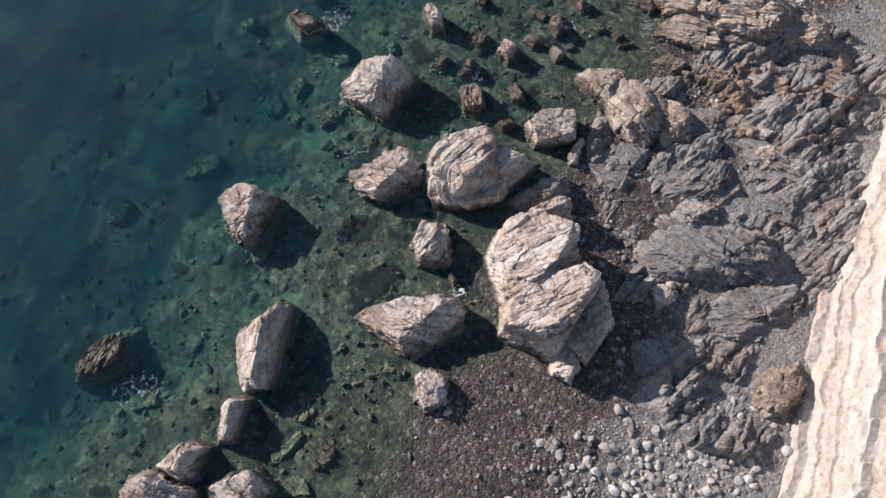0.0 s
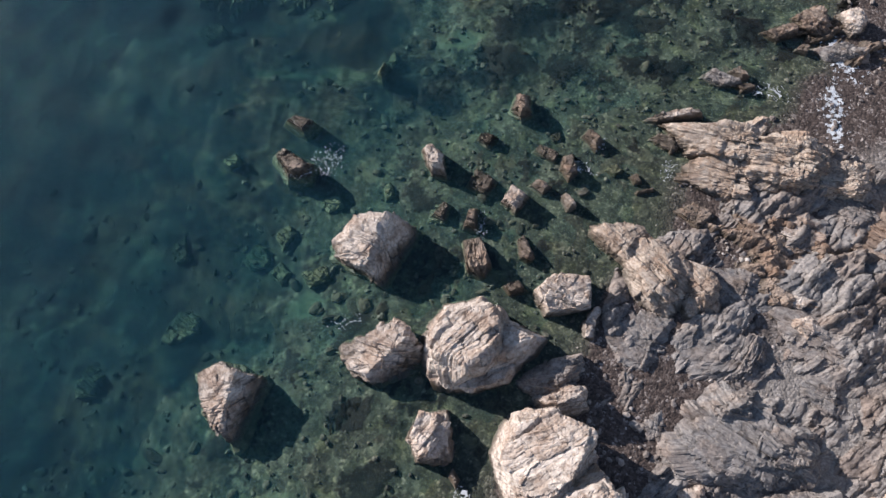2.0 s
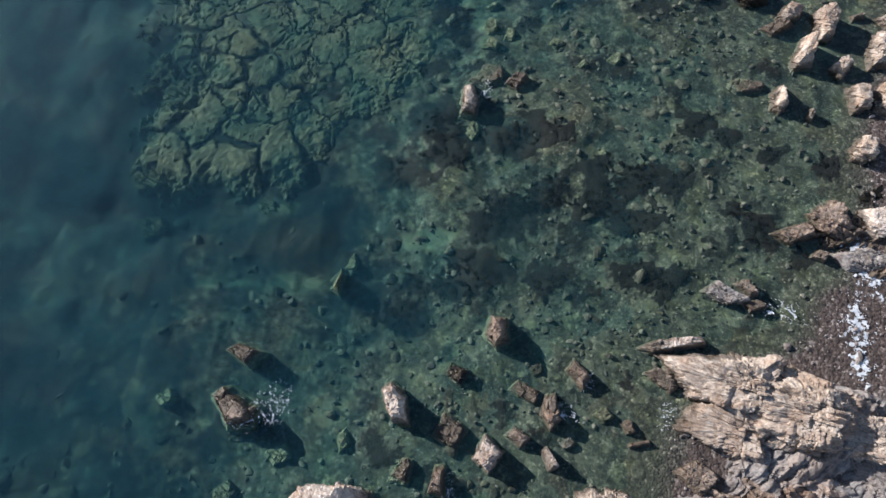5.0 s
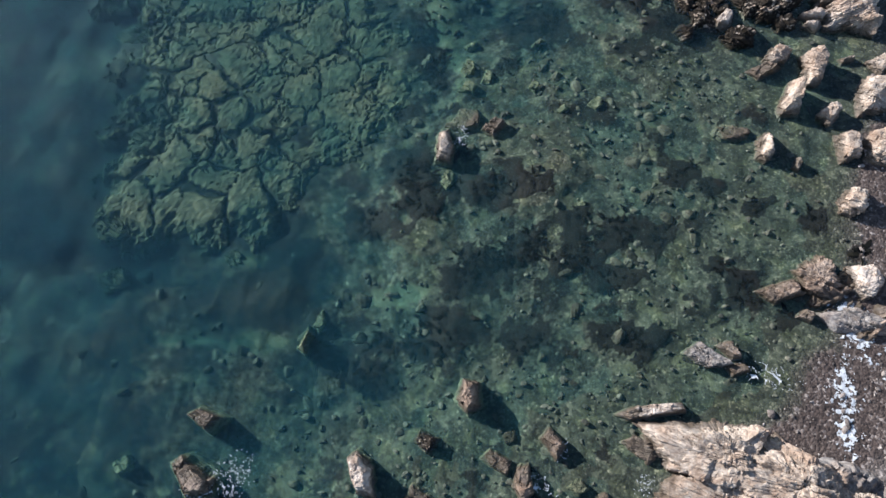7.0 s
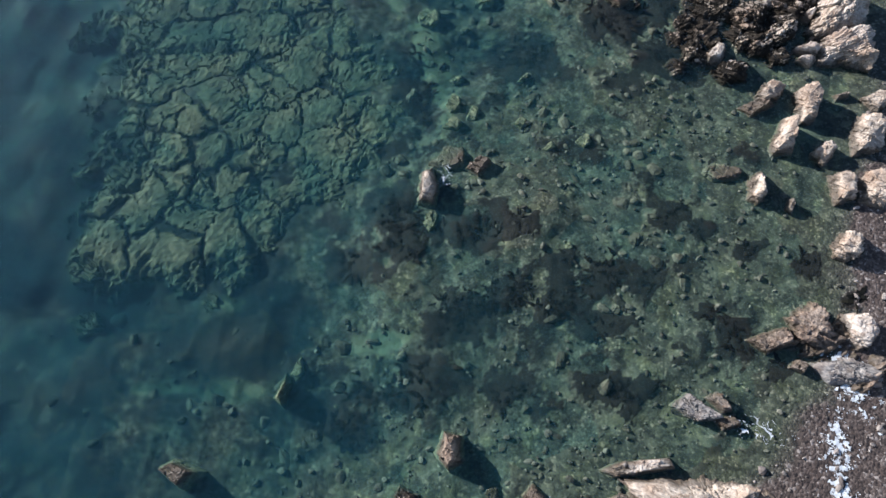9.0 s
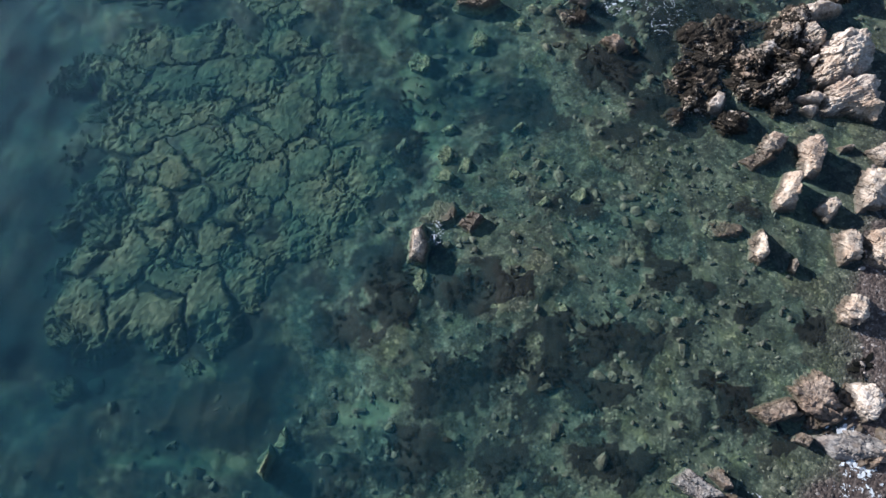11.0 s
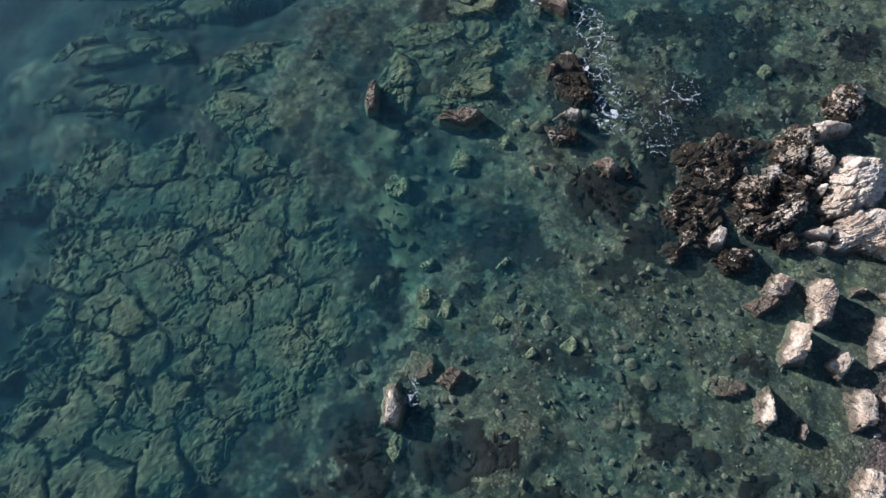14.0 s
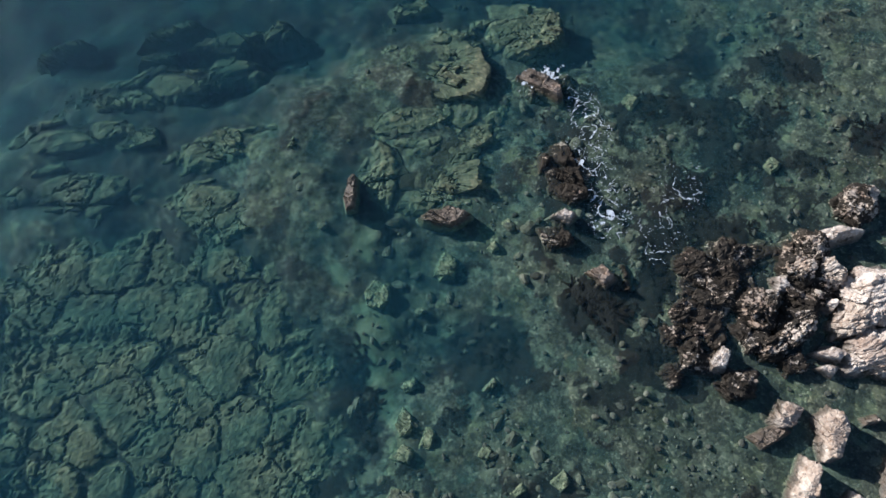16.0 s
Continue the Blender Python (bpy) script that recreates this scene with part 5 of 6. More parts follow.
rock("boulder", "tan wedge of rock ringed with dark weed", "boulder", 14.04, 52.23, 0.45, BROWN_ROCK, (-0.00, 0.00, 1, [(45, 0.42), (115, 0.48), (227, 0.38), (306, 0.51)]), flat=1.0)
rock("boulder", "rock whitened by breaking foam", "boulder", 11.72, 63.10, 0.35, BROWN_ROCK, (-0.00, -0.00, 1, [(64, 0.89), (74, 0.85), (125, 1.34), (235, 0.44), (356, 1.24)]), flat=1.0)
rock("rock_outcrop", "dark weedy reef awash behind the foam", "outcrop", 12.65, 57.82, 0.12, WEEDY_ROCK, (-0.00, -0.00, 1, [(19, 0.82), (130, 1.57), (192, 1.08), (236, 1.42), (291, 1.68)]), rough=1.5, flat=1.0)
rock("rock_outcrop", "weed-clad reef at the foot of a pink rock", "outcrop", 11.97, 54.29, 0.05, WEEDY_ROCK, (-0.00, -0.00, 1, [(30, 0.71), (96, 0.66), (199, 0.75), (286, 0.61)]), rough=1.5, flat=1.0)
rock("boulder", "lone upright pinkish rock with foam at its side", "boulder", 3.22, 40.31, 0.61, TAN_ROCK, (-0.00, -0.00, 1, [(18, 0.46), (117, 0.73), (175, 0.41), (253, 0.81), (351, 0.42)]))
rock("sunken_rock", "sunken rock with an olive film, under clear water", "rock", 4.33, 42.17, -0.05, BROWN_ROCK, (0.00, 0.00, 1, [(74, 0.51), (156, 0.5), (272, 0.52), (350, 0.63)]), group='sunken rocks', flat=1.0)
rock("boulder", "brown pointed rock just awash", "boulder", 5.85, 41.45, 0.15, BROWN_ROCK, (-0.00, 0.00, 1, [(68, 0.5), (132, 0.4), (230, 0.47), (323, 0.36)]), flat=1.0)
rock("sunken_rock", "sunken rock with an olive film, under clear water", "rock", 3.38, 38.70, -0.2, DROWNED_ROCK, (0.00, 0.00, 1, [(36, 0.36), (144, 0.33), (222, 0.3), (347, 0.3)]), group='sunken rocks', flat=1.0)
rock("sunken_rock", "round olive boulder under clear green water", "rock", 3.10, 51.56, -0.3, DROWNED_ROCK, (0.00, -0.00, 1, [(4, 0.58), (75, 0.69), (144, 0.6), (194, 0.55), (246, 0.63), (313, 0.64)]), group='sunken rocks', flat=1.0)
rock("sunken_rock", "pale slender stone on the sea floor", "rock", 8.61, 47.18, -0.7, PALE_ROCK, (0.00, 0.00, 1, [(70, 0.28), (137, 0.15), (230, 0.3), (315, 0.12)]), group='sunken rocks', flat=1.0)
rock("boulder", "narrow brown rock standing in dark water", "boulder", 1.64, 56.78, 0.25, BROWN_ROCK, (-0.00, -0.00, 1, [(0, 0.34), (71, 0.88), (169, 0.31), (194, 0.4), (289, 0.83)]), flat=1.0)
rock("boulder", "brown craggy rock breaking the surface of the reef", "boulder", 6.51, 55.50, 0.2, BROWN_ROCK, (-0.00, 0.00, 1, [(64, 0.72), (100, 0.6), (123, 0.74), (231, 0.92), (262, 0.61), (296, 0.71)]), ledge=0.9, flat=1.0)
rock("sunken_rock", "sunken rock with an olive film, under clear water", "rock", 6.47, 52.99, -0.25, DROWNED_ROCK, (-0.00, 0.00, 1, [(65, 0.57), (150, 0.44), (205, 0.51), (281, 0.57), (354, 0.48)]), group='sunken rocks', flat=1.0)
rock("sunken_rock", "sunken rock with an olive film, under clear water", "rock", 5.18, 50.72, -0.45, PALE_ROCK, (-0.00, 0.00, 1, [(49, 0.25), (121, 0.2), (230, 0.25), (301, 0.2)]), group='sunken rocks', flat=1.0)
rock("sunken_rock", "sunken rock with an olive film, under clear water", "rock", 16.59, 62.25, -0.35, DROWNED_ROCK, (0.00, -0.00, 1, [(40, 0.41), (136, 0.4), (214, 0.37), (324, 0.36)]), group='sunken rocks', flat=1.0)
rock("sunken_rock", "sunken rock with an olive film, under clear water", "rock", 23.41, 58.28, -0.2, DROWNED_ROCK, (0.00, 0.00, 1, [(31, 0.35), (136, 0.28), (220, 0.37), (309, 0.32)]), group='sunken rocks', flat=1.0)
rock("sunken_rock", "sunken rock with an olive film, under clear water", "rock", 12.37, 67.19, -0.05, BROWN_ROCK, (-0.00, 0.00, 1, [(54, 0.47), (134, 0.56), (234, 0.47), (314, 0.56)]), group='sunken rocks', flat=1.0)
rock("sunken_rock", "sunken rock with an olive film, under clear water", "rock", 11.16, 52.26, -0.35, DROWNED_ROCK, (0.00, 0.00, 1, [(20, 0.31), (121, 0.3), (205, 0.32), (292, 0.33)]), group='sunken rocks', flat=1.0)
rock("sunken_rock", "sunken rock with an olive film, under clear water", "rock", 8.81, 53.92, -0.4, DROWNED_ROCK, (0.00, 0.00, 1, [(30, 0.27), (136, 0.21), (222, 0.3), (304, 0.25)]), group='sunken rocks', flat=1.0)
rock("sunken_rock", "sunken rock with an olive film, under clear water", "rock", 9.58, 55.17, -0.4, DROWNED_ROCK, (0.00, -0.00, 1, [(30, 0.23), (128, 0.22), (205, 0.23), (308, 0.21)]), group='sunken rocks', flat=1.0)
rock("sunken_rock", "sunken rock with an olive film, under clear water", "rock", 8.45, 47.15, -0.35, PALE_ROCK, (-0.00, 0.00, 1, [(65, 0.37), (136, 0.2), (245, 0.37), (316, 0.2)]), group='sunken rocks', flat=1.0)
rock("sunken_rock", "sunken rock with an olive film, under clear water", "rock", 4.55, 45.50, -0.4, DROWNED_ROCK, (-0.00, 0.00, 1, [(53, 0.43), (156, 0.31), (197, 0.36), (277, 0.5), (355, 0.34)]), group='sunken rocks', flat=1.0)
rock("sunken_rock", "sunken rock with an olive film, under clear water", "rock", 5.58, 44.84, -0.35, DROWNED_ROCK, (0.00, 0.00, 1, [(49, 0.41), (159, 0.23), (254, 0.47), (349, 0.28)]), group='sunken rocks', flat=1.0)
rock("sunken_rock", "sunken rock with an olive film, under clear water", "rock", 4.51, 44.16, -0.35, DROWNED_ROCK, (-0.00, -0.00, 1, [(66, 0.36), (134, 0.32), (253, 0.32), (333, 0.41)]), group='sunken rocks', flat=1.0)
rock("sunken_rock", "sunken rock with an olive film, under clear water", "rock", 6.49, 53.03, -0.4, DROWNED_ROCK, (0.00, 0.00, 1, [(58, 0.53), (157, 0.37), (258, 0.56), (349, 0.45)]), group='sunken rocks', flat=1.0)
rock("sunken_rock", "sunken rock with an olive film, under clear water", "rock", 4.77, 47.22, -0.4, DROWNED_ROCK, (0.00, 0.00, 1, [(34, 0.33), (119, 0.25), (216, 0.34), (296, 0.26)]), group='sunken rocks', flat=1.0)
rock("sunken_rock", "sunken rock with an olive film, under clear water", "rock", 8.12, 44.18, -0.3, DROWNED_ROCK, (-0.00, 0.00, 1, [(53, 0.33), (150, 0.28), (225, 0.31), (333, 0.26)]), group='sunken rocks', flat=1.0)
rock("sunken_rock", "sunken rock with an olive film, under clear water", "rock", 9.52, 42.69, -0.3, DROWNED_ROCK, (0.00, 0.00, 1, [(31, 0.34), (131, 0.18), (232, 0.36), (297, 0.23)]), group='sunken rocks', flat=1.0)
rock("sunken_rock", "sunken rock with an olive film, under clear water", "rock", 11.38, 43.02, -0.25, DROWNED_ROCK, (-0.00, 0.00, 1, [(28, 0.34), (127, 0.24), (227, 0.32), (309, 0.28)]), group='sunken rocks', flat=1.0)
rock("sunken_rock", "sunken rock with an olive film, under clear water", "rock", 10.12, 37.00, -0.3, DROWNED_ROCK, (0.00, -0.00, 1, [(27, 0.23), (137, 0.18), (223, 0.25), (308, 0.21)]), group='sunken rocks', flat=1.0)
rock("boulder", "brown-topped rock with foam running off it", "boulder", -7.77, 24.09, 0.35, BROWN_ROCK, (0.00, 0.00, 1, [(59, 0.7), (116, 1.1), (212, 0.78), (270, 0.96), (342, 1.14)]), flat=1.0)
rock("boulder", "flat brown rock awash with flecks of foam", "boulder", -7.62, 26.56, 0.12, BROWN_ROCK, (0.00, 0.00, 1, [(68, 0.4), (118, 0.6), (235, 0.36), (316, 0.62)]), flat=1.0)
rock("boulder", "knob of pale rock standing in the shallows", "boulder", -0.43, 24.20, 0.86, PALE_ROCK, (-0.00, 0.00, 1, [(4, 0.47), (47, 0.5), (137, 0.76), (199, 0.36), (259, 0.78)]))
rock("boulder", "small brown-pink rock standing in the shallows", "boulder", 4.27, 27.46, 0.65, BROWN_ROCK, (0.00, -0.00, 1, [(4, 0.49), (79, 0.63), (158, 0.49), (216, 0.48), (297, 0.6)]))
rock("boulder", "low mussel-dark rock just awash", "boulder", 2.35, 25.51, 0.1, WEEDY_ROCK, (-0.00, -0.00, 1, [(68, 0.37), (142, 0.48), (232, 0.34), (326, 0.43)]), flat=1.0)
rock("boulder", "flat rust-brown rock at the surface", "boulder", 2.03, 23.01, 0.1, BROWN_ROCK, (-0.00, -0.00, 1, [(50, 0.54), (150, 0.58), (236, 0.58), (326, 0.61)]), flat=1.0)
rock("boulder", "pale boulder with a bright face among small rocks", "boulder", 3.69, 22.01, 0.65, PALE_ROCK, (-0.00, 0.00, 1, [(50, 0.49), (151, 0.46), (225, 0.53), (319, 0.44)]))
rock("boulder", "tan rock resting against a pale boulder", "boulder", 5.01, 22.70, 0.36, PALE_ROCK, (-0.00, 0.00, 1, [(55, 0.3), (123, 0.38), (226, 0.3), (308, 0.36)]), flat=1.0)
rock("boulder", "reddish upright stone in the shallows", "boulder", 6.50, 23.82, 0.43, BROWN_ROCK, (-0.00, 0.00, 1, [(8, 0.37), (104, 0.64), (164, 0.38), (206, 0.4), (315, 0.52)]), flat=1.0)
rock("boulder", "flat red-brown rock at the surface", "boulder", 5.38, 24.68, 0.06, BROWN_ROCK, (-0.00, -0.00, 1, [(61, 0.38), (132, 0.53), (236, 0.3), (339, 0.56)]), flat=1.0)
rock("boulder", "angular tan rock with water breaking on it", "boulder", 7.89, 25.43, 0.3, BROWN_ROCK, (-0.00, 0.00, 1, [(42, 0.37), (136, 0.52), (214, 0.34), (321, 0.48)]), flat=1.0)
rock("boulder", "small pale stone in a wet gap", "boulder", 6.30, 21.81, 0.4, PALE_ROCK, (-0.00, 0.00, 1, [(28, 0.2), (124, 0.43), (200, 0.22), (296, 0.42)]), flat=1.0)
rock("boulder", "low olive-brown rock in a wet gap", "boulder", 8.89, 23.65, 0.06, REEF_ROCK, (-0.00, -0.00, 1, [(54, 0.31), (124, 0.29), (232, 0.32), (302, 0.28)]), flat=1.0)
rock("boulder", "small red-brown stone in a wet gap", "boulder", 9.91, 23.15, 0.2, BROWN_ROCK, (-0.00, -0.00, 1, [(22, 0.24), (115, 0.26), (205, 0.26), (278, 0.28)]), flat=1.0)
rock("boulder", "flat red-brown stone in a wet gap", "boulder", 10.30, 22.40, 0.2, BROWN_ROCK, (-0.00, 0.00, 1, [(11, 0.46), (101, 0.14), (209, 0.42), (279, 0.15)]), flat=1.0)
rock("boulder", "ribbed brown slab at the surface", "boulder", -0.05, 21.35, 0.08, BROWN_ROCK, (-0.00, 0.00, 1, [(78, 0.47), (145, 0.34), (240, 0.39), (344, 0.35)]), flat=1.0, ledge=1.2)
rock("boulder", "slender tan rock standing in shallow water", "boulder", 1.45, 20.94, 0.35, BROWN_ROCK, (0.00, -0.00, 1, [(90, 0.55), (164, 0.25), (255, 0.5), (357, 0.3)]), flat=1.0)
rock("boulder", "olive rock standing in deep water, just covered", "boulder", -3.44, 30.18, -0.08, REEF_ROCK, (-0.00, -0.00, 1, [(38, 0.44), (157, 0.23), (229, 0.46), (344, 0.24)]), flat=1.0)
rock("sunken_rock", "sunken rock with an olive film, under clear water", "rock", -2.84, 31.15, -0.1, DROWNED_ROCK, (-0.00, 0.00, 1, [(18, 0.26), (154, 0.23), (218, 0.37), (316, 0.36)]), group='sunken rocks', flat=1.0)
rock("sunken_rock", "sunken rock with an olive film, under clear water", "rock", 3.26, 38.36, -0.15, DROWNED_ROCK, (-0.00, 0.00, 1, [(29, 0.3), (147, 0.29), (218, 0.33), (322, 0.33)]), group='sunken rocks', flat=1.0)
rock("sunken_rock", "sunken rock with an olive film, under clear water", "rock", -2.79, 22.69, -0.3, DROWNED_ROCK, (-0.00, 0.00, 1, [(15, 0.25), (132, 0.33), (193, 0.25), (310, 0.34)]), group='sunken rocks', flat=1.0)
rock("sunken_rock", "sunken rock with an olive film, under clear water", "rock", -5.76, 22.06, -0.4, DROWNED_ROCK, (0.00, 0.00, 1, [(24, 0.46), (120, 0.38), (214, 0.44), (301, 0.41)]), group='sunken rocks', flat=1.0)
rock("sunken_rock", "sunken rock with an olive film, under clear water", "rock", -8.01, 20.53, -0.4, DROWNED_ROCK, (-0.00, -0.00, 1, [(46, 0.35), (129, 0.34), (230, 0.34), (313, 0.35)]), group='sunken rocks', flat=1.0)
rock("sunken_rock", "sunken rock with an olive film, under clear water", "rock", -11.21, 24.59, -0.5, DROWNED_ROCK, (0.00, -0.00, 1, [(29, 0.38), (118, 0.33), (223, 0.36), (292, 0.37)]), group='sunken rocks', flat=1.0)
rock("sunken_rock", "sunken rock with an olive film, under clear water", "rock", 6.04, 25.74, -0.3, WEEDY_ROCK, (-0.00, 0.00, 1, [(24, 0.29), (116, 0.27), (207, 0.29), (291, 0.28)]), group='sunken rocks', flat=1.0)
rock("sunken_rock", "sunken rock with an olive film, under clear water", "rock", 4.35, 42.02, -0.15, BROWN_ROCK, (-0.00, -0.00, 1, [(73, 0.63), (146, 0.57), (222, 0.63), (283, 0.6), (349, 0.63)]), group='sunken rocks', flat=1.0)
rock("sunken_rock", "sunken rock with an olive film, under clear water", "rock", 7.15, 22.57, -0.15, GREY_ROCK, (-0.00, 0.00, 1, [(35, 0.29), (124, 0.26), (224, 0.3), (295, 0.28)]), group='sunken rocks', flat=1.0)
rock("reef_slab", "cracked olive-brown reef slab under clear blue-green water", "reef slab", -13.27, 41.34, -1.44, REEF_ROCK, (-0.00, -0.00, 1, [(8, 0.92), (83, 1.08), (153, 0.96), (204, 0.86), (249, 0.93), (322, 1.03)]), group='slabs of the sunken reef', flat=1.0, steep=16.0, ledge=0.6, rough=1.3)
rock("reef_slab", "cracked olive-brown reef slab under clear blue-green water", "reef slab", -10.04, 37.20, -1.54, REEF_ROCK, (0.00, 0.00, 1, [(31, 0.76), (99, 0.65), (227, 0.57), (277, 0.68)]), group='slabs of the sunken reef', flat=1.0, steep=16.0, ledge=0.6, rough=1.3)
rock("reef_slab", "cracked olive-brown reef slab under clear blue-green water", "reef slab", -6.83, 37.41, -1.34, REEF_ROCK, (0.00, -0.00, 1, [(84, 0.69), (159, 0.76), (236, 0.76), (282, 0.62), (360, 0.9)]), group='slabs of the sunken reef', flat=1.0, steep=16.0, ledge=0.6, rough=1.3)
rock("reef_slab", "cracked olive-brown reef slab under clear blue-green water", "reef slab", -14.03, 36.36, -1.54, REEF_ROCK, (-0.00, -0.00, 1, [(12, 0.92), (90, 1.18), (158, 0.83), (206, 1.01), (253, 0.97), (304, 1.03)]), group='slabs of the sunken reef', flat=1.0, steep=16.0, ledge=0.6, rough=1.3)
rock("reef_slab", "cracked olive-brown reef slab under clear blue-green water", "reef slab", -12.95, 53.13, -1.64, REEF_ROCK, (0.00, -0.00, 1, [(65, 1.01), (129, 1.26), (216, 0.97), (281, 1.21), (357, 1.3)]), group='slabs of the sunken reef', flat=1.0, steep=16.0, ledge=0.6, rough=1.3)
rock("reef_slab", "cracked olive-brown reef slab under clear blue-green water", "reef slab", -7.03, 53.43, -1.44, REEF_ROCK, (-0.00, 0.00, 1, [(6, 1.44), (93, 1.29), (189, 1.38), (247, 1.15), (314, 1.27)]), group='slabs of the sunken reef', flat=1.0, steep=16.0, ledge=0.6, rough=1.3)
rock("reef_slab", "cracked olive-brown reef slab under clear blue-green water", "reef slab", -4.04, 53.44, -1.44, REEF_ROCK, (0.00, -0.00, 1, [(9, 0.9), (101, 0.97), (204, 0.76), (285, 1.0)]), group='slabs of the sunken reef', flat=1.0, steep=16.0, ledge=0.6, rough=1.3)
rock("reef_slab", "cracked olive-brown reef slab under clear blue-green water", "reef slab", -6.71, 56.53, -1.44, REEF_ROCK, (0.00, -0.00, 1, [(9, 0.92), (89, 0.97), (203, 0.73), (278, 0.97)]), group='slabs of the sunken reef', flat=1.0, steep=16.0, ledge=0.6, rough=1.3)
rock("reef_slab", "cracked olive-brown reef slab under clear blue-green water", "reef slab", -4.48, 56.66, -1.44, REEF_ROCK, (0.00, 0.00, 1, [(77, 0.99), (192, 0.74), (279, 1.09), (354, 0.85)]), group='slabs of the sunken reef', flat=1.0, steep=16.0, ledge=0.6, rough=1.3)
rock("reef_slab", "cracked olive-brown reef slab under clear blue-green water", "reef slab", -14.88, 48.70, -1.84, REEF_ROCK, (-0.00, 0.00, 1, [(66, 0.78), (115, 1.0), (221, 1.18), (269, 0.82), (319, 1.33)]), group='slabs of the sunken reef', flat=1.0, steep=16.0, ledge=0.6, rough=1.3)
rock("reef_slab", "cracked olive-brown reef slab under clear blue-green water", "reef slab", -16.58, 50.85, -1.94, REEF_ROCK, (-0.00, -0.00, 1, [(24, 0.61), (107, 0.65), (207, 0.63), (278, 0.67)]), group='slabs of the sunken reef', flat=1.0, steep=16.0, ledge=0.6, rough=1.3)
rock("reef_slab", "cracked olive-brown reef slab under clear blue-green water", "reef slab", -5.22, 37.49, -1.49, REEF_ROCK, (-0.00, -0.00, 1, [(14, 0.54), (97, 0.55), (200, 0.48), (286, 0.53)]), group='slabs of the sunken reef', flat=1.0, steep=16.0, ledge=0.6, rough=1.3)
rock("reef_slab", "cracked olive-brown reef slab under clear blue-green water", "reef slab", -13.60, 33.50, -1.94, REEF_ROCK, (0.00, -0.00, 1, [(23, 0.72), (109, 0.61), (217, 0.66), (281, 0.66)]), group='slabs of the sunken reef', flat=1.0, steep=16.0, ledge=0.6, rough=1.3)
rock("reef_slab", "cracked olive-brown reef slab under clear blue-green water", "reef slab", -7.55, 34.47, -1.54, REEF_ROCK, (-0.00, 0.00, 1, [(26, 0.46), (106, 0.44), (209, 0.44), (290, 0.44)]), group='slabs of the sunken reef', flat=1.0, steep=16.0, ledge=0.6, rough=1.3)
rock("reef_slab", "cracked olive-brown reef slab under clear blue-green water", "reef slab", -5.91, 59.92, -0.95, REEF_ROCK, (-0.00, 0.00, 1, [(64, 1.29), (124, 0.79), (242, 1.33), (279, 0.94), (353, 1.63)]), group='slabs of the sunken reef', flat=1.0, steep=16.0, ledge=0.7, rough=1.3)
rock("reef_slab", "cracked olive-brown reef slab under clear blue-green water", "reef slab", -2.36, 60.33, -0.95, REEF_ROCK, (-0.00, -0.00, 1, [(90, 1.16), (153, 1.15), (214, 1.07), (293, 1.03), (350, 1.1)]), group='slabs of the sunken reef', flat=1.0, steep=16.0, ledge=0.7, rough=1.3)
rock("reef_slab", "cracked olive-brown reef slab under clear blue-green water", "reef slab", -6.55, 56.31, -1.1, REEF_ROCK, (-0.00, -0.00, 1, [(7, 1.09), (83, 1.13), (138, 1.06), (227, 0.83), (255, 0.9)]), group='slabs of the sunken reef', flat=1.0, steep=16.0, ledge=0.7, rough=1.3)
rock("reef_slab", "cracked olive-brown reef slab under clear blue-green water", "reef slab", -4.07, 56.13, -1, REEF_ROCK, (0.00, 0.00, 1, [(74, 1.27), (156, 0.99), (191, 0.91), (275, 1.38), (356, 0.96)]), group='slabs of the sunken reef', flat=1.0, steep=16.0, ledge=0.7, rough=1.3)
rock("reef_slab", "cracked olive-brown reef slab under clear blue-green water", "reef slab", -6.24, 64.63, -1.15, REEF_ROCK, (-0.00, -0.00, 1, [(37, 0.54), (110, 0.52), (217, 0.5), (300, 0.51)]), group='slabs of the sunken reef', flat=1.0, steep=16.0, ledge=0.7, rough=1.3)
rock("reef_slab", "cracked olive-brown reef slab under clear blue-green water", "reef slab", -9.44, 67.61, -1.15, REEF_ROCK, (-0.00, -0.00, 1, [(24, 1.76), (115, 0.69), (249, 1.18), (305, 1.06)]), group='slabs of the sunken reef', flat=1.0, steep=16.0, ledge=0.7, rough=1.3)
rock("reef_slab", "cracked olive-brown reef slab under clear blue-green water", "reef slab", 5.99, 64.72, -0.7, REEF_ROCK, (-0.00, 0.00, 1, [(25, 2.5), (78, 2.31), (121, 2.74), (197, 2.68), (237, 2.2), (270, 2.4), (348, 3.12)]), group='slabs of the sunken reef', flat=1.0, steep=16.0, ledge=0.7, rough=1.3)
rock("reef_slab", "cracked olive-brown reef slab under clear blue-green water", "reef slab", 7.56, 60.05, -0.7, REEF_ROCK, (-0.00, -0.00, 1, [(11, 1.56), (95, 0.93), (210, 1.23), (292, 0.86)]), group='slabs of the sunken reef', flat=1.0, steep=16.0, ledge=0.7, rough=1.3)
rock("reef_slab", "cracked olive-brown reef slab under clear blue-green water", "reef slab", 5.64, 57.49, -0.7, REEF_ROCK, (0.00, -0.00, 1, [(17, 2.86), (90, 1.22), (126, 1.7), (214, 2.41), (263, 1.19), (285, 1.16)]), group='slabs of the sunken reef', flat=1.0, steep=16.0, ledge=0.7, rough=1.3)
rock("reef_slab", "cracked olive-brown reef slab under clear blue-green water", "reef slab", 11.28, 67.34, -0.7, REEF_ROCK, (-0.00, -0.00, 1, [(3, 1.95), (80, 1.63), (195, 1.66), (283, 1.74)]), group='slabs of the sunken reef', flat=1.0, steep=16.0, ledge=0.7, rough=1.3)
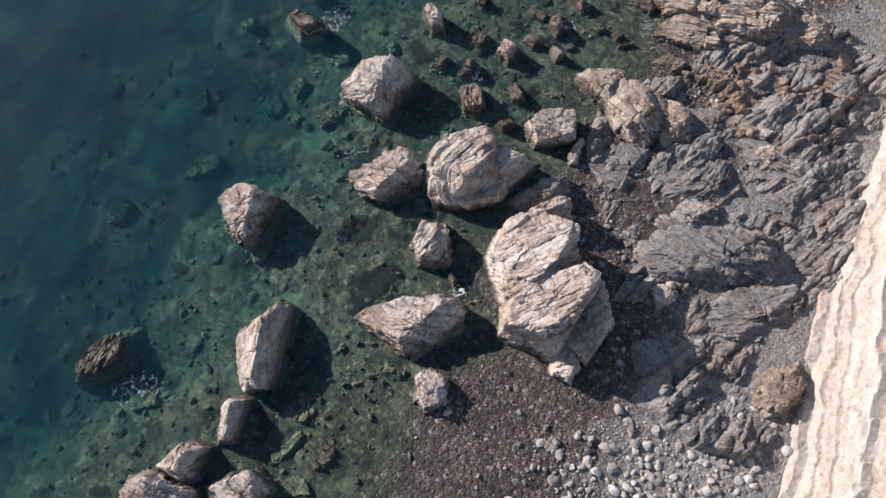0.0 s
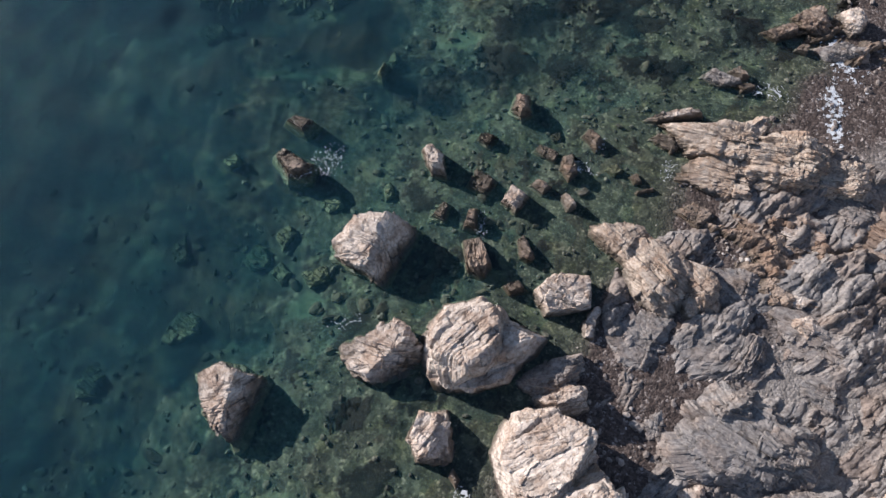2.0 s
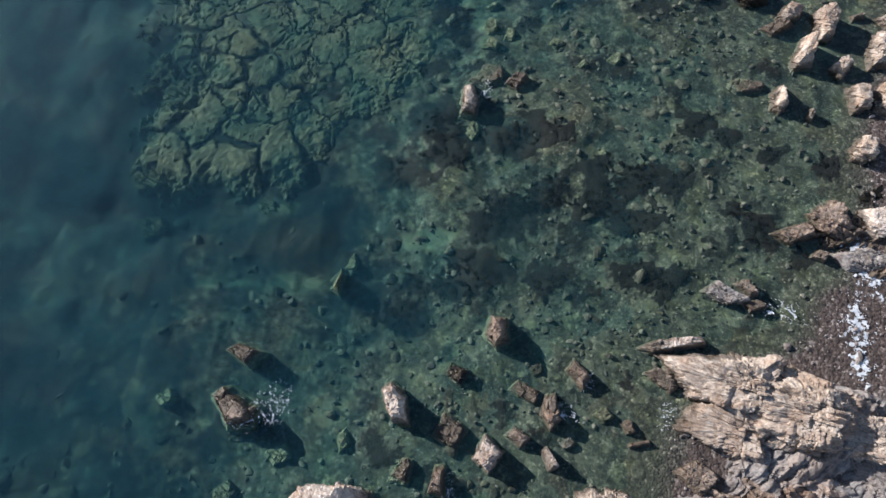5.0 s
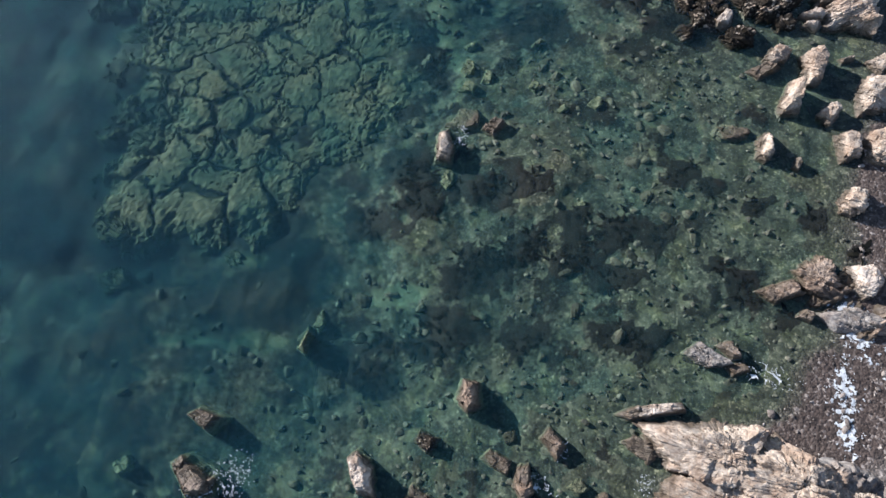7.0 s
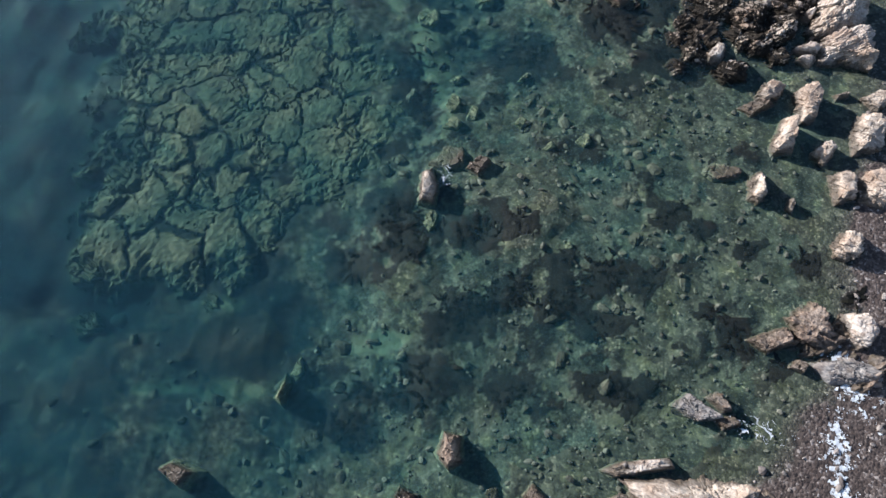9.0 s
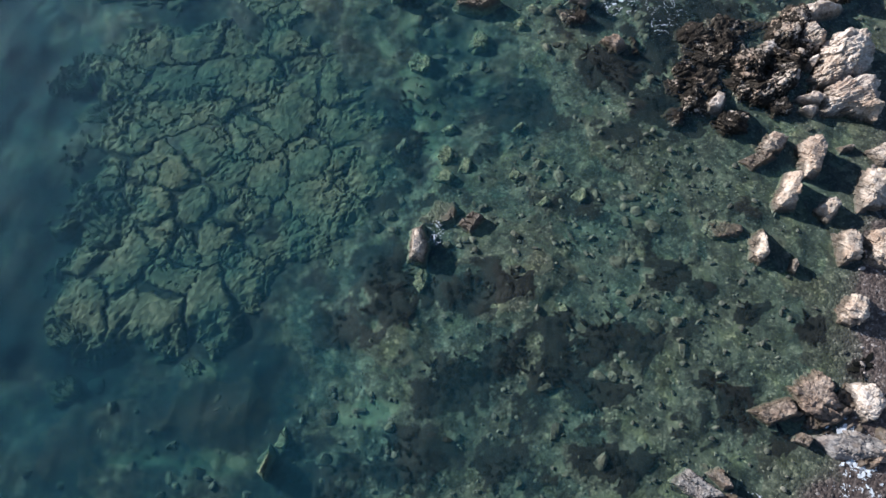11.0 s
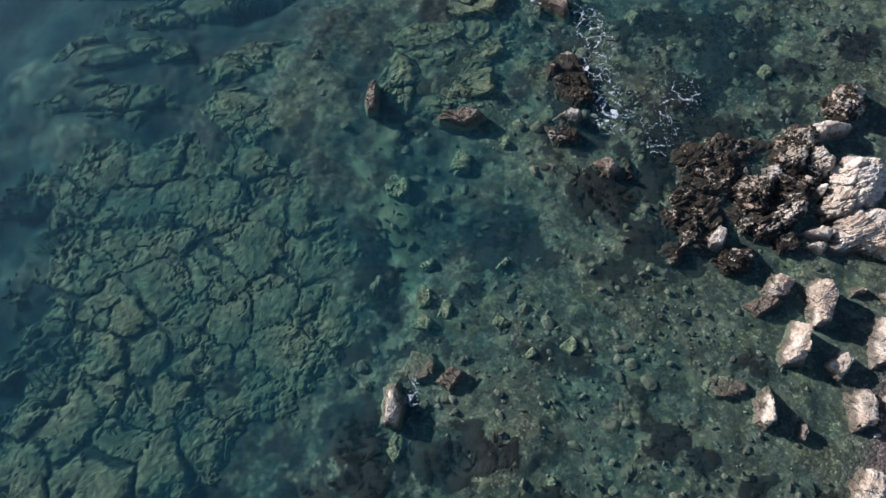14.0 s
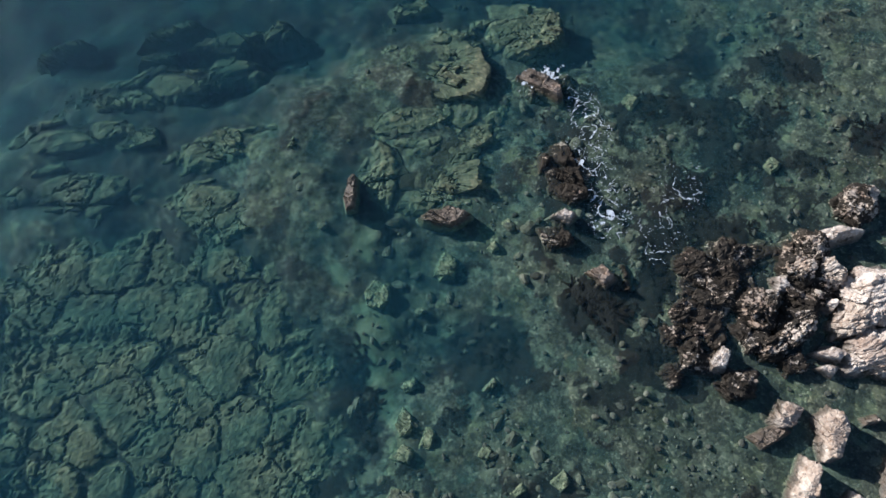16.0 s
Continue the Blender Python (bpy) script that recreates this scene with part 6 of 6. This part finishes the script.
rock("reef_slab", "cracked olive-brown reef slab under clear blue-green water", "reef slab", 5.13, 61.34, -0.85, REEF_ROCK, (-0.00, 0.00, 1, [(90, 1.01), (169, 1.54), (233, 1.32), (289, 0.81), (359, 1.74)]), group='slabs of the sunken reef', flat=1.0, steep=16.0, ledge=0.7, rough=1.3)
rock("reef_slab", "cracked olive-brown reef slab under clear blue-green water", "reef slab", -9.98, 65.70, -1.35, REEF_ROCK, (0.00, -0.00, 1, [(94, 0.6), (173, 1.2), (270, 0.66), (330, 0.9)]), group='slabs of the sunken reef', flat=1.0, steep=16.0, ledge=0.7, rough=1.3)
rock("reef_slab", "cracked olive-brown reef slab under clear blue-green water", "reef slab", -10.27, 60.39, -1.3, REEF_ROCK, (0.00, 0.00, 1, [(22, 1.17), (106, 0.61), (217, 1.05), (284, 0.67)]), group='slabs of the sunken reef', flat=1.0, steep=16.0, ledge=0.7, rough=1.3)
rock("reef_slab", "cracked olive-brown reef slab under clear blue-green water", "reef slab", -12.02, 62.80, -1.4, REEF_ROCK, (0.00, 0.00, 1, [(24, 0.91), (107, 0.54), (208, 0.92), (281, 0.57)]), group='slabs of the sunken reef', flat=1.0, steep=16.0, ledge=0.7, rough=1.3)
rock("reef_slab", "cracked olive-brown reef slab under clear blue-green water", "reef slab", -1.34, 56.90, -1.15, REEF_ROCK, (0.00, 0.00, 1, [(8, 0.66), (104, 0.99), (193, 0.62), (285, 1.0)]), group='slabs of the sunken reef', flat=1.0, steep=16.0, ledge=0.7, rough=1.3)
rock("reef_slab", "cracked olive-brown reef slab under clear blue-green water", "reef slab", 0.88, 60.46, -1.05, REEF_ROCK, (-0.00, 0.00, 1, [(10, 0.69), (104, 0.62), (197, 0.65), (286, 0.64)]), group='slabs of the sunken reef', flat=1.0, steep=16.0, ledge=0.7, rough=1.3)
rock("reef_slab", "cracked olive-brown reef slab under clear blue-green water", "reef slab", -13.57, 60.85, -1.45, REEF_ROCK, (0.00, -0.00, 1, [(27, 0.59), (110, 0.47), (211, 0.61), (281, 0.5)]), group='slabs of the sunken reef', flat=1.0, steep=16.0, ledge=0.7, rough=1.3)
rock("reef_slab", "cracked olive-brown reef slab under clear blue-green water", "reef slab", 4.74, 68.95, -0.95, REEF_ROCK, (-0.00, 0.00, 1, [(28, 1.2), (100, 0.74), (194, 1.3), (283, 0.68)]), group='slabs of the sunken reef', flat=1.0, steep=16.0, ledge=0.7, rough=1.3)
rock("reef_slab", "cracked olive-brown reef slab under clear blue-green water", "reef slab", -15.64, 66.31, -1.45, REEF_ROCK, (0.00, -0.00, 1, [(34, 1.44), (121, 0.57), (236, 1.28), (302, 0.68)]), group='slabs of the sunken reef', flat=1.0, steep=16.0, ledge=0.7, rough=1.3)


# ---- weedy headland: x, y, half width, height, bare or weedy ----
HEADLAND = [(18.4, 52.6, 0.9, 0.3, 1), (19.6, 51.3, 0.8, 0.4, 1), (17.5, 50.5, 0.5, 0.25, 1), (17.0, 49.4, 0.45, 0.15, 1), (21.2, 50.4, 0.9, 0.8, 1), (21.4, 48.8, 0.65, 0.6, 1), (23.3, 52.3, 0.8, 0.9, 1),
            (22.7, 49.7, 0.8, 0.8, 1), (24.2, 53.4, 0.7, 0.9, 1), (24.8, 52.3, 0.6, 1.1, 0), (25.2, 49.9, 0.85, 1.2, 0), (26.4, 48.0, 0.8, 1.1, 0), (20.5, 53.5, 0.7, 0.2, 1), (16.9, 47.6, 0.5, 0.1, 1)]
for hx, hy, wide, tall, weedy in HEADLAND:
    rng = np.random.default_rng(int(hx * 100))
    sides = [(b + rng.uniform(-18, 18), wide * rng.uniform(0.75, 1.25)) for b in (20, 80, 140, 200, 260, 320)]
    rock("rock_outcrop", "broken brown rock shaggy with black weed" if weedy else "broken cream rock above the weed line", "outcrop", hx, hy, tall, WEEDY_ROCK if weedy else TAN_ROCK, (0.0, 0.0, 1, sides), group="rocks of the weedy headland", rough=1.3, ledge=0.9, bed=(120.0, 60.0), dip=(rng.uniform(120, 220), 20.0))


# ---- cliff behind the beach: a steep pale fin of rock ----
def build_cliff():
    along, up = np.arange(-34, 34, 0.16), np.linspace(0, 1, 90)
    A, S = np.meshgrid(along, up)
    a, s = A.ravel(), S.ravel()
    foot = np.interp(a, (-34, -1, 9.5, 17, 34), (0.0, 14.3, 18.7, 22.9, 33.5))
    tall = 3.4 + 0.5 * vnoise(flat3(a, a * 0, 0.25), 3)
    out = np.interp(s, (0, 0.05, 0.5, 0.62, 0.68, 0.8, 1.0), (-0.6, 0.0, 1.1, 1.9, 2.4, 3.1, 4.6))
    rise = np.interp(s, (0, 0.05, 0.5, 0.62, 0.68, 0.8, 1.0), (-0.3, 0.05, 0.78, 1.03, 1.0, 0.55, -0.3)) * tall
    base = ground_height(foot, a)
    p = np.stack([foot + out, a - out * 0.5, base + rise], 1)
    bedding = out * 0.9 + rise * 0.25 + 0.35 * fbm(p * 0.5, 3, 71)
    k = bedding / 0.42
    layer = np.floor(k)
    each = hash3(layer, layer * 0, layer * 0, 77)
    push = 0.42 * (each - 0.5) * step(0, 0.2, k - layer) + 0.12 * fbm(p * 0.35, 3, 81) + 0.14 * fbm(p * np.array((1.8, 0.6, 1.8)), 4, 83, 0.6) - 0.3 * np.maximum(0, ridged(p * np.array((1.1, 0.35, 1.1)), 3, 85) - 0.45)
    p[:, 0] -= push * 0.85
    p[:, 1] += push * 0.4
    p[:, 2] += push * 0.35
    nx = len(along)
    i = np.arange((len(up) - 1) * nx).reshape(-1, nx)[:, :-1].ravel()
    faces = np.stack([i, i + nx, i + nx + 1, i + 1], 1)
    me = sheet_mesh("cliff", p, faces, [CLIFF_ROCK], attrs={"bed": bedding})
    return tagged(new("cliff", me), "steep pale cliff of upright rock beds behind the beach", "cliff", kind="structure")


build_cliff()


# ---- loose stones ----
def pebble_shapes(count, n, seed):
    shapes = []
    for k in range(count):
        rng = np.random.default_rng(seed + k)
        D, f = ball(n)
        N = rng.normal(size=(10, 3))
        N /= np.linalg.norm(N, axis=1)[:, None]
        H = rng.uniform(0.5, 0.95, 10)
        dots = D @ N.T
        r = np.minimum(1.1, np.min(np.where(dots > 0.05, H / np.maximum(dots, 0.05), 9), axis=1))
        shapes.append((D * r[:, None], f))
    return shapes


SHAPES = pebble_shapes(10, 2, 500)
BLOCKS = pebble_shapes(16, 3, 900)


def stones(name, label, spots, material, tilt=0.35, sink=0.25, shapes=SHAPES):
    """Many stones as one mesh. spots: x, y, radius."""
    V, F, base = [], [], 0
    rng = np.random.default_rng(len(spots))
    xs, ys, rs = np.array(spots).T
    zs = ground_height(xs, ys)
    for x, y, r, z in zip(xs, ys, rs, zs):
        p, f = shapes[rng.integers(len(shapes))]
        a = rng.uniform(0, 2 * math.pi)
        sx, sy, sz = r * rng.uniform(0.75, 1.35), r * rng.uniform(0.6, 1.0), r * rng.uniform(0.4, 0.75)
        q = p * (sx, sy, sz)
        c, s = math.cos(a), math.sin(a)
        q = np.stack([q[:, 0] * c - q[:, 1] * s, q[:, 0] * s + q[:, 1] * c, q[:, 2] + tilt * rng.uniform(-1, 1) * q[:, 0] * 0.4], 1)
        V.append(q + (x, y, z + sz * (1 - sink) * 0.6))
        F.append(f + base)
        base += len(p)
    me = sheet_mesh(name, np.concatenate(V), np.concatenate(F), [material])
    return tagged(new(name, me), label, "stones", kind="stuff")


def scatter(count, box, keep, sizes, seed):
    rng = np.random.default_rng(seed)
    x, y = rng.uniform(box[0], box[1], count), rng.uniform(box[2], box[3], count)
    chance = keep(x, y)
    ok = rng.uniform(size=count) < chance
    r = sizes[0] * (sizes[1] / sizes[0]) ** (rng.uniform(size=count) ** 2.2)
    return np.stack([x, y, r], 1)[ok]


def on_beach(x, y):
    d = x - shore(y)
    return step(-1.5, 0.5, d) * step(13, 8, d) * (0.25 + 0.75 * step(-0.1, 0.3, fbm(flat3(x, y, 0.4), 3, 91)))


def in_shallows(x, y):
    d = shore(y) - x
    thin = step(-0.25, 0.25, fbm(flat3(x, y, 0.3), 3, 95))
    return step(0.5, 4, d) * step(34, 14, d) * (0.3 + 0.7 * thin) * (1 - 0.85 * weed_and_deep_dark(x, y))


stones("beach_stones", "brown and grey angular beach stones on dark shingle", scatter(8500, (-4, 30, -4, 48), on_beach, (0.045, 0.22), 11), BEACH_STONE)
stones("sea_floor_stones", "olive film-covered stones lying on the sea floor", scatter(14000, (-24, 30, -4, 72), in_shallows, (0.06, 0.22), 12), SEA_STONE)


def rubble(x, y):
    d = shore(y) - x
    return step(4, 9, d) * step(46, 30, d) * step(-0.15, 0.25, fbm(flat3(x, y, 0.25), 3, 99)) * (1 - 0.7 * weed_and_deep_dark(x, y))


stones("sunken_rubble", "olive-brown broken blocks strewn over the sea floor", scatter(6500, (-28, 30, -4, 74), rubble, (0.12, 0.5), 13), REEF_RUBBLE, sink=1.35, shapes=BLOCKS)


def on_white_patch(x, y):
    return step(0.0, 0.35, patch(x, y, 9.5, 0.6, 6.5, 2.6, 10) + 0.3 * fbm(flat3(x, y, 0.8), 3, 97)) + step(0.1, 0.4, patch(x, y, 16.8, 18.5, 3.0, 4.5, 60)) * 0.5 + step(0.1, 0.4, patch(x, y, 21.3, 19.0, 1.6, 3.5, 40)) * 0.6


cobbles = scatter(13000, (0, 26, -4, 26), on_white_patch, (0.045, 0.3), 14)
by_size = np.argsort(-cobbles[:, 2])
stones("white_cobbles", "white and cream rounded cobbles heaped on grey grit", cobbles[by_size[240:]], WHITE_STONE)


def cobble_meshes():
    made = []
    for p, f in BLOCKS:
        low = float(p[:, 2].min())
        made.append(sheet_mesh("cobble", p - (0, 0, low), f, [WHITE_STONE], smooth=False))
    return made


COBBLES = cobble_meshes()
rng = np.random.default_rng(21)
for cx, cy, cr in cobbles[by_size[:240]]:
    ob = new("cobble", COBBLES[rng.integers(len(COBBLES))])
    ob.matrix_world = pose(cx, cy, float(ground_height(cx, cy)[0]) - 0.25 * cr, rng.uniform(-12, 12), rng.uniform(-12, 12), rng.uniform(0, 360)) @ Matrix.Diagonal((cr * rng.uniform(0.8, 1.3), cr * rng.uniform(0.65, 1.0), cr * rng.uniform(0.45, 0.7), 1.0))
    tagged(ob, "pale rounded cobble lying on grey grit", "cobble", "white cobbles of the upper beach")




# ---- weed beds ----
def weed_tufts():
    rng = np.random.default_rng(77)
    V, F = [], []
    base = 0
    for cx, cy, rx, ry, turn in WEED_BEDS:
        n = int(min(500, 14 * rx * ry))
        c, s = math.cos(radians(turn)), math.sin(radians(turn))
        u, v = rng.normal(0, 0.45, n) * rx, rng.normal(0, 0.45, n) * ry
        xs, ys = cx + u * c - v * s, cy + u * s + v * c
        grows = weed_cover(patch(xs, ys, cx, cy, rx, ry, turn), fbm(flat3(xs, ys, 1.0), 5, 33, 0.66)) > 0.4
        xs, ys = xs[grows], ys[grows]
        if not len(xs):
            continue
        zs = ground_height(xs, ys)
        for x, y, z in zip(xs, ys, zs):
            for k in range(5):
                a, l, w = rng.uniform(0, 6.28), rng.uniform(0.25, 0.75), rng.uniform(0.04, 0.11)
                dx, dy = math.cos(a), math.sin(a)
                h = rng.uniform(0.02, 0.10)
                V += [(x - dy * w, y + dx * w, z), (x + dy * w, y - dx * w, z), (x + dx * l * 0.6 + dy * w, y + dy * l * 0.6 - dx * w, z + h), (x + dx * l * 0.6 - dy * w, y + dy * l * 0.6 + dx * w, z + h),
                      (x + dx * l + dy * w * 0.3, y + dy * l - dx * w * 0.3, z + h * 0.8), (x + dx * l - dy * w * 0.3, y + dy * l + dx * w * 0.3, z + h * 0.8)]
                F += [(base, base + 1, base + 2, base + 3), (base + 3, base + 2, base + 4, base + 5)]
                base += 6
    me = sheet_mesh("seaweed", np.array(V), np.array(F), [WEED])
    return tagged(new("seaweed", me), "dark brown seaweed growing in beds on the sea floor", "seaweed", kind="stuff")


weed_tufts()


# ---- foam ----
def foam(label, cx, cy, rx, ry, turn, fill=0.55, seed=1, lace=1.6):
    """A lacy patch of foam that floats on the water."""
    g = 0.03
    lace, fill = 1.8 * lace, 1.15 * fill
    R = max(rx, ry) * 1.2
    a = np.arange(-R, R, g)
    U, V = np.meshgrid(a, a)
    u, v = U.ravel(), V.ravel()
    x, y = u + cx, v + cy
    m = patch(x, y, cx, cy, rx, ry, turn) + 0.35 * fbm(flat3(x, y, 1.1), 3, seed)
    warp = 0.5 * np.stack([fbm(flat3(x, y, 1.5, k), 3, seed + k) for k in range(3)], 1)
    net = np.minimum(np.abs(vnoise((flat3(x, y) + warp) * lace * 0.55 + seed, seed + 3)), np.abs(vnoise((flat3(x, y) + warp) * lace * 1.3 + seed, seed + 4)) * 1.5)
    fray = 0.5 + 0.5 * fbm(flat3(x, y, 5.0), 3, seed + 5)
    inside = (m > 0) & (net < 0.15 * fill * np.clip(m + 0.1, 0, 0.8) * fray)
    if fill > 1.4:
        inside = 0.55 * np.minimum(m, 0.6) + 0.9 * fbm(flat3(x, y, 5.5), 4, seed + 6, 0.7) > 0.3
    n = len(a)
    idx = np.flatnonzero(inside.reshape(n, n)[:-1, :-1].ravel())
    if len(idx) < 4:
        return None
    i = idx // (n - 1) * n + idx % (n - 1)
    faces = np.stack([i, i + 1, i + n + 1, i + n], 1)
    used, back = np.unique(faces, return_inverse=True)
    z = np.maximum(0.0, ground_height(x[used], y[used])) + 0.03 + 0.015 * vnoise(flat3(x[used], y[used], 8.0), seed)
    me = sheet_mesh("foam", np.stack([u[used], v[used], z], 1), back.reshape(faces.shape), [FOAM])
    ob = new("foam", me)
    ob.location = (cx, cy, 0)
    return tagged(ob, label, "foam", kind="stuff")


foam("white surf where a wave breaks on the beach", 20.78, 26.91, 0.63, 3.08, -14, 3.4, 1, 2.6)
foam("lacy swash foam on the wet beach", 21.94, 30.60, 0.76, 2.16, 20, 1.5, 2, 2.0)
foam("thin foam trailing among rocks", 17.45, 28.35, 1.98, 0.58, -10, 0.5, 3, 2.2)
foam("lacy foam streaming off a reef", 14.17, 60.81, 1.08, 2.69, 20, 0.5, 4, 1.7)
foam("lacy foam streaming off a reef", 14.21, 57.97, 1.22, 2.31, 25, 0.45, 5, 1.7)
foam("swirl of foam behind a rock", 14.51, 55.14, 1.12, 1.25, 0, 0.8, 6, 1.8)
foam("thin foam trails on open water", 17.82, 55.73, 1.27, 3.00, -25, 0.36, 7, 1.1)
foam("white water poured over a rock", 11.64, 63.55, 1.29, 0.65, 15, 3.0, 8, 2.6)
foam("foam at the side of a lone rock", 3.99, 40.85, 0.43, 0.75, 0, 0.9, 9, 2.6)
foam("foam flecks beside a rock awash", -6.02, 24.07, 1.02, 0.81, 0, 0.35, 10, 3.0)
foam("foam round a brown rock", -7.48, 23.46, 0.91, 0.48, -15, 0.7, 11, 2.6)
foam("foam breaking beside a small rock", 8.24, 25.17, 0.46, 0.67, 0, 0.8, 12, 2.6)
foam("thin foam beside a brown rock", 7.12, 23.76, 0.79, 0.36, -20, 0.6, 13, 2.6)
foam("foam flecks among small rocks", -5.84, 24.25, 0.80, 1.09, 0, 0.3, 14, 3.2)
foam("foam in a channel between boulders", 1.95, 20.56, 0.31, 0.79, 0, 0.8, 15, 2.6)
foam("foam at the tip of a boulder", 0.75, 8.05, 0.55, 0.37, -10, 0.8, 16, 2.6)
foam("thin foam round a jagged boulder", -4.60, 15.61, 1.04, 0.38, 15, 0.45, 17, 2.6)
foam("foam on weedy rocks", 19.18, 52.60, 1.37, 0.64, 0, 0.4, 18, 2.6)
foam("foam flecks under a boulder", -13.82, 3.52, 1.27, 0.81, 20, 0.25, 19, 3.2)
foam("foam washing over a gravel bar", 20.94, 33.10, 0.93, 0.46, 0, 0.3, 20, 2.6)
foam("thin foam off the point of an outcrop", 11.60, 23.52, 0.55, 0.69, -30, 0.5, 21, 2.6)
